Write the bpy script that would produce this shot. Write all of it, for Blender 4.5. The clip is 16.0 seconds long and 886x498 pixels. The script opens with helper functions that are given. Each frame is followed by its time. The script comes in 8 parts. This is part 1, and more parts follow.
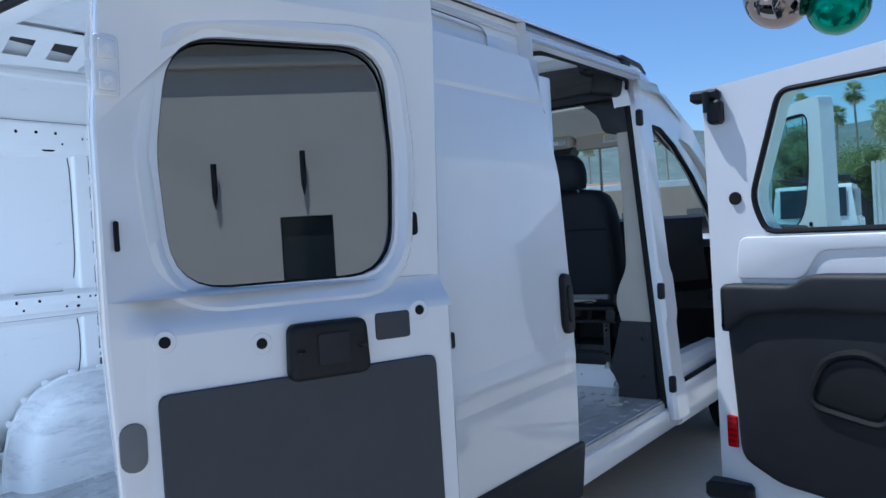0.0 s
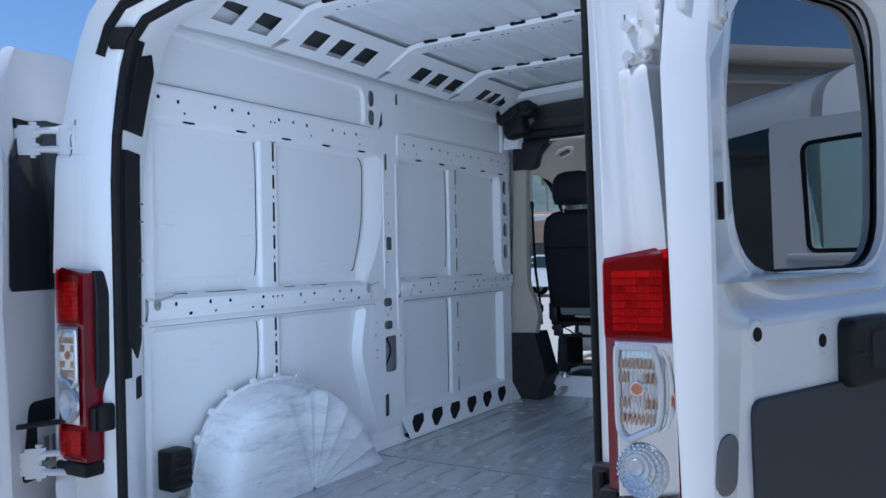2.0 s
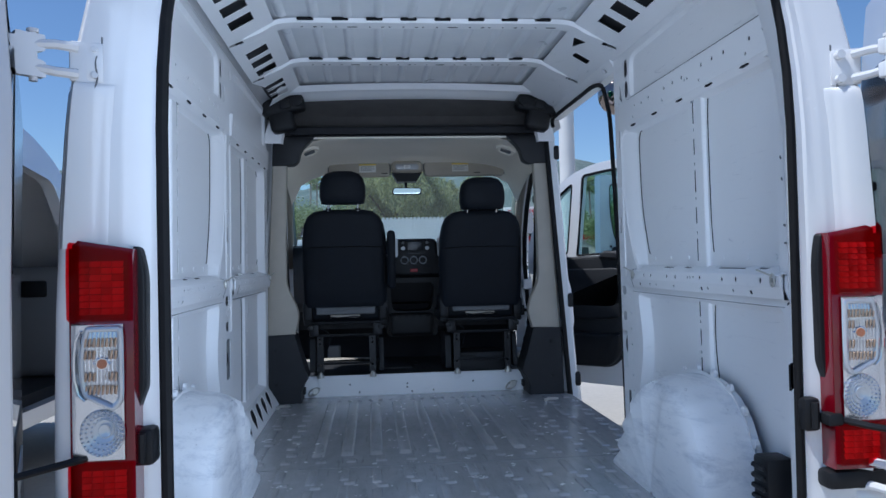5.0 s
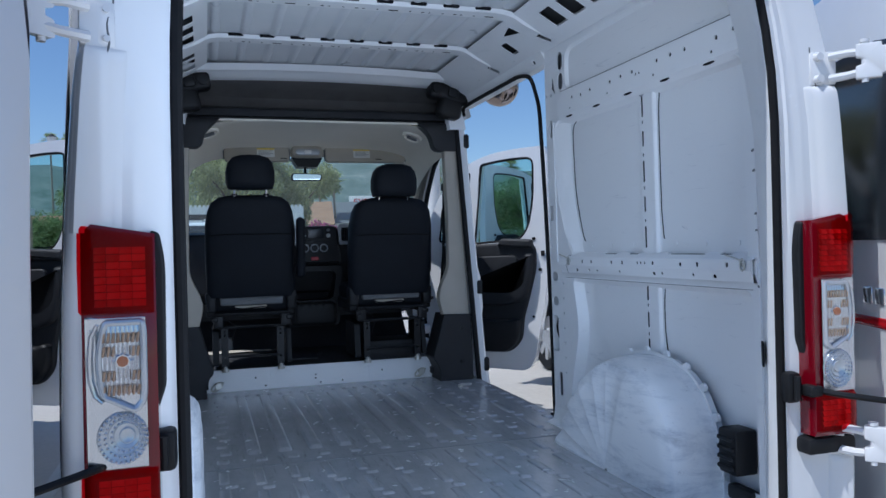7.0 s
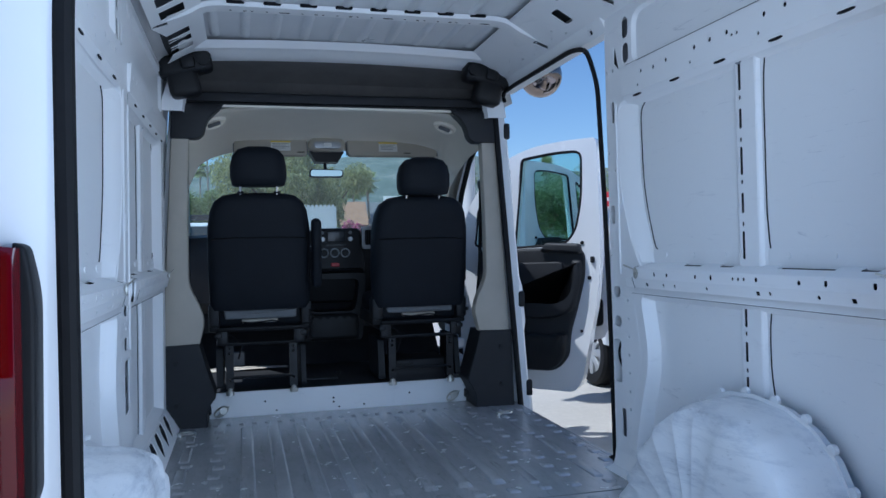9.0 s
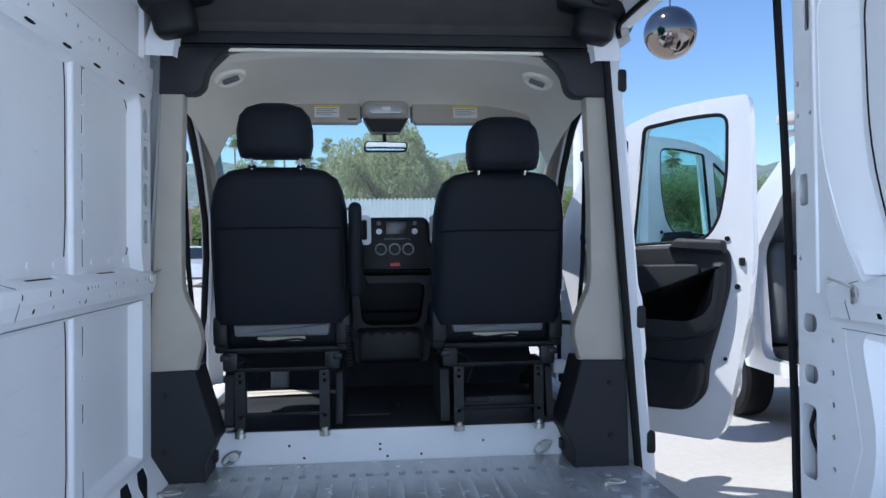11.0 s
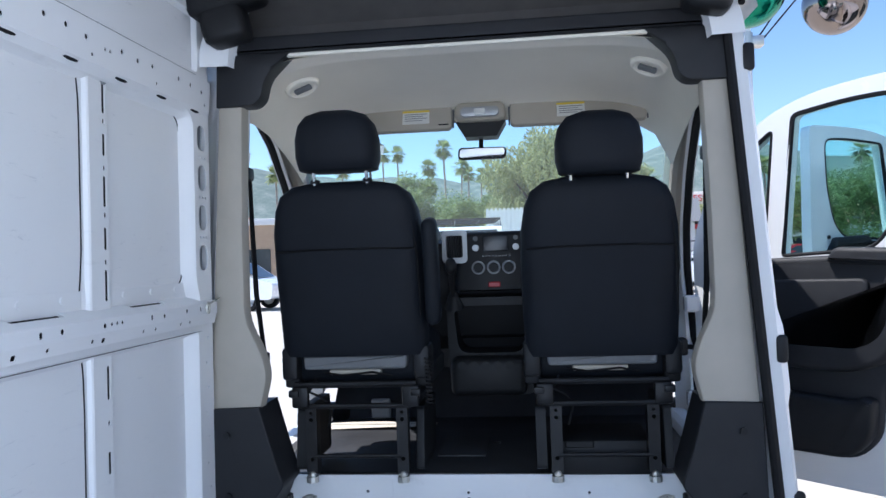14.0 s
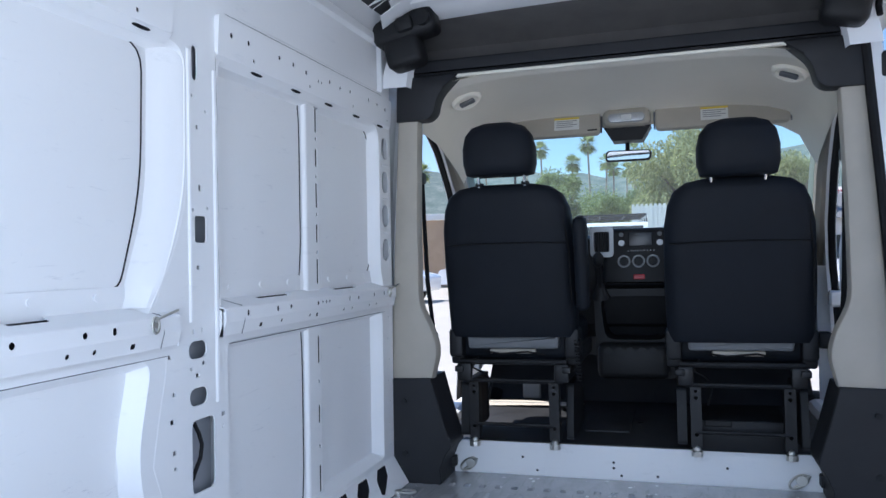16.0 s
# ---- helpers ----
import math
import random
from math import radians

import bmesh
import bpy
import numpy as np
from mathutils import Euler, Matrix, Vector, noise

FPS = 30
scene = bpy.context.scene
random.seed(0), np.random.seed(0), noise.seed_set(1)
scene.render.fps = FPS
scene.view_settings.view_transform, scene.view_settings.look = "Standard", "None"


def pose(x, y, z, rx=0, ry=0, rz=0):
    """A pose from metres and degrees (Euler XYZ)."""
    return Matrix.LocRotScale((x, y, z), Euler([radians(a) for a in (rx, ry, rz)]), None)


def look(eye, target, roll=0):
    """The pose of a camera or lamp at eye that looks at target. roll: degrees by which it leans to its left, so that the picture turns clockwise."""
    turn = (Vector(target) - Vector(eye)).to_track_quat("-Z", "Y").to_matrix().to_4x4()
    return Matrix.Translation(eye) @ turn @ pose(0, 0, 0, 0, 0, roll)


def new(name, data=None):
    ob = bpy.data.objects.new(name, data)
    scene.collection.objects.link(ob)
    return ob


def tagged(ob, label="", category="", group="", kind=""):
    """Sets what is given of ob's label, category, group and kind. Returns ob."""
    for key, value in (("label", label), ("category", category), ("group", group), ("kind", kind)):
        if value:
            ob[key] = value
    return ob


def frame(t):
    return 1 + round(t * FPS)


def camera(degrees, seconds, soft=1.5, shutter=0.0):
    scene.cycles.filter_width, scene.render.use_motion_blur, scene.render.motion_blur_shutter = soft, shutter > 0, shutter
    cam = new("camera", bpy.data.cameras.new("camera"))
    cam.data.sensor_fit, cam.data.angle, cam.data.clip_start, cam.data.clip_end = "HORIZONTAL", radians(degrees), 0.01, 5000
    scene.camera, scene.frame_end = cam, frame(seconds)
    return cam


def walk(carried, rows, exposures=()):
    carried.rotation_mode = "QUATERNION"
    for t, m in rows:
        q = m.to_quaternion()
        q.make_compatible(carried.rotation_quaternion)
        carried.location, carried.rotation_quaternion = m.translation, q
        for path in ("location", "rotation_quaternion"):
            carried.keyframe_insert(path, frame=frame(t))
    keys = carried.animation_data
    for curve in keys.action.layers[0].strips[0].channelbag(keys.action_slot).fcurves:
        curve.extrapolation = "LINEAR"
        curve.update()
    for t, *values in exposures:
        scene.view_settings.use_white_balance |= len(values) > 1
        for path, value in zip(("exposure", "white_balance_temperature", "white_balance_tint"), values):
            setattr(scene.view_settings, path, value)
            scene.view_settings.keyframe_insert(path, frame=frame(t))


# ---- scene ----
cam = camera(59.8, 16.0)
PATH = [
    (0, (2.528, -0.964, 1.493), (1.334, 0.64, 1.46), -3.4),
    (0.5, (2.271, -1.056, 1.472), (0.97, 0.463, 1.467), -3.4),
    (1, (1.958, -1.167, 1.455), (0.661, 0.355, 1.463), -2.6),
    (1.5, (1.685, -1.306, 1.46), (0.476, 0.287, 1.472), -2.0),
    (2, (1.403, -1.396, 1.451), (0.331, 0.292, 1.476), -1.6),
    (2.5, (1.116, -1.566, 1.442), (0.224, 0.223, 1.471), -1.2),
    (3, (0.842, -1.676, 1.422), (0.158, 0.203, 1.452), -0.8),
    (3.5, (0.551, -1.715, 1.4), (0.091, 0.231, 1.44), -0.7),
    (4, (0.253, -1.826, 1.406), (0.025, 0.161, 1.45), -0.7),
    (4.2, (0.149, -1.828, 1.394), (0.013, 0.167, 1.436), -0.8),
    (6.3, (-0.681, -1.656, 1.393), (-0.167, 0.277, 1.396), -1.5),
    (6.5, (-0.690, -1.665, 1.398), (-0.147, 0.260, 1.398), -1.4),
    (7, (-0.695, -1.655, 1.396), (-0.107, 0.257, 1.390), -1.4),
    (7.5, (-0.702, -1.639, 1.390), (-0.103, 0.270, 1.379), -1.7),
    (8, (-0.722, -1.594, 1.390), (-0.142, 0.319, 1.383), -1.5),
    (8.5, (-0.646, -1.378, 1.379), (-0.098, 0.546, 1.378), -1.1),
    (9, (-0.519, -1.046, 1.426), (-0.017, 0.890, 1.423), -1.2),
    (9.2, (-0.485, -0.894, 1.430), (-0.003, 1.048, 1.431), -1.1),
    (11.3, (-0.047, 0.191, 1.426), (0.08, 2.187, 1.407), -0.5),
    (11.5, (-0.02, 0.276, 1.436), (0.056, 2.274, 1.409), -0.4),
    (12, (0.055, 0.411, 1.429), (0.017, 2.41, 1.403), -0.9),
    (12.5, (0.177, 0.485, 1.444), (0.056, 2.481, 1.437), -1.4),
    (13, (0.214, 0.483, 1.464), (0.036, 2.475, 1.472), -1.7),
    (13.5, (0.208, 0.477, 1.461), (-0.002, 2.466, 1.481), -1.9),
    (14, (0.204, 0.471, 1.46), (-0.022, 2.458, 1.481), -2.0),
    (14.5, (0.222, 0.46, 1.462), (-0.038, 2.443, 1.479), -2.0),
    (15, (0.231, 0.435, 1.442), (-0.086, 2.41, 1.465), -2.0),
    (15.5, (0.22, 0.291, 1.451), (-0.192, 2.248, 1.465), -1.8),
    (16, (0.226, 0.088, 1.451), (-0.36, 2.0, 1.472), -1.5),
]
walk(cam, [(t, look(eye, target, roll)) for t, eye, target, roll in PATH], [(0, 0.03, 5050, 8), (1, -0.11, 5100, 9), (2, -0.19, 5150, 10), (4, -0.16, 5300, 11), (7.5, -0.24, 5300, 11), (9, -0.06, 5100, 9), (11.5, 0.60, 5520, 12), (13, 0.75, 5600, 12), (14.5, 0.81, 5640, 13), (16, 0.65, 5670, 13)])

# ---- world, sun and exposure ----
SUN_TO = Vector((-0.48, -0.10, 1.0)).normalized()
world = bpy.data.worlds.new("sky")
scene.world = world
world.use_nodes = True
wn = world.node_tree.nodes
wl = world.node_tree.links
sky = wn.new("ShaderNodeTexSky")
sky.sky_type = "NISHITA"
sky.sun_disc = False
sky.sun_elevation = math.asin(SUN_TO.z)
sky.sun_rotation = math.atan2(SUN_TO.x, SUN_TO.y)
sky.air_density = 1.0
sky.dust_density = 0.15
sky.ozone_density = 3.0
wn["Background"].inputs["Strength"].default_value = 0.114
wl.new(sky.outputs[0], wn["Background"].inputs["Color"])
sun = new("sun", bpy.data.lights.new("sun", "SUN"))
sun.data.energy = 4.0
sun.data.angle = radians(0.55)
sun.data.color = (1.0, 0.91, 0.78)
sun.matrix_world = look(SUN_TO * 60, (0, 0, 0))

# fill lamp added in the rear opening, besides the sky's own light
gate = new("rear_fill", bpy.data.lights.new("rear_fill", "AREA"))
gate.data.shape, gate.data.size, gate.data.size_y = "RECTANGLE", 1.4, 1.55
gate.data.energy, gate.data.color, gate.data.spread = 9.0, (0.80, 0.90, 1.0), radians(140)
gate.matrix_world = look((0.02, 0.06, 1.38), (-0.75, 2.8, 2.0))

# ---- materials ----


def shader(name, color=(0.5, 0.5, 0.5), rough=0.5, metal=0.0, spec=0.5, coat=0.0, coat_rough=0.05, sheen=0.0):
    m = bpy.data.materials.new(name)
    m.use_nodes = True
    p = m.node_tree.nodes["Principled BSDF"]
    p.inputs["Base Color"].default_value = (*color, 1)
    p.inputs["Roughness"].default_value = rough
    p.inputs["Metallic"].default_value = metal
    p.inputs["Specular IOR Level"].default_value = spec
    p.inputs["Coat Weight"].default_value = coat
    p.inputs["Coat Roughness"].default_value = coat_rough
    p.inputs["Sheen Weight"].default_value = sheen
    return m


def bits(m):
    return m.node_tree.nodes, m.node_tree.links, m.node_tree.nodes["Principled BSDF"]


def noise_tex(m, scale, detail=4, rough=0.6, stretch=None, distort=0.0):
    n, l, p = bits(m)
    co = n.new("ShaderNodeTexCoord")
    t = n.new("ShaderNodeTexNoise")
    t.inputs["Scale"].default_value = scale
    t.inputs["Detail"].default_value = detail
    t.inputs["Roughness"].default_value = rough
    t.inputs["Distortion"].default_value = distort
    if stretch:
        mp = n.new("ShaderNodeMapping")
        mp.inputs["Scale"].default_value = stretch
        l.new(co.outputs["Object"], mp.inputs["Vector"])
        l.new(mp.outputs[0], t.inputs["Vector"])
    else:
        l.new(co.outputs["Object"], t.inputs["Vector"])
    return t.outputs["Fac"]


def ramp(m, fac, stops):
    n, l, p = bits(m)
    r = n.new("ShaderNodeValToRGB")
    while len(r.color_ramp.elements) < len(stops):
        r.color_ramp.elements.new(0.5)
    for e, (pos, c) in zip(r.color_ramp.elements, stops):
        e.position = pos
        e.color = (*c, 1) if len(c) == 3 else c
    l.new(fac, r.inputs["Fac"])
    return r.outputs["Color"]


def mixc(m, fac, a, b, mode="MIX"):
    n, l, p = bits(m)
    x = n.new("ShaderNodeMix")
    x.data_type = "RGBA"
    x.blend_type = mode
    for k, v in ((0, fac), (6, a), (7, b)):
        if isinstance(v, (int, float)):
            x.inputs[k].default_value = v
        elif isinstance(v, tuple):
            x.inputs[k].default_value = (*v, 1)
        else:
            l.new(v, x.inputs[k])
    return x.outputs[2]


def to_color(m, c):
    n, l, p = bits(m)
    l.new(c, p.inputs["Base Color"])


def to_rough(m, fac, lo, hi):
    n, l, p = bits(m)
    r = n.new("ShaderNodeMapRange")
    r.inputs["To Min"].default_value = lo
    r.inputs["To Max"].default_value = hi
    l.new(fac, r.inputs["Value"])
    l.new(r.outputs[0], p.inputs["Roughness"])


def bump(m, fac, strength=0.2, dist=0.002):
    n, l, p = bits(m)
    b = n.new("ShaderNodeBump")
    b.inputs["Strength"].default_value = strength
    b.inputs["Distance"].default_value = dist
    l.new(fac, b.inputs["Height"])
    l.new(b.outputs[0], p.inputs["Normal"])


def grained(name, a, b, scale=6.0, rough=(0.4, 0.6), fine=180.0, bump_s=0.15, **kw):
    m = shader(name, a, **kw)
    big = noise_tex(m, scale, 5)
    to_color(m, ramp(m, big, [(0.3, a), (0.72, b)]))
    f = noise_tex(m, fine, 3)
    to_rough(m, big, *rough)
    if bump_s:
        bump(m, f, bump_s, 0.001)
    return m


PAINT = grained("white_car_paint", (0.82, 0.825, 0.83), (0.86, 0.86, 0.86), 3.0, (0.22, 0.30), 30.0, 0.02, coat=1.0, coat_rough=0.02)
INNER = shader("white_inner_paint", (0.84, 0.85, 0.86), 0.42)
_s = noise_tex(INNER, 9.0, 8, 0.7, (1.0, 0.5, 2.2), 0.5)
_d = ramp(INNER, _s, [(0.60, (0, 0, 0)), (0.78, (1, 1, 1))])
to_color(INNER, mixc(INNER, _d, (0.885, 0.89, 0.895), (0.76, 0.77, 0.78)))
to_rough(INNER, noise_tex(INNER, 3.0, 3), 0.30, 0.5)
bump(INNER, noise_tex(INNER, 4.0, 2), 0.15, 0.004)
SKIN = shader("thin_panel_paint", (0.76, 0.77, 0.78), 0.38)
_s = noise_tex(SKIN, 22.0, 7, 0.85, (1.0, 0.22, 1.5), 1.2)
_d = ramp(SKIN, _s, [(0.60, (0, 0, 0)), (0.73, (1, 1, 1))])
to_color(SKIN, mixc(SKIN, _d, (0.875, 0.88, 0.885), (0.56, 0.575, 0.61)))
to_rough(SKIN, noise_tex(SKIN, 2.0, 3), 0.32, 0.5)
bump(SKIN, noise_tex(SKIN, 3.0, 2), 0.35, 0.006)
ARCH = shader("scuffed_wheel_arch_paint", (0.74, 0.76, 0.78), 0.5)
_a = noise_tex(ARCH, 5.0, 9, 0.75, (1.0, 0.5, 2.6), 0.4)
_c = ramp(ARCH, _a, [(0.47, (0.84, 0.85, 0.86)), (0.58, (0.68, 0.70, 0.73)), (0.70, (0.36, 0.38, 0.41))])
_f = ramp(ARCH, noise_tex(ARCH, 60.0, 5, 0.8, (1, 0.25, 1)), [(0.62, (0, 0, 0)), (0.75, (1, 1, 1))])
to_color(ARCH, mixc(ARCH, _f, _c, (0.42, 0.43, 0.45)))
bump(ARCH, noise_tex(ARCH, 40.0, 4), 0.2, 0.002)
FLOOR = shader("worn_grey_floor_metal", (0.5, 0.5, 0.5), 0.35, 0.4)
_a = noise_tex(FLOOR, 5.0, 9, 0.75, (1.6, 0.6, 1.0), 0.6)
_c = ramp(FLOOR, _a, [(0.30, (0.46, 0.465, 0.475)), (0.50, (0.54, 0.545, 0.555)), (0.70, (0.62, 0.625, 0.635))])
_f = ramp(FLOOR, noise_tex(FLOOR, 45.0, 6, 0.8, (1.0, 0.12, 1.0), 0.5), [(0.56, (0, 0, 0)), (0.74, (1, 1, 1))])
to_color(FLOOR, mixc(FLOOR, _f, _c, (0.27, 0.27, 0.275)))
to_rough(FLOOR, noise_tex(FLOOR, 14.0, 5), 0.18, 0.32)
bump(FLOOR, noise_tex(FLOOR, 70.0, 4), 0.2, 0.002)
ROOFIN = grained("bare_roof_panel_paint", (0.74, 0.76, 0.78), (0.82, 0.83, 0.84), 4.0, (0.22, 0.4), 40.0, 0.1)
# near-black: shade painted behind holes and in gaps, also sealant and underbody
SHADE_AND_SEALANT = shader("hole_shade_and_sealant_black", (0.012, 0.0125, 0.015), 0.8, spec=0.2)
# grey that paints dim shade into the pillar holes and rib notches
HOLESHADE = shader("grey_hole_shade", (0.30, 0.315, 0.34), 0.6)
SEAM = shader("grey_seam_and_gap_line", (0.16, 0.165, 0.175), 0.7)
BLACK = grained("black_grained_plastic", (0.007, 0.0075, 0.009), (0.012, 0.0125, 0.014), 12.0, (0.45, 0.62), 700.0, 0.25, spec=0.35)
CHARCOAL = grained("charcoal_trim_plastic", (0.012, 0.013, 0.016), (0.019, 0.020, 0.023), 10.0, (0.5, 0.65), 600.0, 0.3, spec=0.4)
DOORCARD = grained("dark_grey_door_board", (0.045, 0.05, 0.057), (0.055, 0.06, 0.068), 14.0, (0.5, 0.65), 500.0, 0.3)
RUBBER = grained("black_rubber", (0.005, 0.005, 0.006), (0.011, 0.011, 0.012), 20.0, (0.55, 0.75), 200.0, 0.2, spec=0.25)
GREYCLOTH = grained("dark_grey_roof_felt", (0.13, 0.125, 0.12), (0.17, 0.16, 0.155), 8.0, (0.85, 0.95), 900.0, 0.4)
SEAT = grained("black_seat_vinyl", (0.0042, 0.0060, 0.0095), (0.0075, 0.0100, 0.0150), 7.0, (0.5, 0.7), 420.0, 0.35, spec=0.22)
SEATGREY = grained("grey_seat_base_cloth", (0.14, 0.145, 0.15), (0.19, 0.195, 0.2), 10.0, (0.7, 0.85), 600.0, 0.4)
BEIGE = grained("beige_headliner_felt", (0.90, 0.85, 0.74), (0.93, 0.88, 0.77), 5.0, (0.85, 0.95), 700.0, 0.3)
BEIGEP = grained("beige_pillar_plastic", (0.42, 0.385, 0.32), (0.47, 0.43, 0.36), 7.0, (0.5, 0.65), 500.0, 0.25)
STEEL = grained("black_painted_steel", (0.006, 0.006, 0.007), (0.014, 0.014, 0.015), 15.0, (0.35, 0.5), 120.0, 0.15, spec=0.3)
CHROME = shader("bright_chrome", (0.82, 0.83, 0.84), 0.12, 1.0)
ZINC = grained("zinc_plated_bolt", (0.55, 0.54, 0.50), (0.66, 0.65, 0.6), 30.0, (0.3, 0.5), 100.0, 0.1, metal=0.9)
SILVER = shader("satin_silver_plastic", (0.40, 0.41, 0.42), 0.35, 0.3)
MAT = grained("black_cab_floor_mat", (0.018, 0.019, 0.022), (0.034, 0.035, 0.038), 6.0, (0.42, 0.65), 240.0, 0.4)
GREYP = shader("mid_grey_plastic", (0.16, 0.165, 0.17), 0.55)
REDB = shader("red_button_plastic", (0.45, 0.02, 0.03), 0.4)
LABELW = shader("white_paper_label", (0.75, 0.75, 0.72), 0.6)
LABELY = shader("yellow_label_band", (0.75, 0.55, 0.05), 0.6)
INK = shader("grey_print_bars", (0.25, 0.25, 0.25), 0.6)
BLACKGLASS = shader("black_window_glass", (0.02, 0.022, 0.026), 0.08)
DIMSCREEN = shader("matt_dark_display", (0.018, 0.02, 0.024), 0.25, spec=0.4)
REDTXT = shader("red_sign_paint", (0.60, 0.03, 0.035), 0.5)
MIRRORG = shader("mirror_glass", (0.75, 0.77, 0.78), 0.02, 1.0)


def glass(name, tint, gloss, rough=0.0):
    m = bpy.data.materials.new(name)
    m.use_nodes = True
    n, l = m.node_tree.nodes, m.node_tree.links
    n.remove(n["Principled BSDF"])
    out = n["Material Output"]
    tr = n.new("ShaderNodeBsdfTransparent")
    tr.inputs[0].default_value = (*tint, 1)
    gl = n.new("ShaderNodeBsdfGlossy")
    gl.inputs["Roughness"].default_value = rough
    gl.inputs["Color"].default_value = (0.95, 0.97, 1.0, 1)
    f0 = ((gloss - 1) / (gloss + 1)) ** 2
    lw = n.new("ShaderNodeLayerWeight")
    lw.inputs["Blend"].default_value = 0.5
    pw = n.new("ShaderNodeMath")
    pw.operation = "POWER"
    pw.inputs[1].default_value = 5.0
    l.new(lw.outputs["Facing"], pw.inputs[0])
    fr = n.new("ShaderNodeMath")
    fr.operation = "MULTIPLY_ADD"
    fr.inputs[1].default_value = 1 - f0
    fr.inputs[2].default_value = f0
    l.new(pw.outputs[0], fr.inputs[0])
    mx = n.new("ShaderNodeMixShader")
    l.new(fr.outputs[0], mx.inputs[0])
    l.new(tr.outputs[0], mx.inputs[1])
    l.new(gl.outputs[0], mx.inputs[2])
    l.new(mx.outputs[0], out.inputs["Surface"])
    return m


CLEAR = glass("clear_window_glass", (0.76, 0.89, 0.88), 1.3)
TINT = glass("dark_tinted_glass", (0.05, 0.06, 0.06), 2.9)
# small pale translucent share added as a haze over the view outside
WINDSCREEN = glass("hazed_windscreen_glass", (0.80, 0.95, 0.94), 1.3)
_n, _l = WINDSCREEN.node_tree.nodes, WINDSCREEN.node_tree.links
_o = next(q for q in _n if q.type == "OUTPUT_MATERIAL")
_t = _n.new("ShaderNodeBsdfTranslucent")
_t.inputs["Color"].default_value = (0.80, 0.80, 0.74, 1)
_x = _n.new("ShaderNodeMixShader")
_x.inputs[0].default_value = 0.055
_l.new(_o.inputs["Surface"].links[0].from_socket, _x.inputs[1])
_l.new(_t.outputs[0], _x.inputs[2])
_l.new(_x.outputs[0], _o.inputs["Surface"])
LENSCLEAR = glass("clear_lamp_lens", (0.92, 0.93, 0.94), 1.35)


def lens(name, color, rough=0.12):
    m = shader(name, color, rough, 0.0, 0.25, 0.25, 0.02)
    w = m.node_tree.nodes.new("ShaderNodeTexWave")
    co = m.node_tree.nodes.new("ShaderNodeTexCoord")
    w.inputs["Scale"].default_value = 16.0
    w.bands_direction = "Z"
    m.node_tree.links.new(co.outputs["Object"], w.inputs["Vector"])
    to_color(m, mixc(m, w.outputs["Fac"], tuple(c * 0.55 for c in color), color))
    return m


REDLENS = lens("red_lamp_lens", (0.58, 0.004, 0.010))
REDCOVER = glass("red_lamp_cover", (0.92, 0.012, 0.030), 1.2)
# random deep to pale red per facet paints the reflector's uneven glints
REDFACET = shader("red_facets_painted_glints", (0.95, 0.20, 0.18), 0.16, 0.45)
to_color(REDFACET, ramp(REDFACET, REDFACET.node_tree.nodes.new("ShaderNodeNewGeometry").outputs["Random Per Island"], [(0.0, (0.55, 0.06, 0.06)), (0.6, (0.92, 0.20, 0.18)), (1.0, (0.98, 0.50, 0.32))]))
AMBERBAR = shader("amber_tinted_reflector", (0.55, 0.38, 0.26), 0.25, 0.5)
FROST = shader("frosted_lamp_prisms", (0.70, 0.73, 0.76), 0.14, 0.55)
DARKRED = shader("deep_red_lamp_rim", (0.17, 0.001, 0.008), 0.10, coat=0.5)
REFLECTOR = shader("faceted_lamp_reflector", (0.80, 0.81, 0.83), 0.13, 0.95)
AMBER = shader("amber_bulb", (0.60, 0.22, 0.10), 0.3)

# ---- mesh tools ----


def obj(name, bm, mat, parent=None, label="", sharp=32, smooth=True):
    me = bpy.data.meshes.new(name)
    bmesh.ops.recalc_face_normals(bm, faces=bm.faces)
    for f in bm.faces:
        f.smooth = smooth
    bm.to_mesh(me)
    bm.free()
    if smooth:
        me.set_sharp_from_angle(angle=radians(sharp))
    me.materials.append(mat)
    ob = new(name, me)
    if parent:
        ob.parent = parent
    if label:
        ob["label"] = label
    return ob


def part(name, bm, mat, parent, label="", sharp=32, smooth=True):
    return obj(name, bm, mat, parent, label, sharp, smooth)


def thing(name, label, category, at=(0, 0, 0), rz=0, group=""):
    e = new(name)
    e.empty_display_size = 0.2
    e.matrix_world = pose(*at, 0, 0, rz)
    return tagged(e, label, category, group)


def B():
    return bmesh.new()


def box(bm, lo, hi, bevel=0.0, seg=2, m=None):
    c = [(a + b) / 2 for a, b in zip(lo, hi)]
    s = [abs(b - a) for a, b in zip(lo, hi)]
    mm = Matrix.Translation(c) @ Matrix.Diagonal((*s, 1))
    r = bmesh.ops.create_cube(bm, size=1, matrix=mm)
    vs = r["verts"]
    if bevel:
        es = list({e for v in vs for e in v.link_edges})
        b = bmesh.ops.bevel(bm, geom=es, offset=min(bevel, min(s) * 0.45), segments=seg, affect="EDGES", profile=0.5)
        vs = list({v for f in b["faces"] for v in f.verts} | {v for v in vs if v.is_valid})
    if m is not None:
        bmesh.ops.transform(bm, matrix=m, verts=vs)
    return bm


def cyl(bm, a, b, r, n=12, r2=None, caps=True):
    a, b = Vector(a), Vector(b)
    d = b - a
    q = d.to_track_quat("Z", "Y").to_matrix().to_4x4()
    bmesh.ops.create_cone(bm, cap_ends=caps, segments=n, radius1=r, radius2=r if r2 is None else r2, depth=d.length, matrix=Matrix.Translation((a + b) / 2) @ q)
    return bm


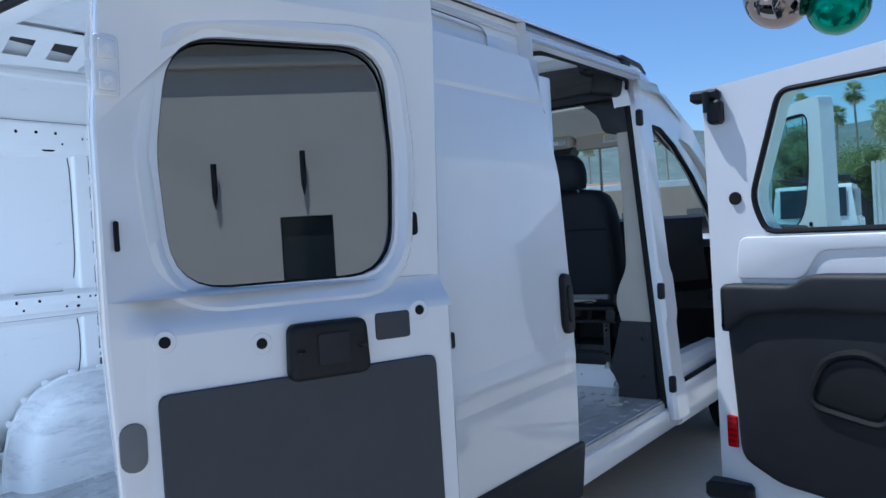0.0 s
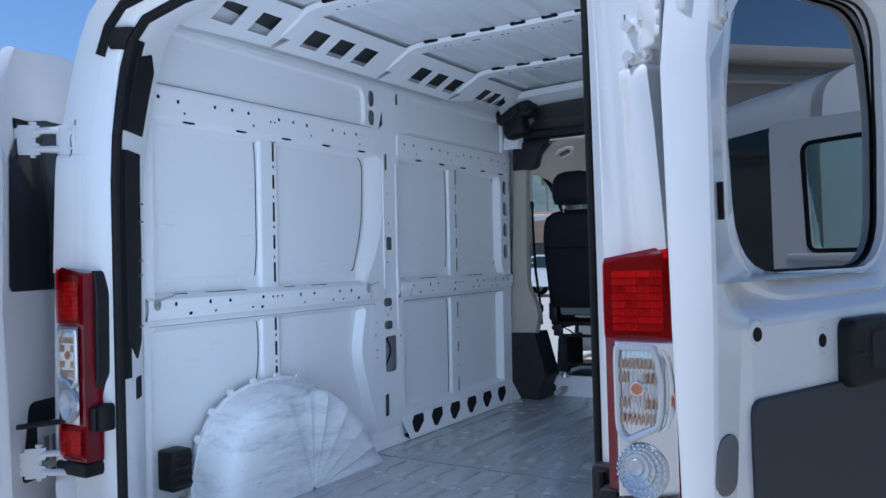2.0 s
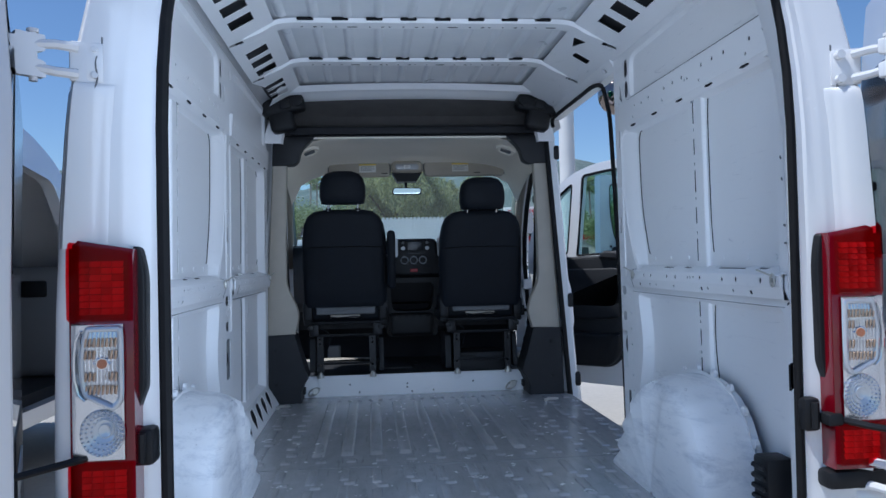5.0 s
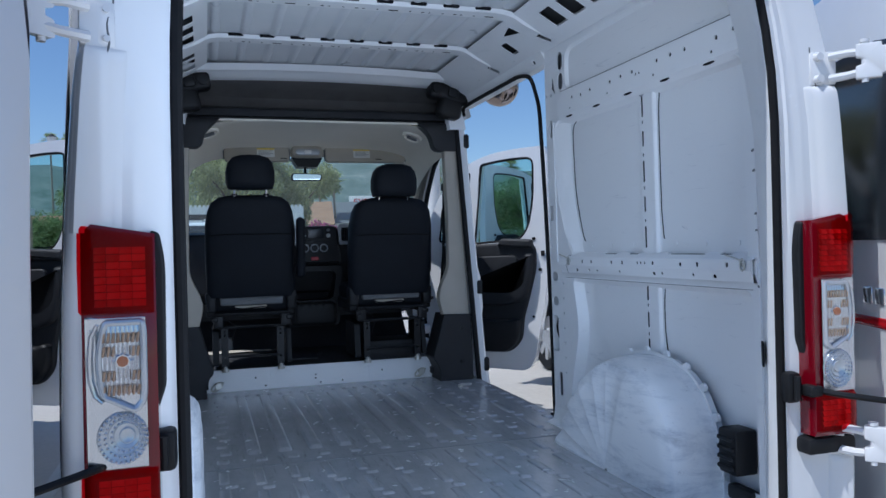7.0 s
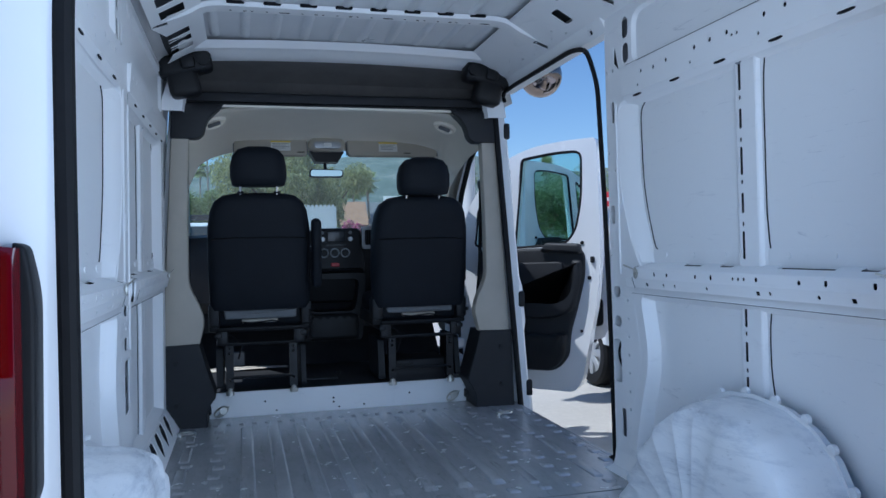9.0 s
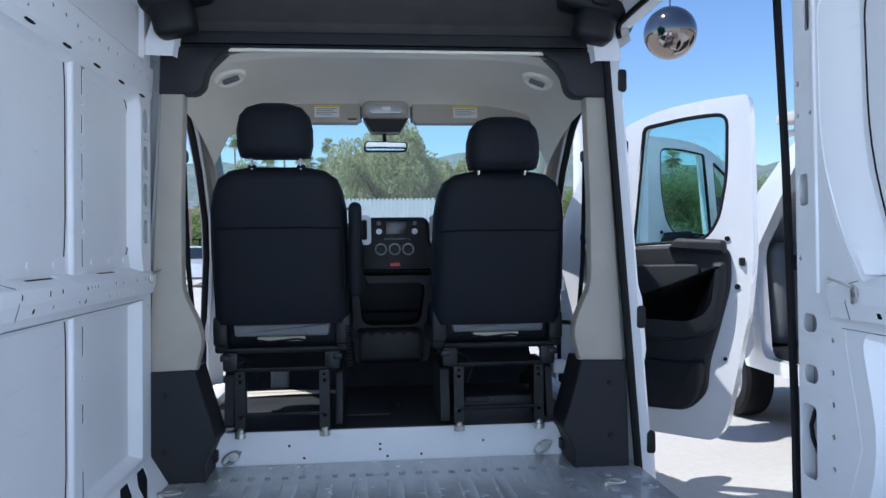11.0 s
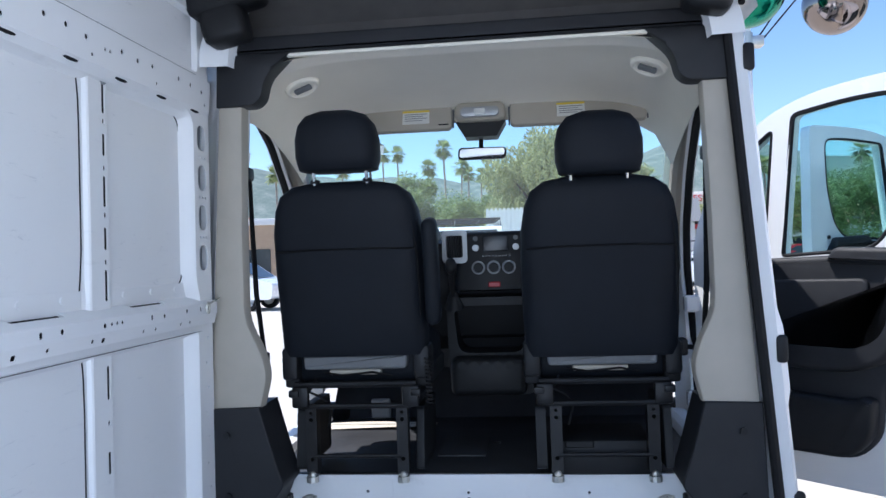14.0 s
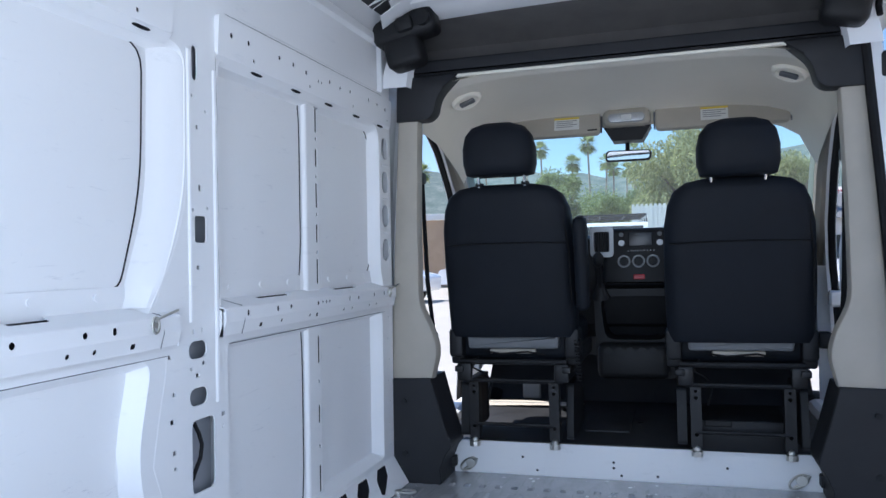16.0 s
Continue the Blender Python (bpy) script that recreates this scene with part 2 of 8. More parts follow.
def ball(bm, c, r, u=12, v=8, scale=(1, 1, 1)):
    bmesh.ops.create_uvsphere(bm, u_segments=u, v_segments=v, radius=r, matrix=Matrix.Translation(c) @ Matrix.Diagonal((*scale, 1)))
    return bm


def loft(bm, loops, closed=True, cap=(False, False)):
    rows = [[bm.verts.new(p) for p in L] for L in loops]
    n = len(rows[0])
    for a, b in zip(rows, rows[1:]):
        for i in range(n if closed else n - 1):
            j = (i + 1) % n
            try:
                bm.faces.new((a[i], a[j], b[j], b[i]))
            except ValueError:
                pass
    if cap[0]:
        bm.faces.new(rows[0][::-1])
    if cap[1]:
        bm.faces.new(rows[-1])
    return bm


def tube(bm, pts, r, n=8, closed=False):
    pts = [Vector(p) for p in pts]
    loops = []
    up = Vector((0, 0, 1))
    prev = None
    N = len(pts)
    for i, p in enumerate(pts):
        if closed:
            d = pts[(i + 1) % N] - pts[i - 1]
        else:
            d = pts[min(i + 1, N - 1)] - pts[max(i - 1, 0)]
        d.normalize()
        if prev is None:
            s = d.cross(up if abs(d.z) < 0.9 else Vector((0, 1, 0))).normalized()
        else:
            s = (prev - d * prev.dot(d)).normalized()
        prev = s
        t = d.cross(s)
        rr = r[i] if isinstance(r, (list, tuple)) else r
        loops.append([p + (s * math.cos(k * math.tau / n) + t * math.sin(k * math.tau / n)) * rr for k in range(n)])
    if closed:
        loops.append(loops[0])
        loft(bm, loops)
        bmesh.ops.remove_doubles(bm, verts=bm.verts, dist=1e-6)
    else:
        loft(bm, loops, cap=(True, True))
    return bm


def rrect(u0, v0, u1, v1, r, n=3):
    if isinstance(r, (int, float)):
        r = (r,) * 4
    out = []
    for (cx, cy, a0), rr in zip(((u1, v0, -90), (u1, v1, 0), (u0, v1, 90), (u0, v0, 180)), r):
        sx = -1 if cx == u1 else 1
        sy = -1 if cy == v1 else 1
        for k in range(n + 1):
            a = radians(a0 + 90 * k / n)
            out.append((cx + sx * rr + rr * math.cos(a), cy + sy * rr + rr * math.sin(a)))
    return out


def circ(u, v, r, n=8):
    return [(u + r * math.cos(math.tau * k / n), v + r * math.sin(math.tau * k / n)) for k in range(n)]


def rounded(poly, r, n=4):
    """A polygon with its corners rounded by r (a number or one for each corner)."""
    P = [Vector(p) for p in poly]
    out = []
    for i, p in enumerate(P):
        a, b = P[i - 1], P[(i + 1) % len(P)]
        rr = r[i] if isinstance(r, (list, tuple)) else r
        da, db = (a - p), (b - p)
        k = min(rr, da.length * 0.48, db.length * 0.48)
        s, e = p + da.normalized() * k, p + db.normalized() * k
        if k < 1e-4:
            out.append(tuple(p))
            continue
        for j in range(n + 1):
            t = j / n
            q = s * (1 - t) ** 2 + p * 2 * t * (1 - t) + e * t ** 2
            out.append(tuple(q))
    return out


def sheet(bm, outline, holes, put, w0=0.0, w1=0.01, back=False, rim=True, shallow=None, slope=0.0):
    """A pressed sheet with real holes. put(u, v, w) gives the place; the walls of outline and holes run from w0 to w1,
    but those of small holes (all points within 0.2 m) only as deep as shallow; the walls of large holes lean in by slope."""
    from mathutils.geometry import tessellate_polygon
    polys = [outline] + list(holes)
    flat = [p for q in polys for p in q]
    tris = tessellate_polygon([[Vector((p[0], p[1], 0)) for p in q] for q in polys])
    top = [bm.verts.new(put(u, v, w0)) for u, v in flat]
    bot = []
    for q in polys:
        small = shallow is not None and max(p[0] for p in q) - min(p[0] for p in q) < 0.2 and max(p[1] for p in q) - min(p[1] for p in q) < 0.2
        bot += [bm.verts.new(put(u, v, w0 + shallow if small else w1)) for u, v in q]
    for t in tris:
        try:
            bm.faces.new([top[i] for i in t])
            if back:
                bm.faces.new([bot[i] for i in t[::-1]])
        except ValueError:
            pass
    k = 0
    for qi, q in enumerate(polys):
        n = len(q)
        wide = max(p[0] for p in q) - min(p[0] for p in q) >= 0.2 or max(p[1] for p in q) - min(p[1] for p in q) >= 0.2
        if qi and slope and wide:
            area = sum(q[i - 1][0] * q[i][1] - q[i][0] * q[i - 1][1] for i in range(n))
            nrm = []
            for i in range(n):
                d = Vector(q[(i + 1) % n]) - Vector(q[i - 1])
                d = d.normalized() if d.length > 1e-9 else Vector((1, 0))
                nrm.append(Vector((-d.y, d.x)) * (1 if area > 0 else -1))
            rows = [top[k:k + n]]
            for a, b in ((0.12, 0.10), (0.35, 0.42), (0.70, 0.82), (1.0, 1.0)):
                rows.append([bm.verts.new(put(q[i][0] + nrm[i].x * slope * a, q[i][1] + nrm[i].y * slope * a, w0 + (w1 - w0) * b)) for i in range(n)])
            for r0, r1 in zip(rows, rows[1:]):
                for i in range(n):
                    j = (i + 1) % n
                    bm.faces.new((r0[i], r0[j], r1[j], r1[i]))
        elif qi or rim:
            for i in range(n):
                j = (i + 1) % n
                try:
                    bm.faces.new((top[k + i], top[k + j], bot[k + j], bot[k + i]))
                except ValueError:
                    pass
        k += n
    if not back:
        loose = [v for v in bot if not v.link_faces]
        for v in loose:
            bm.verts.remove(v)
    return bm


def flat(x=None, y=None, z=None, m=None):
    """put() for a sheet that lies in a plane x, y or z = const."""
    def put(u, v, w):
        p = Vector((x + w, u, v)) if x is not None else Vector((u, y + w, v)) if y is not None else Vector((u, v, z + w))
        return m @ p if m is not None else p
    return put


def soft_slab(bm, outline, put, depth, r, n=3):
    """A solid cut to an outline, with a rounded front edge (towards w = 0)."""
    N = len(outline)
    area = sum(outline[i - 1][0] * outline[i][1] - outline[i][0] * outline[i - 1][1] for i in range(N))

    def inset(k):
        out = []
        for i in range(N):
            a, p, b = Vector(outline[i - 1]), Vector(outline[i]), Vector(outline[(i + 1) % N])
            d = (b - a)
            d = d.normalized() if d.length > 1e-9 else Vector((1, 0))
            nn = Vector((-d.y, d.x)) * (1 if area > 0 else -1)
            out.append(p + nn * k)
        return out
    loops = [[put(p[0], p[1], depth) for p in outline]]
    for j in range(n + 1):
        a = math.pi / 2 * j / n
        k = r * (1 - math.cos(a))
        w = r * (1 - math.sin(a))
        loops.append([put(p[0], p[1], w) for p in inset(k)])
    loft(bm, loops, cap=(True, True))
    return bm

# ---- the van: shell ----
van = thing("cargo_van", "white high-roof cargo van with all doors open, parked on the lot", "van")
FZ = 0.54          # load floor height
TILT = 0.010       # the side walls lean inwards


def wall_put(s):
    """(y, z, outward depth) on the inner wall plane of side s."""
    return lambda u, v, w: Vector((s * (0.905 - TILT * (v - 1.0) + w), u, v))


def side_x(z):
    """Outer half width of the body at height z."""
    pts = ((0.3, 0.985), (0.55, 1.015), (0.9, 1.025), (1.2, 1.02), (1.5, 1.005), (1.8, 0.99), (2.0, 0.975), (2.15, 0.96), (2.27, 0.935), (2.36, 0.89), (2.44, 0.81), (2.50, 0.68), (2.54, 0.45), (2.555, 0.2), (2.56, 0.0))
    for (a, xa), (b, xb) in zip(pts, pts[1:]):
        if z <= b:
            return xa + (xb - xa) * (z - a) / (b - a)
    return 0.0


def grid_skin(bm, s, y0, y1, z0, z1, holes_fn=None, ny=10, nz=16, off=0.0):
    vs = {}
    for i in range(ny + 1):
        for j in range(nz + 1):
            y = y0 + (y1 - y0) * i / ny
            z = z0 + (z1 - z0) * j / nz
            vs[i, j] = bm.verts.new((s * (side_x(z) + off), y, z))
    for i in range(ny):
        for j in range(nz):
            bm.faces.new((vs[i, j], vs[i + 1, j], vs[i + 1, j + 1], vs[i, j + 1]))
    return bm


def body_put(s, off=0.0):
    return lambda u, v, w: Vector((s * (side_x(v) + off - w), u, v))


def strip_cut(poly, zs):
    """Adds points to a polygon where its edges cross the heights zs, so that it can follow the body's curve."""
    out = []
    for i, p in enumerate(poly):
        q = poly[(i + 1) % len(poly)]
        out.append(p)
        cuts = [z for z in zs if min(p[1], q[1]) + 1e-6 < z < max(p[1], q[1]) - 1e-6]
        for z in sorted(cuts, reverse=p[1] > q[1]):
            t = (z - p[1]) / (q[1] - p[1])
            out.append((p[0] + (q[0] - p[0]) * t, z))
    return out


# outer side panels, in bands between openings
FDOOR = [(3.24, 0.58), (3.22, 1.2), (3.22, 1.98), (3.30, 2.06), (3.44, 2.05), (3.64, 1.96), (3.88, 1.79), (4.12, 1.56), (4.24, 1.36), (4.27, 0.95), (4.20, 0.60)]
for s in (-1, 1):
    bm = B()
    grid_skin(bm, s, 0.28, 1.80 if s > 0 else 3.0, 0.42, 2.28, ny=8, nz=14)
    part("side_panel", bm, PAINT, van, "gloss white body side")
    # lower sill and strip above the openings
    bm = B()
    if s > 0:
        box(bm, (0.93, 1.78, 0.38), (1.0, 3.24, 0.50), 0.015)
    else:
        box(bm, (-1.0, 3.0, 0.38), (-0.93, 3.24, 0.50), 0.015)
    box(bm, (s * 0.90, 3.2, 0.36), (s * 0.99, 4.3, 0.57), 0.02)
    part("sill", bm, PAINT, van)
    # roof side above the cab door
    bm = B()
    grid_skin(bm, s, 3.0, 3.30, 2.22, 2.28, ny=6, nz=2)
    part("roof_rail", bm, PAINT, van)
    # lower black side moulding
    bm = B()
    soft_slab(bm, rounded([(0.10, 0.42), (3.0 if s < 0 else 0.62, 0.42), (3.0 if s < 0 else 0.62, 0.66), (0.10, 0.66)], 0.02), body_put(s, 0.022), 0.03, 0.012)
    part("side_moulding", bm, CHARCOAL, van, "charcoal plastic side moulding")
    # B pillar outer, leaning in towards the roof
    px = lambda z: 1.0 - 0.072 * (z - 1.0)
    bm = B()
    inn, cor = (0.052, 0.046) if s > 0 else (0.015, 0.013)
    loft(bm, [[Vector((s * (px(z) - inn), 3.05, z)), Vector((s * (px(z) - cor), 3.035, z)), Vector((s * (px(z) - 0.012), 3.03, z)), Vector((s * (px(z) + w), 3.045, z)), Vector((s * (px(z) + w), 3.20, z)), Vector((s * (px(z) - 0.03), 3.235, z))] for z, w in ((0.44, 0.01), (0.6, 0.01), (0.66, 0.0), (0.95, 0.0), (1.0, 0.012), (1.2, 0.012), (1.26, 0.0), (1.6, 0.0), (2.0, 0.0), (2.15, -0.005), (2.24, -0.01), (2.30, -0.02))], closed=False)
    pil = part("door_pillar", bm, PAINT, van, "white door pillar")
    if s < 0:
        continue
    for z in (2.07, 1.13, 0.63):
        bm = B()
        box(bm, (s * (px(z) - 0.022), 3.022, z - 0.045), (s * (px(z) + 0.016), 3.06, z + 0.045), 0.012)
        part("striker", bm, BLACK, pil, "black latch striker plate")
    bm = B()
    tube(bm, [Vector((s * (px(z) - 0.062), 3.035, z)) for z in (0.50, 0.9, 1.4, 1.9, 2.2)], 0.017, 8)
    part("pillar_seal", bm, RUBBER, pil, "black rubber pillar seal")

# rear corner frame: loops from the body side round the pillar into the opening
OUT = [(1.0, 0.44), (1.012, 0.60), (1.018, 0.80), (1.015, 1.05), (1.008, 1.30), (0.996, 1.50), (0.978, 1.72), (0.955, 1.90), (0.925, 2.05), (0.893, 2.18), (0.852, 2.265), (0.785, 2.325), (0.56, 2.352), (0.28, 2.362), (0.0, 2.365)]
INN = [(0.775, 0.50), (0.777, 0.60), (0.778, 0.80), (0.778, 1.05), (0.778, 1.30), (0.778, 1.50), (0.777, 1.72), (0.774, 1.86), (0.768, 1.98), (0.756, 2.08), (0.730, 2.168), (0.668, 2.226), (0.50, 2.258), (0.25, 2.273), (0.0, 2.277)]
MID = 0.022


def ring(k, y, dx=0.0):
    half = [(a[0] + (b[0] - a[0]) * k + dx, a[1] + (b[1] - a[1]) * k) for a, b in zip(OUT, INN)]
    out_r = 0.020 * min(1.0, max(0.0, (k - 0.45) / 0.5))
    full = [(x + out_r * min(1.0, x / 0.6), z) for x, z in half] + [(-x, z) for x, z in half[-2::-1]]
    return [Vector((x + MID, y - 1.1 * out_r * min(1.0, max(0.0, x / 0.6)) + 0.024 * x + 0.10 * max(0, z - 1.80), z)) for x, z in full]


bm = B()
loft(bm, [ring(0.0, 0.30), ring(0.02, 0.14), ring(0.05, 0.07), ring(0.10, 0.035), ring(0.16, 0.026), ring(0.22, 0.028), ring(0.50, 0.056), ring(0.62, 0.068), ring(0.68, 0.072), ring(0.74, 0.084), ring(0.86, 0.090), ring(0.90, 0.099), ring(0.98, 0.101), ring(1.0, 0.108), ring(1.0, 0.116)], closed=False)
part("rear_frame", bm, PAINT, van, "white rear door frame with rounded corners", sharp=45)
bm = B()
seal_line = [p + Vector((0, 0.012, 0)) for p in ring(1.02, 0.10)]
tube(bm, seal_line, [0.012 if p.x > 0.5 else 0.016 for p in seal_line], 10)
part("door_seal", bm, RUBBER, van, "black rubber seal round the rear opening")
bm = B()
tube(bm, ring(0.60, 0.064)[9:-9], 0.016, 8)
part("door_seal", bm, RUBBER, van, "black rubber strip above the rear opening")
FRAME_Y = ((0.0, 0.30), (0.02, 0.14), (0.05, 0.07), (0.10, 0.035), (0.16, 0.026), (0.22, 0.028), (0.50, 0.056), (0.62, 0.068), (0.68, 0.072), (0.74, 0.084), (0.86, 0.090), (1.0, 0.101))


def frame_at(s, k, z, w=0.0):
    """A place on the rear frame: k runs from the body side (0) to the opening (1), w stands proud of it."""
    xo = float(np.interp(z, [p[1] for p in OUT], [p[0] for p in OUT]))
    xi = float(np.interp(z, [p[1] for p in INN], [p[0] for p in INN]))
    x = s * (xo + (xi - xo) * k) + (0.020 * min(1.0, max(0.0, (k - 0.45) / 0.5)) if s > 0 else 0.0)
    y = float(np.interp(k, [p[0] for p in FRAME_Y], [p[1] for p in FRAME_Y]))
    return Vector((x + MID + s * w * max(0.0, 1 - k / 0.12), y + 0.024 * x + 0.10 * max(0, z - 1.80) - w, z))


for s in (-1, 1):
    # full pressing of the pillar between lamp and upper hinge
    bm = B()
    rows = []
    for z, h in ((1.44, 1.0), (1.5, 1.0), (1.6, 1.0), (1.7, 1.0), (1.765, 1.0), (1.79, 0.92), (1.803, 0.7), (1.810, 0.35), (1.812, 0.0)):
        rows.append([frame_at(s, k, z, h * w * (1.0 if s > 0 else 0.4) - 0.001) for k, w in ((0.03, 0.0), (0.045, 0.009), (0.08, 0.014), (0.16, 0.016), (0.26, 0.016), (0.36, 0.015), (0.41, 0.012), (0.43, 0.007), (0.47, 0.006), (0.53, 0.005), (0.55, 0.0))])
    loft(bm, rows, closed=False)
    part("pillar_pressing", bm, PAINT, van, "white raised pillar pressing", sharp=50)
    # slit of the hinge pocket as a grey line, small drain holes beside the lamp as discs of painted shade
    bm = B()
    tube(bm, [frame_at(s, 0.36 + 0.02 * math.sin(i * 0.9), 1.80 + 0.012 * i, 0.001) for i in range(11)], 0.0022, 5)
    part("hinge_slit", bm, SEAM, van)
    for z in (1.075, 1.045, 0.93):
        p = frame_at(s, 0.66, z, 0.0)
        part("drain_hole", cyl(B(), p + Vector((0, 0.002, 0)), p - Vector((0, 0.0012, 0)), 0.005, 8), SHADE_AND_SEALANT, van)
    # lower pressing round the check strap and the lower hinge
    bm = B()
    rows = []
    for z, h in ((0.60, 0.0), (0.612, 0.8), (0.63, 1.0), (0.70, 1.0), (0.775, 1.0), (0.79, 0.8), (0.80, 0.0)):
        rows.append([frame_at(s, k, z, h * w - 0.001) for k, w in ((0.05, 0.0), (0.07, 0.010), (0.2, 0.012), (0.4, 0.012), (0.44, 0.0))])
    loft(bm, rows, closed=False)
    part("pillar_pressing", bm, PAINT, van, sharp=50)
    # black corner wedge at the top of the opening
    bm = B()
    loft(bm, [[frame_at(s, k, z, w) for k, w in ((a, 0.0), (a + 0.04, 0.016), (0.90, 0.016), (1.0, 0.0))] for z, a in ((2.135, 0.78), (2.14, 0.72), (2.155, 0.68), (2.175, 0.66), (2.20, 0.65))], closed=False)
    part("corner_wedge", bm, RUBBER, van, "black rubber corner wedge")
# red clearance lamp on the rear roof edge
bm = B()
soft_slab(bm, rrect(-0.635, 2.352, -0.555, 2.392, 0.012, 3), flat(y=0.085), 0.06, 0.012)
mark = part("clearance_lamp", bm, REDLENS, van, "red clearance lamp on the roof edge")
bm = B()
box(bm, (-0.645, 0.09, 2.335), (-0.545, 0.16, 2.356), 0.008, 2)
part("lamp_base", bm, PAINT, mark)
bm = B()
loft(bm, [ring(1.0, 0.116), ring(1.025, 0.122), ring(0.95, 0.165), ring(0.62, 0.258), ring(0.44, 0.30)], closed=False)
jamb_ob = part("door_jamb", bm, INNER, van, "white folded jamb inside the rear opening", sharp=50)


def jamb(s):
    def put(u, z, w):
        xo = float(np.interp(z, [p[1] for p in OUT], [p[0] for p in OUT]))
        xi = float(np.interp(z, [p[1] for p in INN], [p[0] for p in INN]))
        k = 0.95 - 0.51 * u
        return Vector((s * (xo + (xi - xo) * k - w * 0.7) + MID + (0.020 * min(1.0, (k - 0.44) / 0.5) if s > 0 else 0.0), 0.165 + 0.021 * s + 0.137 * u + w * 0.7 + 0.10 * max(0, z - 1.80), z))
    return put


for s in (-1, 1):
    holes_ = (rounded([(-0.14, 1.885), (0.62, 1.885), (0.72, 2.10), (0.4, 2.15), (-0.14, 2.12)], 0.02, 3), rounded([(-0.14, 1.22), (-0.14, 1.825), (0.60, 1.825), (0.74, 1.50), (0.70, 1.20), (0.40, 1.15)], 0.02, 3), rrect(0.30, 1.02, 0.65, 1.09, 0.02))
    # openings are near-black sheets laid on the jamb, shade in their colour
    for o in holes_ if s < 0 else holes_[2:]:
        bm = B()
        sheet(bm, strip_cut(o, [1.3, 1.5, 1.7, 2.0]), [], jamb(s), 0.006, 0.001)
        part("jamb_opening_shade", bm, SHADE_AND_SEALANT, jamb_ob, "near-black sheet painted as a jamb opening's shade")
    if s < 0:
        # the painted openings run on behind the seal as near-black strips
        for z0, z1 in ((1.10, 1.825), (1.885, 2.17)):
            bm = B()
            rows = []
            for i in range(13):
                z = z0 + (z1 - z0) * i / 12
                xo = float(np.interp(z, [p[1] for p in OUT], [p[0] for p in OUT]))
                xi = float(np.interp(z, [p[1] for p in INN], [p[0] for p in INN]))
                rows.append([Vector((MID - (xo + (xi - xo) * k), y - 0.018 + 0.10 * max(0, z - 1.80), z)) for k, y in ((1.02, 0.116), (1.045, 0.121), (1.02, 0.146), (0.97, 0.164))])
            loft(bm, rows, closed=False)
            part("jamb_opening_shade", bm, SHADE_AND_SEALANT, jamb_ob)
    for z in (1.42, 1.47, 1.60, 1.66, 1.25):
        bm = B()
        sheet(bm, rrect(0.55, z, 0.80, z + 0.006, 0.002, 1), [], jamb(s), 0.009, 0.006)
        part("rib_edge", bm, GREYP, jamb_ob)

# roof skin from the rear frame to the windscreen
bm = B()
prof = [(2.28, 0), (2.36, 0), (2.44, 0), (2.50, 0), (2.54, 0), (2.56, 0)]
rows = []
ys = [0.14, 0.25, 0.5, 1.0, 1.6, 2.2, 2.8, 3.15, 3.4, 3.6, 3.8, 3.97]
for y in ys:
    drop = 0.0 if y < 3.1 else 0.48 * ((y - 3.1) / 0.87) ** 1.6
    rear = ((0.75 - y) / 0.61) ** 2 * 0.20 if y < 0.75 else 0
    half = [(side_x(z), z) for z, _ in prof]
    L = []
    for x, z in half + [(-x, z) for x, z in half[-2::-1]]:
        k = (1.0 - 0.10 * (max(0, 0.6 - y) / 0.46) ** 2) if y < 3.1 else 1 - 0.06 * (y - 3.1) / 0.87
        L.append(Vector((x * k, y, z - drop * (0.5 + 0.5 * (z - 2.28) / 0.28) - rear * (z - 2.28) / 0.28)))
    rows.append(L)
loft(bm, rows, closed=False)
part("roof", bm, PAINT, van, "white high roof skin")

# cab outer side, nose, bonnet
for s in (-1, 1):
    bm = B()
    o = [(3.20, 0.50), (4.30, 0.50), (4.42, 0.70), (4.75, 0.86), (5.05, 0.80), (5.2, 0.62), (5.5, 0.60), (5.50, 1.05), (5.15, 1.22), (4.85, 1.33), (3.98, 2.09), (3.60, 2.26), (3.20, 2.29)]
    sheet(bm, o, [FDOOR], lambda u, v, w, s=s: Vector((s * (0.985 - 0.10 * max(0, v - 1.1) - 0.10 * max(0, u - 4.6) - w), u, v)), 0.0, 0.05)
    part("cab_side", bm, PAINT, van, "white cab side with door opening")
    bm = B()
    loop = [Vector((s * (0.965 - 0.10 * max(0, z - 1.1)), y, z)) for y, z in rounded(FDOOR, 0.05, 3)]
    tube(bm, loop, 0.017, 6, closed=True)
    part("cab_door_seal", bm, RUBBER, van, "black rubber seal round the cab door opening")
bm = B()
loft(bm, [[Vector((x, y, z)) for x in (-0.90, -0.6, 0, 0.6, 0.90)] for y, z in ((4.72, 1.36), (4.95, 1.33), (5.2, 1.22), (5.45, 1.08), (5.52, 0.95), (5.54, 0.6), (5.5, 0.36))], closed=False)
part("bonnet", bm, PAINT, van, "white sloping bonnet")
bm = B()
box(bm, (-0.92, 5.35, 0.3), (0.92, 5.60, 0.72), 0.08, 3)
part("bumper", bm, CHARCOAL, van, "charcoal front bumper")
bm = B()
box(bm, (-0.86, 0.05, 0.30), (0.86, 5.3, 0.47), 0.03)
part("chassis", bm, SHADE_AND_SEALANT, van, "dark underbody")
bm = B()
box(bm, (-0.99, -0.10, 0.36), (0.99, 0.14, 0.515), 0.03)
part("rear_bumper", bm, CHARCOAL, van, "charcoal rear step bumper")


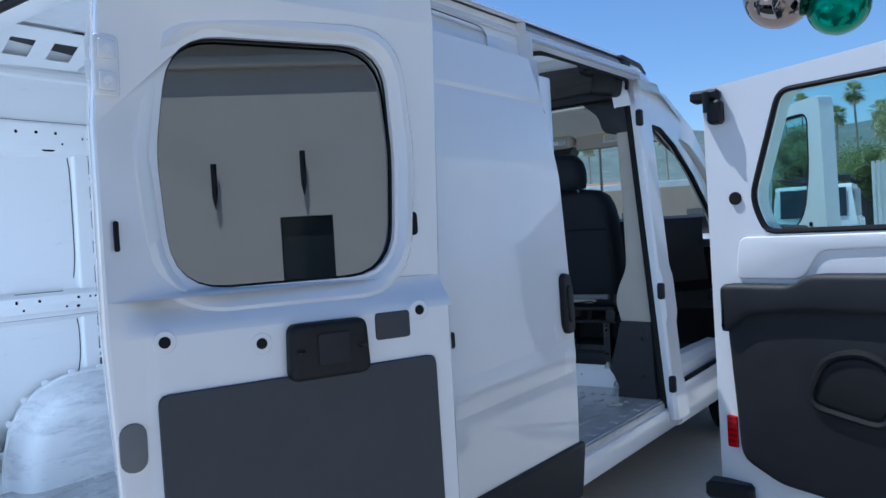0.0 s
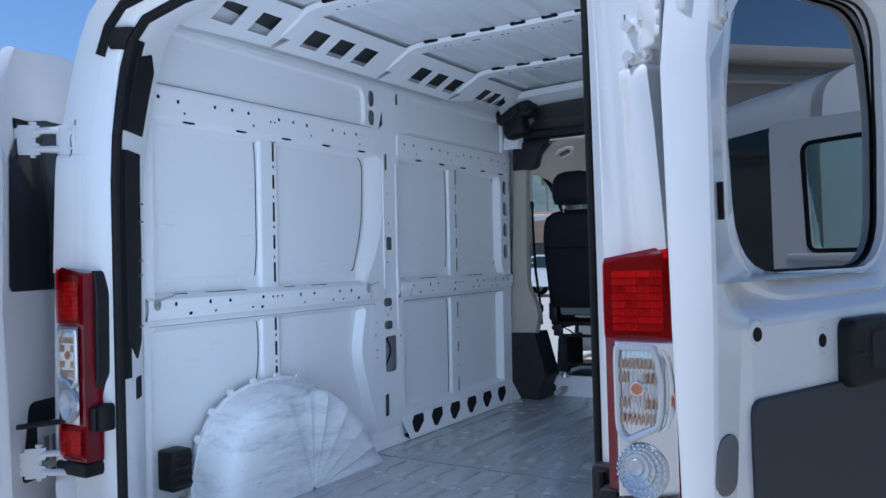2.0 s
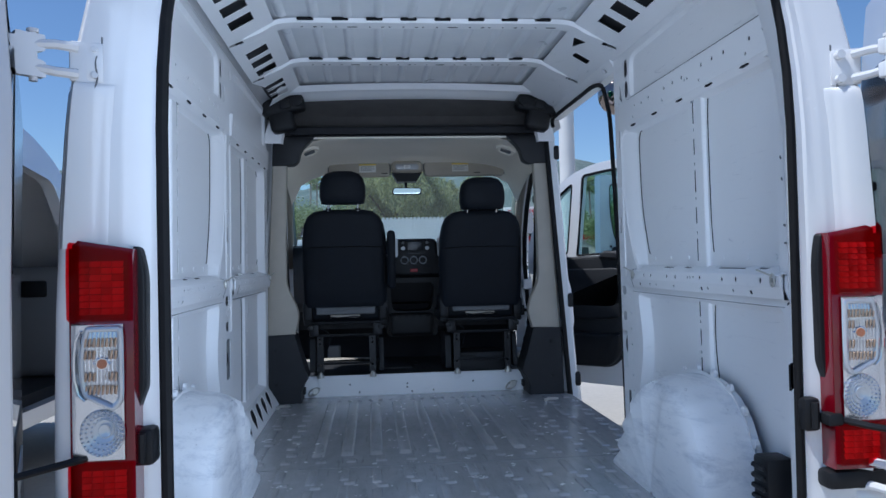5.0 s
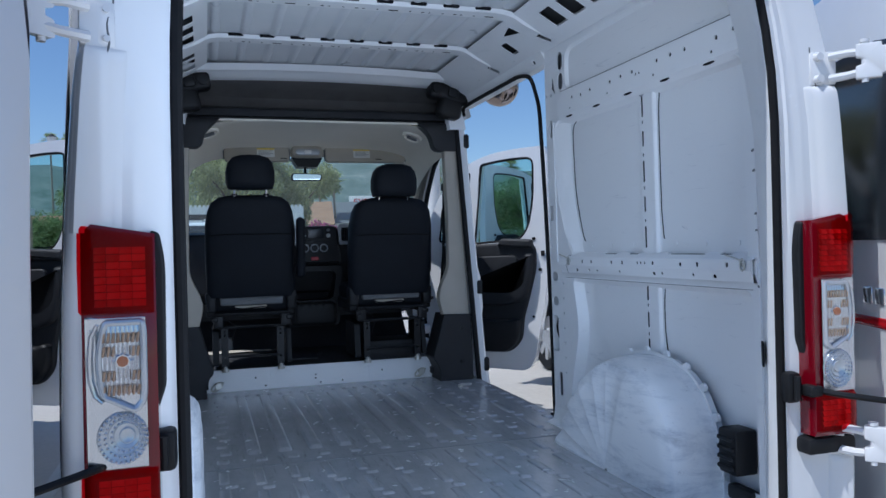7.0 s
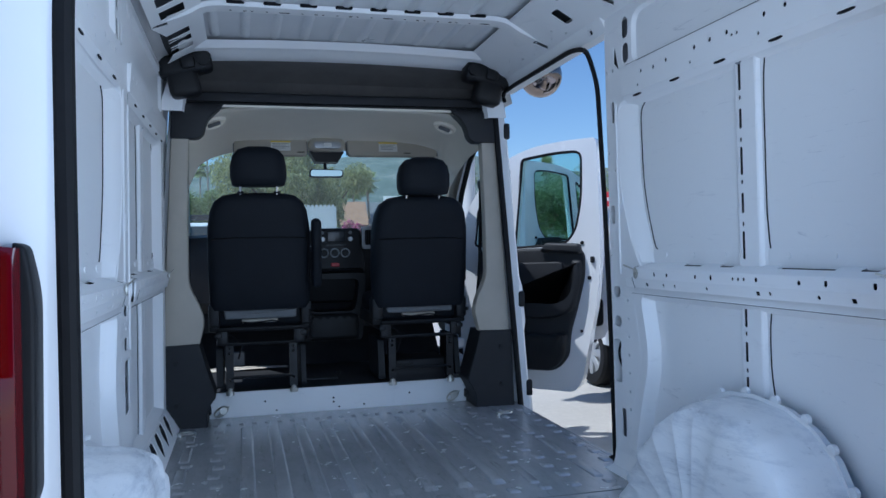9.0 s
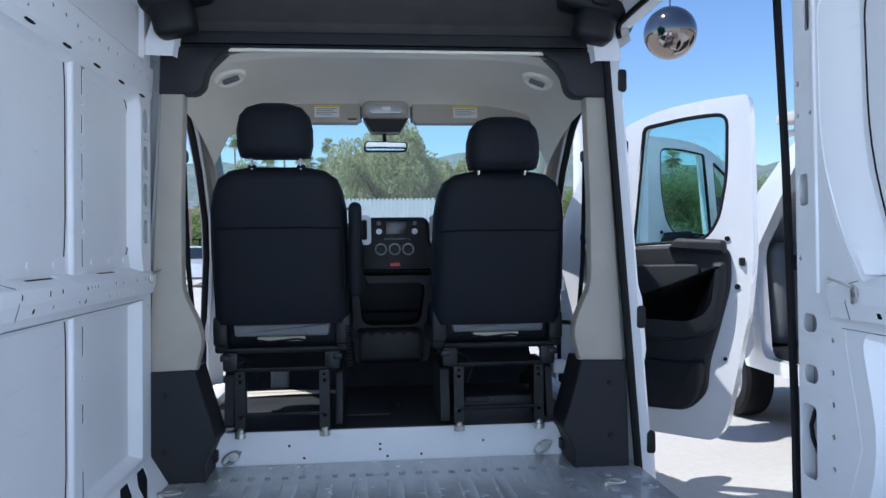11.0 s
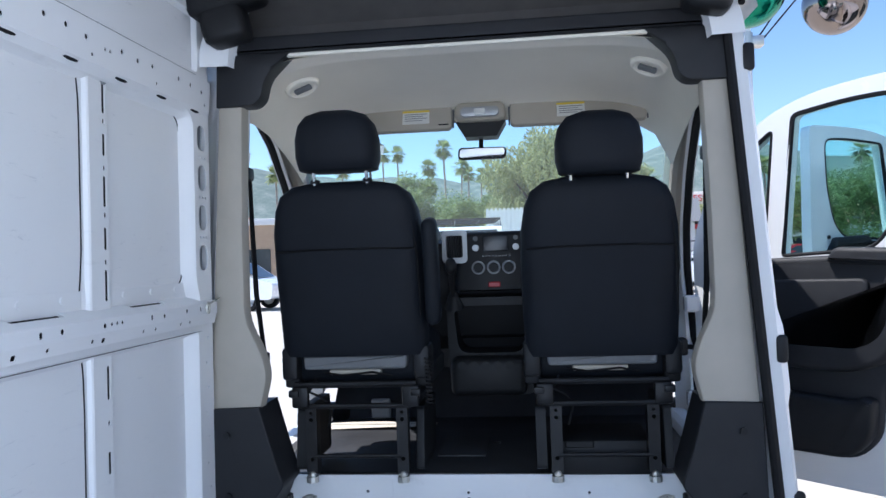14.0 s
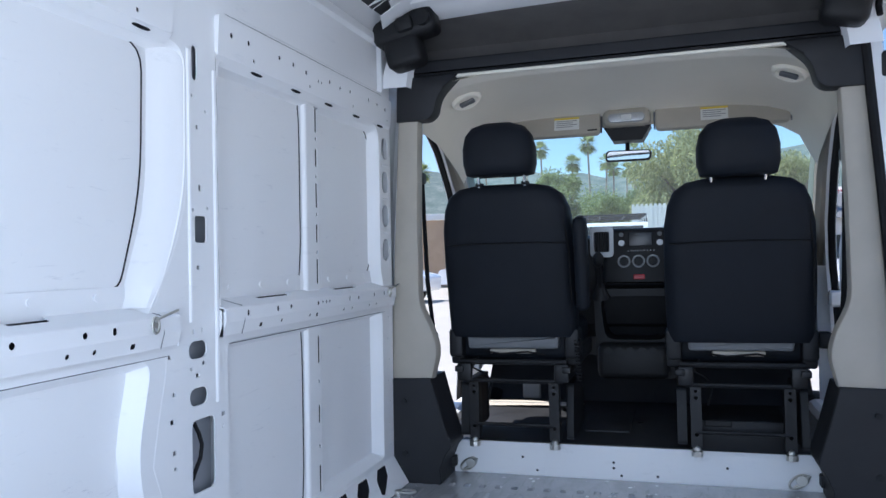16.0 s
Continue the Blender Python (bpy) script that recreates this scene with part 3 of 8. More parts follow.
def wheel(parent, x, y, r=0.34):
    s = 1 if x > 0 else -1
    bm = B()
    prof = [(0.60, 0.02), (0.66, 0.0), (0.9, -0.005), (0.985, 0.02), (1.0, 0.06), (1.0, 0.17), (0.97, 0.21), (0.6, 0.215)]
    loops = [[Vector((x - s * w, y + k * r * math.cos(a), r + k * r * math.sin(a))) for k, w in prof] for a in [math.tau * i / 32 for i in range(33)]]
    loft(bm, loops, closed=False)
    w = part("wheel", bm, RUBBER, parent, "black tyre on a silver steel rim")
    bm = B()
    cyl(bm, (x - s * 0.03, y, r), (x - s * 0.16, y, r), r * 0.64, 28)
    cyl(bm, (x - s * 0.005, y, r), (x - s * 0.1, y, r), r * 0.2, 16)
    for i in range(8):
        a = math.tau * i / 8
        c = Vector((x - s * 0.02, y + r * 0.4 * math.cos(a), r + r * 0.4 * math.sin(a)))
        box(bm, (-0.02, -0.04, -0.09), (0.02, 0.04, 0.09), 0.015, 2, Matrix.Translation(c) @ Matrix.Rotation(a - math.pi / 2, 4, "X"))
    part("rim", bm, SILVER, w)
    return w


for x in (-1.0, 1.0):
    for y in (0.95, 4.62):
        wheel(van, x, y)

# ---- load floor ----
bm = B()
sheet(bm, [(-0.90, 0.06), (0.97, 0.06), (0.97, 3.24), (-0.90, 3.24)], [], flat(z=FZ), 0.0, -0.03)


def bead(bm, x, y0, y1, w=0.045, h=0.009):
    e = 0.009 if y1 - y0 > 0.5 else 0.006
    def loop(d, z):
        r = max(0.004, w * 0.28 - d)
        q = d * (4.5 if y1 - y0 > 0.5 else 3.2)
        return [Vector((x + u, v, z)) for u, v in rrect(-w / 2 + d, y0 + q, w / 2 - d, y1 - q, r, 3)]
    loft(bm, [loop(0, FZ - 0.001), loop(e * 0.2, FZ + h * 0.12), loop(e * 0.8, FZ + h * 0.88), loop(e, FZ + h)], cap=(False, True))


XS = [-0.78 + 0.13 * i for i in range(14)]
for i, x in enumerate(XS):
    if 2 <= i <= 9:
        bead(bm, x, 1.68, 2.98, 0.060, 0.010)
        bead(bm, x + 0.022, 1.565, 1.635, 0.050, 0.0045)
    else:
        y, k = 1.57, i % 2
        while y < 2.92:
            L = 0.075 if i % 2 else (0.26 if k % 2 else 0.06)
            bead(bm, x + (0.0 if k % 2 else 0.014), y, min(y + L, 3.0), 0.050 if L < 0.1 else 0.044, 0.005)
            y += L + (0.055 if i % 2 else 0.02)
            k += 1
    if abs(x) < 0.72:
        y, k = 0.15 + 0.05 * (i % 2), 0
        while y < 1.40:
            L = 0.055 if k % 2 else 0.21
            bead(bm, x + (0.024 if k % 2 else 0.0), y, min(y + L, 1.46), 0.048 if k % 2 else 0.042, 0.005)
            y += L + 0.004
            k += 1
for i in range(26):
    bead(bm, -0.80 + 0.064 * i, 3.03, 3.075, 0.028, 0.006)
part("load_floor", bm, FLOOR, van, "worn grey metal load floor with pressed ribs")
bm = B()
box(bm, (-0.88, 1.490, FZ - 0.004), (0.90, 1.4965, FZ + 0.0012), 0)
part("floor_seam", bm, SEAM, van)
bm = B()
box(bm, (-0.76, 0.0, FZ - 0.05), (0.76, 0.14, FZ + 0.006), 0.012)
part("rear_sill", bm, PAINT, van)
# floor tie-down rings lying flat
for x, y in ((-0.80, 2.88), (0.80, 2.80)):
    bm = B()
    tube(bm, [Vector((x + 0.035 * math.cos(a), y + 0.022 * math.sin(a), FZ + 0.014)) for a in [math.tau * i / 12 for i in range(12)]], 0.005, 5, closed=True)
    cyl(bm, (x - 0.035, y, FZ), (x - 0.035, y, FZ + 0.016), 0.014, 10)
    part("floor_ring", bm, ZINC, van)

# ---- inner side walls ----
SHELF = (1.262, 1.345)
RAIL = (1.985, 2.09)


def side_wall(s):
    put = wall_put(s)
    y_end = 3.04 if s < 0 else 1.765
    holes = []
    # rear bay pockets
    holes.append(rounded([(0.34, 1.328), (1.52, 1.328), (1.60, 1.45), (1.666, 1.62), (1.672, 1.975), (0.34, 1.975)], [0.03, 0.03, 0.1, 0.15, 0.06, 0.05]))
    holes.append(rounded([(0.34, 2.10), (1.55, 2.10), (1.55, 2.29), (0.34, 2.30)], [0.01, 0.04, 0.07, 0.02]))
    holes.append(rounded([(0.32, 0.56), (1.62, 0.56), (1.56, 0.80), (1.48, 1.0), (1.54, 1.24), (0.32, 1.24)], [0.01, 0.02, 0.1, 0.1, 0.05, 0.05]))
    # pillar holes
    if s < 0:
        hl = [(1.728, 1.535, 0.048, 0.066, 0.008), (1.710, 1.241, 0.074, 0.043, 0.02), (1.712, 1.127, 0.074, 0.043, 0.02), (1.730, 0.982, 0.095, 0.178, 0.016),
              (1.727, 1.637, 0.013, 0.018, 0.006), (1.697, 1.582, 0.008, 0.008, 0.002), (1.758, 1.588, 0.008, 0.008, 0.002), (1.716, 1.441, 0.014, 0.010, 0.002),
              (1.692, 1.287, 0.006, 0.012, 0.001), (1.727, 1.287, 0.006, 0.012, 0.001), (1.734, 1.206, 0.013, 0.010, 0.002), (1.708, 1.179, 0.014, 0.010, 0.002), (1.682, 1.197, 0.008, 0.008, 0.002),
              (1.69, 1.735, 0.010, 0.010, 0.003), (1.719, 1.786, 0.012, 0.012, 0.005), (1.755, 1.83, 0.008, 0.008, 0.002), (1.70, 1.86, 0.008, 0.010, 0.002),
              (1.60, 1.235, 0.012, 0.009, 0.003), (1.615, 1.148, 0.010, 0.009, 0.002), (1.607, 1.085, 0.014, 0.011, 0.002), (1.615, 1.012, 0.014, 0.011, 0.002), (1.617, 0.975, 0.010, 0.008, 0.002), (1.815, 1.065, 0.016, 0.011, 0.002), (1.812, 1.035, 0.007, 0.010, 0.002)]
    else:
        hl = [(1.735, 1.543, 0.036, 0.072, 0.008), (1.720, 1.24, 0.058, 0.042, 0.018), (1.718, 1.124, 0.058, 0.042, 0.018), (1.728, 0.968, 0.06, 0.17, 0.014)]
    for (u, v, a, b, r) in hl + [(1.69, 0.73, 0.035, 0.11, 0.01), (1.60, 2.245, 0.05, 0.08, 0.022), (1.60, 2.15, 0.05, 0.075, 0.022)]:
        holes.append(rrect(u - a / 2, v - b / 2, u + a / 2, v + b / 2, r))
    holes.append([(1.655, 2.10), (1.695, 2.13), (1.69, 2.195), (1.675, 2.17)])
    holes.append(rrect(1.70, 1.90, 1.722, 1.985, 0.01))
    random.seed(5)
    for k in range(15 if s > 0 else 0):
        v = 0.70 + 0.1 * k + random.uniform(-0.02, 0.02)
        for u in (1.703, 1.752):
            if random.random() < 0.55 and all(abs(v - c) > 0.03 + h / 2 for c, h in ((1.543, 0.07), (1.24, 0.04), (1.124, 0.04), (0.968, 0.19), (0.73, 0.11), (1.95, 0.09))):
                holes.append(circ(u, v, random.choice((0.006, 0.008)), 6))
    if s < 0:
        holes.append(rounded([(1.812, 1.328), (2.955, 1.328), (2.92, 1.41), (2.92, 1.975), (1.812, 1.975)], [0.02, 0.04, 0.03, 0.07, 0.03]))
        holes.append(rounded([(1.90, 2.11), (2.96, 2.11), (2.96, 2.31), (1.90, 2.30)], 0.02))
        holes.append(rounded([(1.838, 0.665), (2.93, 0.665), (2.93, 1.245), (1.838, 1.245)], [0.03, 0.02, 0.02, 0.03]))
        for v in (1.892, 1.757, 1.622, 1.486):
            holes.append(rrect(2.948, v - 0.043, 3.012, v + 0.043, 0.028, 4))
        for v in (1.825, 1.555, 1.69):
            for du in (-0.022, 0.0, 0.022):
                holes.append(circ(2.982 + du, v, 0.006, 5))
        for k in range(8):
            holes.append(circ(2.985 + 0.015 * (k % 2), 0.62 + 0.085 * k, 0.006, 5))
        holes.append(rrect(1.80, 2.245, 1.825, 2.30, 0.004))
    else:
        for k in range(9):
            holes.append(circ(1.635, 0.72 + 0.07 * k, 0.007, 6))
    bm = B()
    o = [(0.292, 0.56), (y_end, 0.56), (y_end, 2.335), (0.292, 2.335)]
    sheet(bm, o, holes, put, 0.0, 0.059, rim=True, shallow=0.004, slope=0.038)
    # the front lower pocket runs on behind the door pillar
    if s < 0:
        bmesh.ops.delete(bm, geom=[f for f in bm.faces if all(abs(v.co.y - 2.93) < 1e-4 and v.co.z < 1.26 for v in f.verts) and f.calc_area() > 0.002], context="FACES_ONLY")
    frame_ob = part("inner_frame", bm, INNER, van, "white pressed inner frame with punched holes", sharp=25)
    # outer skin seen in the pockets
    bm = B()
    sheet(bm, [(0.30, 0.56), (y_end - 0.01, 0.56), (y_end - 0.01, 2.335), (0.30, 2.335)], [], put, 0.044, 0.09)
    part("panel_skin", bm, SKIN, frame_ob, "thin white outer panel, lightly scuffed")
    # upper skin, nearly flush with the frame
    for y0, y1 in [(0.345, 1.545)] + ([(1.905, 2.955)] if s < 0 else []):
        bm = B()
        sheet(bm, [(y0, 2.104), (y1, 2.104), (y1, 2.296), (y0, 2.296)], [], put, 0.016, 0.02)
        part("upper_skin", bm, SKIN, frame_ob, "thin white upper panel")
    # slanted return between the rear pocket and the pillar
    def edge_at(z, pts):
        for (a, ya), (b, yb) in zip(pts, pts[1:]):
            if z <= b:
                return ya + (yb - ya) * (z - a) / (b - a)
        return pts[-1][1]
    zs = [1.356 + 0.0258 * i for i in range(25)]
    E_OUT = ((1.35, 1.535), (1.40, 1.562), (1.45, 1.598), (1.52, 1.634), (1.60, 1.660), (1.68, 1.669), (1.90, 1.672), (2.0, 1.672))
    E_IN = ((1.35, 1.478), (1.40, 1.500), (1.48, 1.532), (1.56, 1.562), (1.66, 1.580), (1.90, 1.586), (2.0, 1.586))
    bm = B()
    loft(bm, [[put(edge_at(z, E_OUT) + (0.006 if z > 1.4 else 0.012), z, -0.0006), put(edge_at(z, E_OUT) - 0.012, z, 0.004), put(edge_at(z, E_IN) + 0.03, z, 0.027), put(edge_at(z, E_IN) + 0.008, z, 0.040), put(edge_at(z, E_IN), z, 0.0435)] for z in zs], closed=False)
    part("pocket_return", bm, INNER, frame_ob)
    z2 = [0.60 + 0.0265 * i for i in range(25)]
    L_OUT = ((0.55, 1.622), (0.80, 1.562), (1.0, 1.484), (1.10, 1.506), (1.2, 1.532), (1.3, 1.540))
    bm = B()
    loft(bm, [[put(edge_at(z, L_OUT) + 0.055, z, -0.0008), put(edge_at(z, L_OUT) + 0.038, z, 0.003), put(edge_at(z, L_OUT) + 0.006, z, 0.034), put(edge_at(z, L_OUT) - 0.02, z, 0.0435)] for z in z2], closed=False)
    part("pocket_return", bm, INNER, frame_ob)
    # grey sheet behind the holes of the pillars, their shade in its colour
    for y0, y1, z0, z1 in ((1.64, y_end - 0.006 if s > 0 else 1.805, 0.60, 2.32),) + (((2.938, 3.037, 0.60, 2.32),) if s < 0 else ()):
        bm = B()
        sheet(bm, [(y0, z0), (y1, z0), (y1, z1), (y0, z1)], [], put, 0.032, 0.036)
        part("shade_backing", bm, HOLESHADE, frame_ob)
    bm = B()
    tube(bm, [put(1.715 + 0.02 * math.sin(0.9 * i), 1.06 - 0.028 * i, 0.012 + 0.006 * math.cos(i)) for i in range(7)], 0.005, 6)
    part("cable", bm, RUBBER, frame_ob, "black cable inside the pillar")
    # raised pillar flange
    bays = [(0.30, 1.615, 0.92)] + ([(1.80, 3.03, 2.385)] if s < 0 else [])
    for (y0, y1, yr) in bays:
        rng = random.Random(int(y0 * 100) + 7)
        # upper rail
        hs = []
        n = int((y1 - y0) / 0.085)
        for k in range(n):
            u = y0 + 0.06 + k * 0.085
            if k % 4 != 2:
                hs.append(circ(u, RAIL[0] + 0.064 + rng.uniform(-0.005, 0.005), 0.008, 7))
            if k % 4 == 1:
                hs.append(circ(u + 0.03, RAIL[0] + 0.022, 0.006, 7))
        for du in (-0.012, 0.012):
            hs.append(circ(yr + du, RAIL[0] + 0.05, 0.006, 6))
        bm = B()
        prof = lambda u, v, w: put(u, v, w - 0.022)
        flush = lambda u, v, w: put(u, v, w - 0.008 - 0.006 * min(1.0, max(0.0, (v - RAIL[0]) / 0.09)))
        sheet(bm, rounded([(y0, RAIL[0]), (y1, RAIL[0]), (y1, RAIL[1]), (y0, RAIL[1])], 0.012), hs, flush, 0.0, 0.06, shallow=0.003)
        loft(bm, [[flush(u, RAIL[0] + 0.002, 0.0), put(u, RAIL[0] - 0.010, 0.0), put(u, RAIL[0] - 0.022, 0.012)] for u in (y0, y1)], closed=False)
        rail = part("upper_rail", bm, INNER, van, "white hat-section wall rail with bolt holes")
        # near-black sheet: shade of the bolt holes, painted behind the rail
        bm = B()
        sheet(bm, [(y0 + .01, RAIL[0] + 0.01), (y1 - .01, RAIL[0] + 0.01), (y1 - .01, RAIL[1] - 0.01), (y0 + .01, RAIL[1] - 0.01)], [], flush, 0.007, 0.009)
        part("shade_backing", bm, SHADE_AND_SEALANT, rail)
        # slots in the rail's lower flange, their shade drawn as near-black ovals
        for k in range(5):
            u = y0 + 0.2 + k * (y1 - y0 - 0.3) / 4
            bm = B()
            sheet(bm, [(u + 0.030 * math.cos(a), RAIL[0] - 0.009 + 0.0048 * math.sin(a)) for a in [math.tau * i / 12 for i in range(12)]], [], lambda a, b, w: put(a, b, w - 0.0030), 0.0, 0.003)
            part("slot", bm, SHADE_AND_SEALANT, rail)
        # shelf rail: sloping ledge with slots, two folded front bands
        hs, hl_ = [], []
        zf, zm, zb = 1.334, 1.298, 1.366
        for k in range(int((y1 - y0 - 0.1) / 0.082)):
            u = y0 + 0.11 + k * 0.082 + rng.uniform(-0.02, 0.02)
            if abs(u - yr) < 0.05:
                continue
            if k % 3 != 1:
                hs.append(circ(u, zf - 0.019 + rng.uniform(-0.003, 0.003), 0.0075, 7) if k % 2 else rrect(u - 0.006, zf - 0.026, u + 0.006, zf - 0.010, 0.004, 2))
            if k % 3 != 0:
                hl_.append(rrect(u - 0.008, zm - 0.026, u + 0.008, zm - 0.014, 0.002, 1) if k % 4 == 1 else circ(u + 0.03, zm - 0.018, 0.006, 7))
        for du in (-0.026, 0, 0.026):
            hs.append(circ(yr + du, zf - 0.018, 0.006, 6))
        xx = lambda v, w: s * (0.905 - TILT * (v - 1.0) + w)
        bm = B()
        sheet(bm, [(y0, zm), (y1, zm), (y1, zf - 0.003), (y0, zf - 0.003)], hs, prof, 0.0, 0.012, shallow=0.002)
        sheet(bm, [(y0, SHELF[0]), (y1, SHELF[0]), (y1, zm), (y0, zm)], hl_, lambda u, v, w: put(u, v, w - 0.022 + 0.30 * (zm - v)), 0.0, 0.010, shallow=0.002)
        loft(bm, [[Vector((xx(zf, d), u, zf + h)) for d, h in ((-0.022, -0.003), (-0.021, -0.0005), (-0.018, 0.0012))] for u in (y0, y1)], closed=False)
        ts = []
        for a, b in ((0.44, 0.50), (0.58, 0.80), (1.0, 1.07), (1.17, 1.27)) if y0 < 1 else ((2.02, 2.22), (2.53, 2.73)):
            ts.append(rrect(a, 0.016, b, 0.046, 0.006, 2))
        ledge = lambda u, v, w: Vector((xx(zf, v), u, zf + 0.0012 + (v + 0.018) * (zb - zf) / 0.084 - w))
        sheet(bm, [(y0, -0.018), (y1, -0.018), (y1, 0.066), (y0, 0.066)], ts, ledge, 0.0, 0.010, shallow=0.002)
        sheet(bm, [(y0, -0.012), (y1, -0.012), (y1, 0.066), (y0, 0.066)], [], lambda u, v, w: Vector((xx(SHELF[0], v), u, SHELF[0] + w)), 0.0, 0.004)
        # closed ends
        for u in (y0, y1):
            loft(bm, [[Vector((xx(z, d), u, z)) for z in (SHELF[0], zf)] for d in (-0.014, 0.06)], closed=False)
        shelf = part("shelf_rail", bm, INNER, van, "white ledge rail with slots and bolt holes")
        # near-black sheets behind bands and ledge carry the holes' painted shade
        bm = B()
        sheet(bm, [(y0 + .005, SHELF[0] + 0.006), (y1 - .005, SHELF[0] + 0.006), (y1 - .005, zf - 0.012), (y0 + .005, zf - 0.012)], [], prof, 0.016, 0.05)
        part("shade_backing", bm, SHADE_AND_SEALANT, shelf)
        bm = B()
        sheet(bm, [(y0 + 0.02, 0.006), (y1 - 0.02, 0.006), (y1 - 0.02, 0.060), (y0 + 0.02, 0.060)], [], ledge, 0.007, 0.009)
        part("shade_backing", bm, SHADE_AND_SEALANT, shelf)
        # overlap seam near the pillar end and welded edge
        bm = B()
        ue = 1.885 if y0 > 1 else 1.55
        tube(bm, [Vector((xx(zf, 0.05), ue - 0.03, zb - 0.006)), Vector((xx(zf, -0.015), ue, zf + 0.003)), Vector((xx(zm, -0.0222), ue + 0.003, zm)), Vector((xx(SHELF[0], -0.012), ue + 0.003, SHELF[0]))], 0.0013, 4)
        part("seam_line", bm, SEAM, shelf)
        # ring bolts at the ends of the ledge
        for u in ((y0 + 0.03, 1.515) if y0 < 1 else (y1 - 0.09,)):
            bm = B()
            c = put(u, 1.318, -0.030)
            tube(bm, [c + Vector((0, 0.011 * math.cos(a), 0.018 * math.sin(a))) for a in [math.tau * i / 12 for i in range(12)]], 0.0032, 5, closed=True)
            tube(bm, [c + Vector((0, 0.0, 0.012)), c + Vector((-s * 0.012, 0.025, 0.022)), c + Vector((-s * 0.018, 0.055, 0.030))], 0.003, 5)
            cyl(bm, put(u, 1.318, -0.021), put(u, 1.318, -0.031), 0.007, 8)
            part("ring_bolt", bm, ZINC, shelf)
        # vertical ribs with slots
        for z0, z1, sl in ((1.352, 1.982, 5), (2.095, 2.31, 1), (0.62 if y0 > 1 else 0.93, 1.262, 3)):
            bm = B()
            hs = []
            L = (z1 - z0) / sl
            for k in range(sl):
                c = z0 + L * (k + 0.5)
                hh = min(0.045, L * 0.33) if k % 2 == 0 else 0.030
                hs.append(rrect(yr + 0.027, c - hh, yr + 0.042, c + hh, 0.004, 2))
                if k < sl - 1:
                    hs.append(rrect(yr + 0.029, c + L * 0.5 - 0.007, yr + 0.040, c + L * 0.5 + 0.007, 0.004, 2))
            sheet(bm, [(yr - 0.035, z0), (yr + 0.052, z0), (yr + 0.052, z1), (yr - 0.035, z1)], hs, lambda u, v, w: put(u, v, w + 0.026), 0.0, 0.02, shallow=0.003, rim=False)
            # soft flanks of the rib
            zz = [z0 + (z1 - z0) * i / 8 for i in range(9)]
            loft(bm, [[put(yr + 0.052, v, 0.026), put(yr + 0.057, v, 0.028), put(yr + 0.066, v, 0.040), put(yr + 0.074, v, 0.0435)] for v in zz], closed=False)
            loft(bm, [[put(yr - 0.035, v, 0.026), put(yr - 0.041, v, 0.029), put(yr - 0.047, v, 0.039)] for v in zz], closed=False)
            # bowed edge flange
            pts = [(yr - 0.05 - 0.020 * math.exp(-((v - z0) / 0.08) ** 2) - 0.012 * math.exp(-((v - z1) / 0.06) ** 2), v) for k, v in enumerate([z0 + (z1 - z0) * i / 8 for i in range(9)])]
            loft(bm, [[put(u, v, 0.042), put(u + 0.02, v, 0.037)] for u, v in pts], closed=False)
            rib = part("rib", bm, INNER, van, "white vertical wall rib with slots")
            # slot shade painted as a near-black sheet behind the rib
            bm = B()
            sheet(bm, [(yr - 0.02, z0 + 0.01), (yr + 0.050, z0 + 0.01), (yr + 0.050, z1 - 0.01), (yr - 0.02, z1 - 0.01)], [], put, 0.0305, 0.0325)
            part("shade_backing", bm, SHADE_AND_SEALANT, rib)
            # dark sealant line along the rib
            bm = B()
            tube(bm, [put(u - 0.003, v, 0.0435) for u, v in pts], 0.0024, 4)
            part("sealant", bm, SHADE_AND_SEALANT, rib, "dark sealant line")
            if z0 > 1.34 and z0 < 1.4:
                # half-round drain notch under the upper rail, its shade drawn as a grey sheet
                bm = B()
                sheet(bm, [(yr + 0.034 + 0.022 * math.cos(a), z1 - 0.002 - 0.026 * math.sin(a)) for a in [math.pi * i / 10 for i in range(11)]], [], put, 0.0245, 0.0255)
                part("drain_notch", bm, HOLESHADE, rib)
    # flange bead along the bottom of the mid pocket
    for (y0, y1) in [(0.34, 0.86), (0.98, 1.50)] + ([(1.83, 2.32), (2.45, 2.92)] if s < 0 else []):
        bm = B()
        sheet(bm, [(y0, 1.35), (y1, 1.35), (y1, 1.405), (y0, 1.405)], [], put, 0.039, 0.046)
        for k in range(3):
            u = y0 + (y1 - y0) * (k + 0.5) / 3
            cyl(bm, put(u, 1.385, 0.036), put(u, 1.385, 0.042), 0.009, 6)
        part("panel_hem", bm, INNER, frame_ob)
    # dark sealant lines following the pocket edges
    for poly in (rounded([(0.36, 1.400), (1.488, 1.400), (1.562, 1.62), (1.572, 1.955), (1.44, 1.960)], [0, 0.03, 0.25, 0.09, 0]),
                 rounded([(1.53, 2.12), (1.53, 2.275), (1.0, 2.285)], [0, 0.06, 0])) + ((rounded([(1.83, 1.395), (2.90, 1.40), (2.90, 1.955), (2.66, 1.962)], [0, 0.04, 0.06, 0]),) if s < 0 else ()):
        bm = B()
        tube(bm, [put(u, v, 0.0435) for u, v in poly[1:]], 0.0026, 4)
        part("sealant", bm, SHADE_AND_SEALANT, frame_ob, "dark sealant line round the panel")
    # dark seam lines: under the rails, beside the pillars, below the roof rail
    bays_ = [(0.32, 1.60)] + ([(1.845, 2.95)] if s < 0 else [])
    for y0, y1 in bays_:
        for z in (SHELF[0] - 0.022, RAIL[1] + 0.012):
            bm = B()
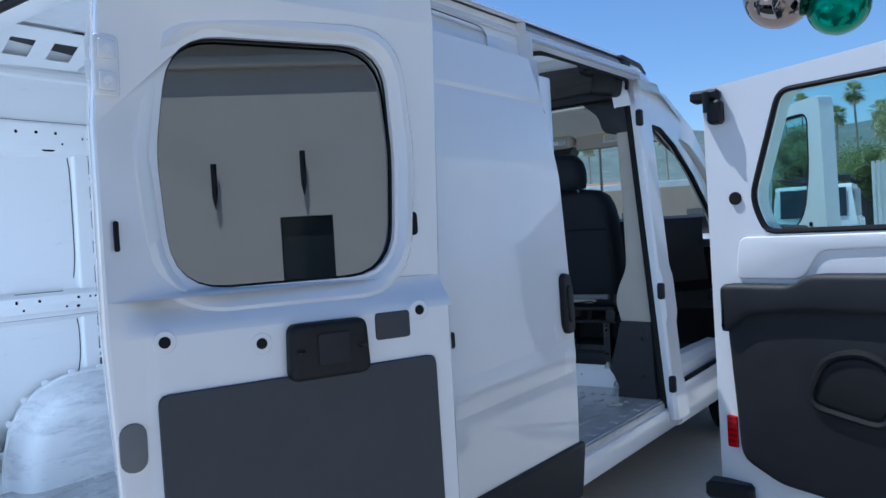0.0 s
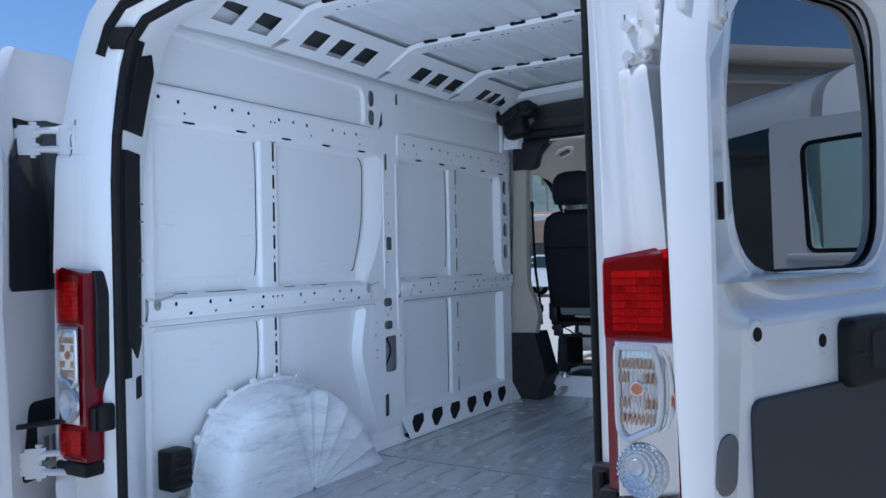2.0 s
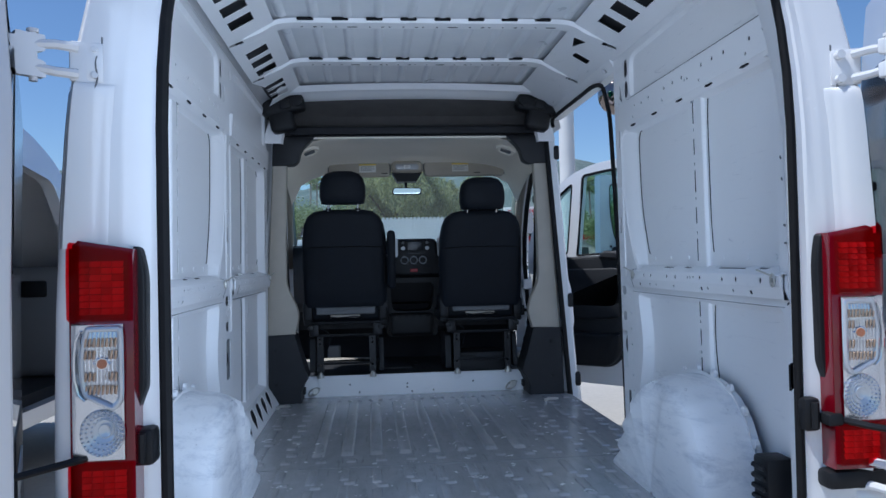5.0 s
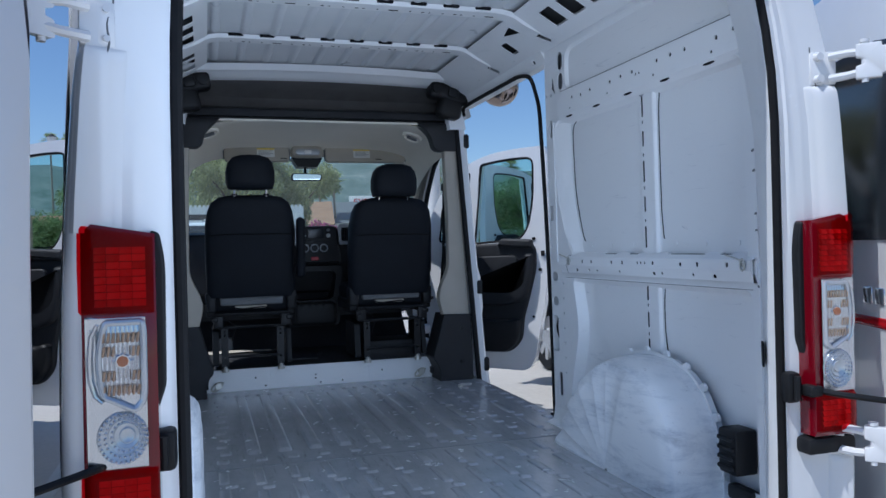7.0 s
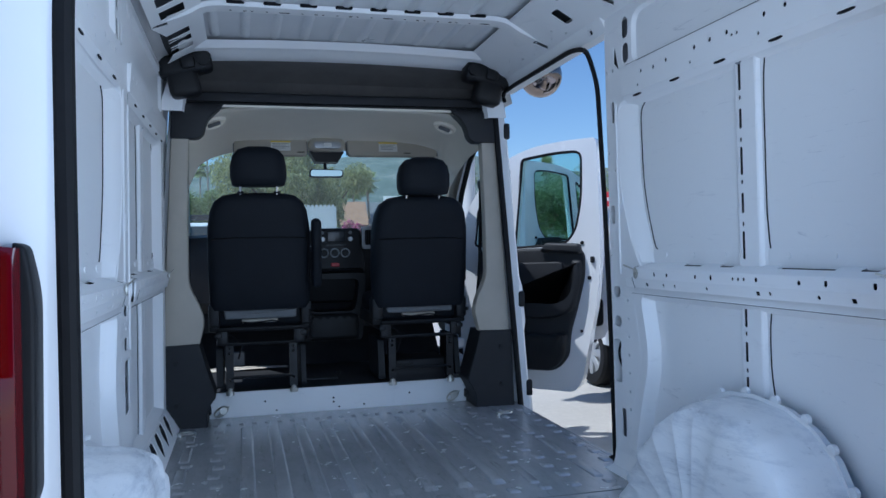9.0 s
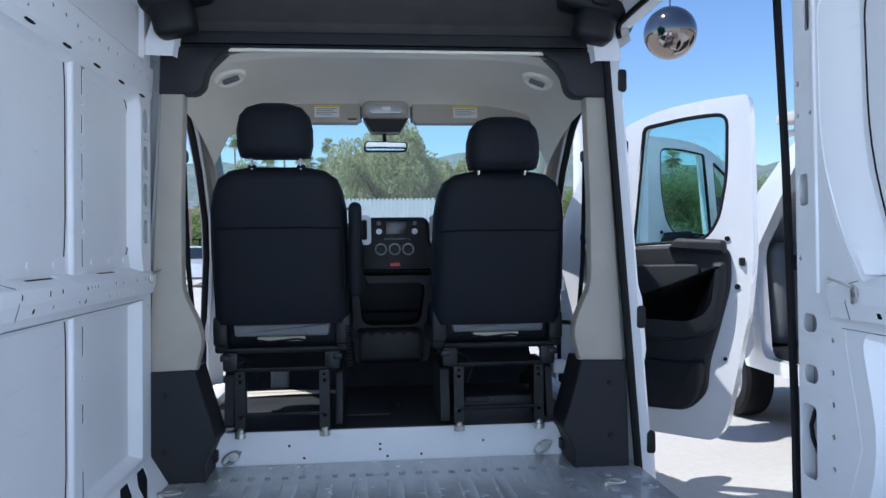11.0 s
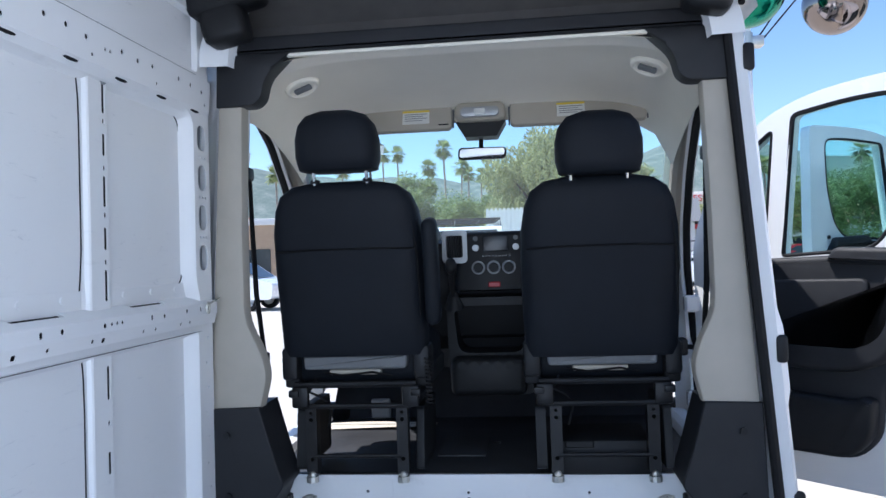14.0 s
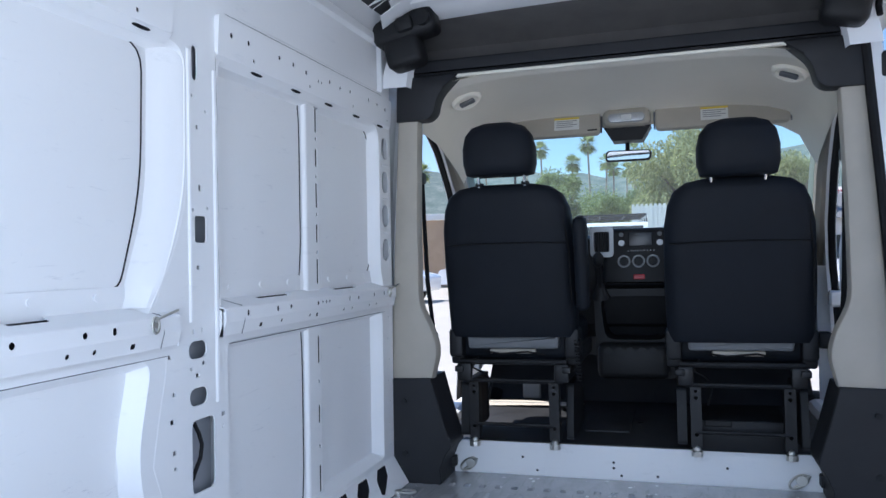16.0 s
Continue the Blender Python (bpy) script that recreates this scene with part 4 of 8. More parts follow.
            tube(bm, [put(y0 + (y1 - y0) * i / 6, z, 0.0005) for i in range(7)], 0.0013, 4)
            part("seam_line", bm, SEAM, frame_ob)
    for y, z0, z1 in ((1.803, 1.36, 1.98),):
        if s < 0:
            bm = B()
            tube(bm, [put(y + 0.004 * math.sin(2.3 * i), z0 + (z1 - z0) * i / 8, 0.0008) for i in range(9)], 0.0016, 4)
            part("seam_line", bm, SEAM, frame_ob)
    # folded ridges down the middle pillar
    for yr_, hw in ((1.684, 0.007), (1.792, 0.008)) if s < 0 else ((1.684, 0.007),):
        bm = B()
        loft(bm, [[put(yr_ + a * hw, z, w) for a, w in ((-1.0, 0.0), (-0.5, -0.004), (0.3, -0.005), (1.0, 0.0))] for z in ([1.31 + 0.055 * i for i in range(13)] if yr_ < 1.75 else [1.10 + 0.07 * i for i in range(13)])], closed=False)
        part("pillar_fold", bm, INNER, frame_ob)
    # folded strip between wall and floor
    bm = B()
    ft = put(1.0, 0.60, -0.002)
    loft(bm, [[Vector((ft.x, y, 0.612)), Vector((ft.x - s * 0.003, y, 0.58)), Vector((ft.x - s * 0.012, y, FZ + 0.012)), Vector((ft.x - s * 0.040, y, FZ + 0.0025)), Vector((ft.x - s * 0.055, y, FZ + 0.0015))] for y in (0.30, 1.0, y_end if s > 0 else 1.81)], closed=False)
    part("wall_foot", bm, INNER, frame_ob, "white folded strip along the floor")
    # slanted foot panel with teardrop holes
    if s < 0:
        bm = B()
        hs = []
        for k in range(6):
            u = 1.92 + 0.185 * k
            hs.append(rounded([(u - 0.072, 0.20), (u - 0.045, 0.13), (u + 0.055, 0.48), (u + 0.078, 0.74), (u + 0.060, 0.90), (u + 0.01, 0.86), (u - 0.055, 0.55)], 0.03, 3))
        foot = lambda u, v, w: Vector((s * (0.845 + 0.075 * v + w), u, FZ + 0.004 + 0.125 * v - 0.4 * w))
        sheet(bm, [(1.80, 0), (3.03, 0), (3.03, 1.0), (1.80, 1.0)], hs, foot, 0.0, 0.004)
        foot_ob = part("foot_panel", bm, INNER, van, "white slanted foot panel with teardrop holes")
        # near-black sheet close behind the teardrops paints the shade inside them
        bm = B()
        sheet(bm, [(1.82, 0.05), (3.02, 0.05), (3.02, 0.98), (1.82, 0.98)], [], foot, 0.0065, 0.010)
        part("shade_backing", bm, SHADE_AND_SEALANT, foot_ob)
    # sloping roof edge with square holes
    bm = B()
    hs = []
    groups = [(0.42, 0.60, 0.78), (1.07, 1.237, 1.405)] + ([(1.86, 2.02, 2.18), (2.50, 2.62, 2.74)] if s < 0 else [])
    for g in groups:
        for u in g:
            w = 0.052 if u < 2.4 else 0.04
            hs.append(rrect(u - w, 0.30, u + w, 0.72, 0.006, 2))
        for u in g[:-1]:
            hs.append(circ(u + 0.083, 0.42, 0.006, 5))
            hs.append(circ(u + 0.08, 0.62, 0.006, 5))
    if s > 0:
        hs.append(rrect(1.90, 0.28, 1.97, 0.62, 0.03, 4))
        for k in range(14):
            hs.append(circ(2.04 + 0.062 * k, (0.16, 0.34, 0.22)[k % 3], 0.008 if k % 4 else 0.013, 6))
        hs.append(rounded([(1.72, 0.60), (1.86, 0.74), (1.74, 0.84)], 0.02, 2))
    for yb in (0.935, 1.645, 2.30):
        hs.append(rounded([(yb - 0.05, 0.15), (yb - 0.02, 0.10), (yb + 0.03, 0.5), (yb - 0.01, 0.52)], 0.02, 2))
    cant = lambda u, v, w: Vector((s * (0.885 - 0.22 * v + 0.4 * w), u, 2.322 + 0.125 * v + w))
    sheet(bm, [(0.18, -0.02), (3.0, -0.02), (3.0, 1.0), (0.18, 1.0)], hs, cant, 0.0, 0.003)
    cant_ob = part("roof_edge_rail", bm, INNER, van, "white sloping roof rail with square holes")
    # dark grey sheet above the square holes, cavity shade in its colour
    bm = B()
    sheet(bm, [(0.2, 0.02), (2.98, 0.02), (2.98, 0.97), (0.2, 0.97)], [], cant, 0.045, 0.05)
    part("shade_backing", bm, shade_grey, cant_ob)
    # wheel arch box
    prof = [(0.42, 0.54), (0.432, 0.66), (0.465, 0.78), (0.53, 0.87), (0.62, 0.93), (0.74, 0.965), (0.88, 0.975), (1.02, 0.965), (1.14, 0.93), (1.26, 0.86), (1.38, 0.76), (1.47, 0.66), (1.53, 0.58), (1.56, 0.54)]
    prof = [(0.475 + (y - 0.42) * 0.868, z) for y, z in prof]
    c = Vector((0.935, 0.54))
    loops = []
    N = 100
    fine = []
    for i in range(N):
        t = i / (N - 1) * (len(prof) - 1)
        k = min(int(t), len(prof) - 2)
        a, b = Vector(prof[k]), Vector(prof[k + 1])
        fine.append(a.lerp(b, t - k))
    for x, k in ((0.925, 1.0), (0.905, 1.0), (0.89, 0.985), (0.86, 0.972), (0.80, 0.962), (0.765, 0.945), (0.74, 0.915), (0.727, 0.87), (0.722, 0.80), (0.720, 0.66), (0.719, 0.45), (0.72, 0.02)):
        L = []
        for i, p in enumerate(fine):
            q = c + (p - c) * k
            rad = 0.0
            f = (i / N - 0.40) / 0.56
            if 0 < f < 1 and k < 0.99:
                saw = (f * 6.0) % 1.0
                rad = 0.034 * min(1, saw / 0.12) * (1 - saw) * min(1, (k - 0.3) / 0.35 if k > 0.3 else 0) * min(1, f * 5)
            L.append(Vector((s * (x + rad), q.x, max(q.y, FZ) + (0 if x < 0.73 else rad * 0.3))))
        loops.append(L)
    bm = B()
    loft(bm, loops, closed=False)
    arch = part("wheel_arch", bm, ARCH, van, "scuffed white wheel arch box with pressed ribs", sharp=24)
    bm = B()
    for i in range(9, N - 10, 8):
        p = c + (fine[i] - c) * 1.03
        cyl(bm, (s * 0.8975, p.x, p.y), (s * 0.91, p.x, p.y), 0.015, 10)
    loft(bm, [[Vector((s * 0.90, (c + (p - c) * 0.99).x, (c + (p - c) * 0.99).y)) for p in fine], [Vector((s * 0.895, (c + (p - c) * 1.025).x, max(FZ, (c + (p - c) * 1.025).y))) for p in fine]], closed=False)
    part("weld_flange", bm, INNER, arch)
    # black air vent box behind the arch
    bm = B()
    box(bm, (s * 0.86, 0.365, 0.655), (s * 0.945, 0.455, 0.80), 0.012)
    for k in range(4):
        box(bm, (s * 0.850, 0.372, 0.672 + 0.03 * k), (s * 0.862, 0.448, 0.687 + 0.03 * k), 0.004, 1)
    box(bm, (s * 0.89, 0.335, 0.565), (s * 0.93, 0.455, 0.615), 0.012)
    part("air_vent", bm, BLACK, van, "black plastic air vent box")


# dark grey that paints the shade seen through the roof rail's holes
shade_grey = shader("painted_roof_hole_shade", (0.045, 0.047, 0.05), 0.7)
for s in (-1, 1):
    side_wall(s)

# front edge of the side wall towards the sliding door: return flange, seal
bm = B()
put = wall_put(1)
loft(bm, [[put(1.765, z, 0), put(1.80, z, 0.02), put(1.81, z, 0.085)] for z in (0.45, 1.0, 1.5, 2.0, 2.30)], closed=False)
part("door_jamb", bm, INNER, van)
bm = B()
loop = [(1.815, 0.50), (1.80, 1.0), (1.80, 1.6), (1.815, 2.08), (1.90, 2.245), (2.05, 2.275), (2.8, 2.278), (2.98, 2.272)]
tube(bm, [Vector((0.924 - 0.03 * (z - 1), y + 0.018, z)) for y, z in rounded(loop, 0.06, 3)], 0.011, 6, closed=False)
part("sliding_door_seal", bm, RUBBER, van, "black rubber seal round the sliding door opening")
# rail over the sliding door
bm = B()
hs = [circ(1.95 + 0.085 * k, 0.5 + 0.16 * ((k % 3) - 1), 0.008, 6) for k in range(12)] + [rrect(1.86, 0.3, 1.90, 0.7, 0.02)]
sheet(bm, [(1.76, 0.0), (3.02, 0.0), (3.02, 1.0), (1.76, 1.0)], hs, lambda u, v, w: Vector((0.90 - 0.03 * v + w, u, 2.274 + 0.056 * v)), 0.0, 0.05, shallow=0.003)
part("sliding_door_header", bm, INNER, van, "white rail over the sliding door with bolt holes")
# shade behind the header's holes, painted as a near-black sheet
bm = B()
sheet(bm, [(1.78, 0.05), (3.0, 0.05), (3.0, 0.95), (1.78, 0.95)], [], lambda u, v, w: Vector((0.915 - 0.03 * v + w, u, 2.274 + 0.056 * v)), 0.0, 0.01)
part("shade_backing", bm, SHADE_AND_SEALANT, van)
# sliding door step, and the track
bm = B()
box(bm, (0.90, 1.80, 0.40), (0.985, 3.02, 0.535), 0.012)
for k in range(3):
    box(bm, (0.915 + 0.018 * k, 1.86, 0.533), (0.923 + 0.018 * k, 2.95, 0.541), 0.003, 1)
part("door_step", bm, FLOOR, van, "scuffed metal side step")

# ---- inner roof ----
bm = B()
sheet(bm, [(-0.70, 0.16), (0.70, 0.16), (0.70, 3.0), (-0.70, 3.0)], [], flat(z=2.468), 0.0, 0.01)
lining = part("roof_lining", bm, ROOFIN, van, "bare white roof panel with pressed ribs")
for (y0, y1) in ((0.28, 0.88), (0.99, 1.59), (1.70, 2.25), (2.35, 2.80)):
    for k in range(10):
        x = -0.63 + 0.14 * k
        w = 0.024
        L = []
        for y, h in ((y0, 0.0), (y0 + 0.012, 0.6), (y0 + 0.03, 1.0), (y1 - 0.03, 1.0), (y1 - 0.012, 0.6), (y1, 0.0)):
            L.append([Vector((x + a * w, y, 2.4682 - 0.013 * h * b)) for a, b in ((-1.0, 0.0), (-0.72, 0.25), (-0.45, 0.9), (0.0, 1.0), (0.45, 0.9), (0.72, 0.25), (1.0, 0.0))])
        bm = B()
        loft(bm, L, closed=False)
        part("roof_rib", bm, ROOFIN, lining, sharp=50)
for yb in (0.935, 1.645, 2.30):
    def bow(u, v, yb=yb):
        a = abs(u)
        lie = 2.4665 - 0.568 * max(0.0, a - 0.668)
        rise = 0.018 * min(1.0, max(0.0, (0.050 - abs(v)) / 0.008)) + 0.002
        k = min(1.0, max(0.0, (a - 0.56) / 0.14))
        return Vector((u, yb + v, lie - rise - 0.016 * k * k * (3 - 2 * k) * math.exp(-((a - 0.70) / 0.09) ** 2)))
    us = [-0.80, -0.76, -0.73, -0.70, -0.675, -0.65, -0.62, -0.59, -0.56, -0.40, -0.2, 0.0, 0.2, 0.40, 0.56, 0.59, 0.62, 0.65, 0.675, 0.70, 0.73, 0.76, 0.80]
    bm = B()
    loft(bm, [[bow(u, v) for u in us] for v in (-0.058, -0.050, -0.046, -0.042, 0.042, 0.046, 0.050, 0.058)], closed=False)
    b = part("roof_bow", bm, INNER, van, "white cross bow under the roof", sharp=35)
    # gaps, slots and bolt holes are near-black pieces that paint their shade
    for k in range(8):
        x = -0.53 + 0.15 * k
        bm = B()
        soft_slab(bm, rrect(x - 0.036, 2.4545, x + 0.036, 2.4665, 0.005, 3), flat(y=yb - 0.0605), 0.012, 0.001, 1)
        part("gap", bm, SHADE_AND_SEALANT, b)
        bm = B()
        sheet(bm, rrect(x + 0.03, yb + 0.012, x + (0.075 if k % 3 == 1 else 0.045), yb + 0.022, 0.004, 2), [], flat(z=2.4455), 0.0, 0.0006)
        part("slot", bm, SHADE_AND_SEALANT, b)
        for dx in (0.0, 0.088):
            part("bolt_hole", sheet(B(), circ(x + dx - 0.02, yb + 0.016, 0.005, 6), [], flat(z=2.4455), 0.0, 0.0006), SHADE_AND_SEALANT, b)

# ---- bulkhead between load space and cab ----
bm = B()
loft(bm, [[Vector((x, y, z - 0.02 * (x / 0.75) ** 2)) for x in [-0.80 + 0.1 * i for i in range(17)]] for y, z in ((2.80, 2.462), (2.84, 2.432), (2.90, 2.428), (2.92, 2.416), (3.02, 2.412))], closed=False)
part("front_bow", bm, INNER, van, "white front roof bow")
bm = B()
loft(bm, [[Vector((x, y, z)) for x in [-0.86 + 0.215 * i for i in range(9)]] for y, z in ((3.00, 2.415), (3.25, 2.40), (3.32, 2.36), (3.30, 2.30), (3.16, 2.25), (3.06, 2.235))], closed=False)
part("overhead_recess", bm, GREYCLOTH, van, "dark grey felt recess over the cab")
bm = B()
o = rounded([(-0.80, 2.185), (0.80, 2.185), (0.78, 2.245), (-0.78, 2.245)], 0.01)
soft_slab(bm, o, flat(y=3.035), 0.06, 0.012)
part("header_trim", bm, CHARCOAL, van, "black header trim over the cab opening")
bm = B()
box(bm, (-0.62, 3.05, 2.172), (0.62, 3.075, 2.184), 0.003, 1)
part("header_edge", bm, BEIGE, van)
for s in (-1, 1):
    S = lambda pts: [(s * u, v) for u, v in pts]
    bm = B()
    soft_slab(bm, rounded(S([(0.862, 2.005), (0.73, 2.005), (0.70, 2.03), (0.685, 2.10), (0.60, 2.182), (0.855, 2.182)]), [0.0, 0.03, 0.03, 0.06, 0.0, 0.0]), flat(y=3.03), 0.08, 0.008, 2)
    part("corner_trim", bm, CHARCOAL, van, "black corner trim of the cab opening")
    bm = B()
    o = rounded(S([(0.922, 0.955), (0.862, 2.01), (0.775, 2.01), (0.788, 1.60), (0.790, 1.26), (0.735, 1.15), (0.715, 1.07), (0.745, 0.955)]), [0.0, 0.0, 0.0, 0.02, 0.05, 0.04, 0.04, 0.0])
    soft_slab(bm, o, flat(y=3.05), 0.06, 0.012, 2)
    part("pillar_trim", bm, BEIGEP, van, "beige plastic pillar trim")
    bm = B()
    o = rounded(S([(0.935, 0.52), (0.925, 0.96), (0.745, 0.965), (0.70, 0.80), (0.665, 0.69), (0.69, 0.66), (0.715, 0.60), (0.71, 0.545), (0.73, 0.52)]), [0.0, 0.0, 0.0, 0.05, 0.02, 0.0, 0.0, 0.0, 0.0], 3)
    soft_slab(bm, o, flat(y=3.035), 0.20, 0.004, 1)
    t = part("pillar_foot_trim", bm, CHARCOAL, van, "black lower pillar trim")
    for z in (0.87, 0.66):
        bm = B()
        cyl(bm, (s * 0.86, 3.027, z), (s * 0.86, 3.04, z), 0.012, 10)
        part("clip", bm, BLACK, t)
    # metal pillar between trim and outer skin
    bm = B()
    loft(bm, [[Vector((s * (0.86 - 0.05 * (z - 1)), 3.12, z)), Vector((s * (0.955 - 0.072 * (z - 1)), 3.12, z)), Vector((s * (0.955 - 0.072 * (z - 1)), 3.22, z)), Vector((s * (0.86 - 0.05 * (z - 1)), 3.22, z))] for z in (0.5, 1.4, 2.24)], cap=(True, True))
    part("cab_pillar", bm, INNER, van)
    # black speaker-like duct bracket in the upper corner
    bm = B()
    m = Matrix.Translation((s * 0.77, 2.93, 2.32)) @ Matrix.Rotation(radians(s * 12), 4, "Y")
    box(bm, (-0.13, -0.05, -0.02), (0.13, 0.08, 0.085), 0.03, 3, m)
    box(bm, (-0.05 if s > 0 else -0.10, -0.04, -0.12), (0.10 if s > 0 else 0.05, 0.08, 0.02), 0.03, 3, m)
    box(bm, (-0.02, -0.07, 0.0), (0.05, -0.03, 0.06), 0.015, 2, m)
    cyl(bm, m @ Vector((-s * 0.09, -0.04, 0.03)), m @ Vector((-s * 0.09, -0.07, 0.03)), 0.03, 12)
    part("corner_bracket", bm, BLACK, van, "black moulded plastic corner bracket")
    # curved white post under the bracket
    bm = B()
    loft(bm, [[Vector((s * (0.90 - k), 2.98, z)), Vector((s * (0.80 - k), 2.99, z)), Vector((s * (0.79 - k), 3.04, z))] for k, z in ((0, 2.135), (0.003, 2.16), (0.01, 2.2), (0.04, 2.3), (0.08, 2.38))], closed=False)
    part("corner_post", bm, INNER, van)
# white step up to the cab
bm = B()
hs = [circ(x, z, 0.006, 6) for x, z in ((-0.42, 0.612), (-0.36, 0.56), (-0.05, 0.607), (-0.05, 0.585), (-0.02, 0.556), (0.38, 0.607), (0.12, 0.56))]
sheet(bm, rounded([(-0.74, 0.53), (0.74, 0.53), (0.735, 0.672), (-0.735, 0.672)], 0.02), hs, flat(y=3.25), 0.0, 0.03, shallow=0.003)
for x in (-0.33, 0.29):
    box(bm, (x, 3.247, 0.535), (x + 0.004, 3.251, 0.668), 0)
step = part("cab_step", bm, INNER, van, "white step panel below the cab")
# near-black sheet behind the step, shade of its holes painted on
bm = B()
box(bm, (-0.72, 3.262, 0.535), (0.72, 3.266, 0.66), 0)
part("shade_backing", bm, SHADE_AND_SEALANT, step)
for x in (-0.64, 0.64):
    bm = B()
    tube(bm, [Vector((x + 0.034 * math.cos(a) - 0.01, 3.238 + 0.004 * math.sin(a), 0.575 + 0.026 * math.sin(a + 0.6))) for a in [math.tau * i / 14 for i in range(14)]], 0.005, 5, closed=True)
    cyl(bm, (x, 3.25, 0.58), (x, 3.23, 0.58), 0.02, 12)
    tube(bm, [(x - 0.03, 3.235, 0.55), (x + 0.03, 3.235, 0.60)], 0.005, 5)
    part("tie_ring", bm, ZINC, step, "zinc tie-down ring")
for s in (-1, 1):
    bm = B()
    box(bm, (s * 0.70, 3.20, 0.565), (s * 0.76, 3.25, 0.61), 0.006)
    part("bracket", bm, BLACK, step)

# ---- cab interior ----
bm = B()
box(bm, (-0.93, 3.252, 0.60), (0.93, 4.15, 0.672), 0.01)
loft(bm, [[Vector((x, y, z)) for x in (-0.88, 0.88)] for y, z in ((4.1, 0.672), (4.25, 0.62), (4.5, 0.62), (4.72, 0.85), (4.75, 1.3))], closed=False)
part("cab_floor", bm, MAT, van, "black rubber cab floor")
bm = B()
rows = []
for y, zc, zs in ((3.06, 2.178, 2.00), (3.12, 2.207, 2.0), (3.20, 2.214, 2.0), (3.225, 2.198, 1.995), (3.25, 2.196, 1.995), (3.34, 2.206, 1.995), (3.5, 2.195, 1.98), (3.7, 2.165, 1.93), (3.85, 2.125, 1.88), (3.97, 2.07, 1.83)):
    L = []
    for i in range(25):
        x = -0.84 + 1.68 * i / 24
        L.append(Vector((x, y, zs + (zc - zs) * (1 - (abs(x) / 0.84) ** 5) ** 0.5 if abs(x) < 0.84 else zs)))
    rows.append(L)
loft(bm, rows, closed=False)
part("headliner", bm, BEIGE, van, "beige moulded headliner", sharp=60)
for s in (-1, 1):
    # recessed grab handles
    bm = B()
    m = Matrix.Translation((s * 0.66, 3.41, 2.135)) @ Matrix.Rotation(radians(s * 20), 4, "Y") @ Matrix.Rotation(radians(-24), 4, "X")
    oval = lambda a, b, z: [m @ Vector((a * math.cos(q), b * math.sin(q), z)) for q in [math.tau * i / 20 for i in range(20)]]
    loft(bm, [oval(0.072, 0.054, 0.024), oval(0.068, 0.050, 0.006), oval(0.062, 0.044, 0.0), oval(0.055, 0.036, 0.0), oval(0.050, 0.032, 0.014)], cap=(False, True))
    g = part("grab_handle", bm, BEIGE, van, "beige recessed grab handle")
    bm = B()
    box(bm, (-0.036, -0.014, -0.006), (0.036, 0.012, 0.008), 0.006, 2, m)
    part("grip", bm, SEATGREY, g)
    # sun visors
    x0, x1 = (-0.56, -0.12) if s < 0 else (0.135, 0.72)
    bm = B()
    m = Matrix.Translation(((x0 + x1) / 2, 3.86, 2.078)) @ Matrix.Rotation(radians(-16), 4, "X")
    soft_slab(bm, rrect(-(x1 - x0) / 2, -0.060, (x1 - x0) / 2, 0.060, 0.022, 4), lambda u, v, w: m @ Vector((u, -0.014 + w, v)), 0.028, 0.008)
    v = part("sun_visor", bm, BEIGEP, van, "beige sun visor with warning label")
    cx = (0.06 if s < 0 else -0.03)
    bm = B()
    box(bm, (cx - 0.06, -0.0165, -0.032), (cx + 0.06, -0.0145, 0.022), 0, 1, m)
    part("label", bm, LABELW, v, "white warning label")
    bm = B()
    box(bm, (cx - 0.06, -0.0165, 0.022), (cx + 0.06, -0.0145, 0.032), 0, 1, m)
    part("label_band", bm, LABELY, v)
    bm = B()
    for k in range(4):
        box(bm, (cx - 0.05, -0.018, 0.012 - 0.010 * k), (cx + 0.05 - 0.02 * (k % 2), -0.0168, 0.015 - 0.010 * k), 0, 1, m)
    part("print_bar", bm, INK, v)
    # slot drawn as a near-black strip of painted shade
    bm = B()
    box(bm, (cx + 0.10, -0.0162, -0.044), (cx + 0.145, -0.0146, -0.038), 0, 1, m)
    part("clip_slot", bm, SHADE_AND_SEALANT, v)
    # gap round the visor in its recess, its shade drawn as a grey line
    bm = B()
    q = (x1 - x0) / 2
    tube(bm, [m @ Vector((u, 0.008, w)) for u, w in ((-q - 0.004, -0.05), (-q - 0.004, 0.045), (-q + 0.02, 0.064), (q - 0.02, 0.064), (q + 0.004, 0.045), (q + 0.004, -0.05))], 0.004, 5)
    part("recess_gap", bm, SEAM, v)
bm = B()
box(bm, (-0.105, 3.80, 2.045), (0.115, 3.93, 2.13), 0.03, 3)
c = part("overhead_console", bm, BEIGEP, van, "beige overhead console with reading lamp")
bm = B()
soft_slab(bm, rrect(-0.080, 2.062, 0.090, 2.106, 0.021, 5), flat(y=3.790), 0.02, 0.005)
part("lamp_lens", bm, SILVER, c)
bm = B()
box(bm, (-0.020, 3.784, 2.070), (0.030, 3.80, 2.098), 0.008, 2)
part("switch", bm, LABELW, c)
bm = B()
loft(bm, [[Vector((x, y, z)) for x, z in ((-0.105, 2.05), (0.115, 2.05), (0.075, 1.983), (-0.065, 1.983))] for y in (3.84, 3.96)], cap=(True, True))
part("sensor_cover", bm, BLACK, c)
bm = B()
soft_slab(bm, rounded([(-0.105, 1.89), (0.11, 1.89), (0.115, 1.94), (-0.10, 1.945)], 0.02), flat(y=3.885), 0.03, 0.008)
cyl(bm, (0.0, 3.91, 1.93), (0.0, 3.94, 2.0), 0.01, 8)
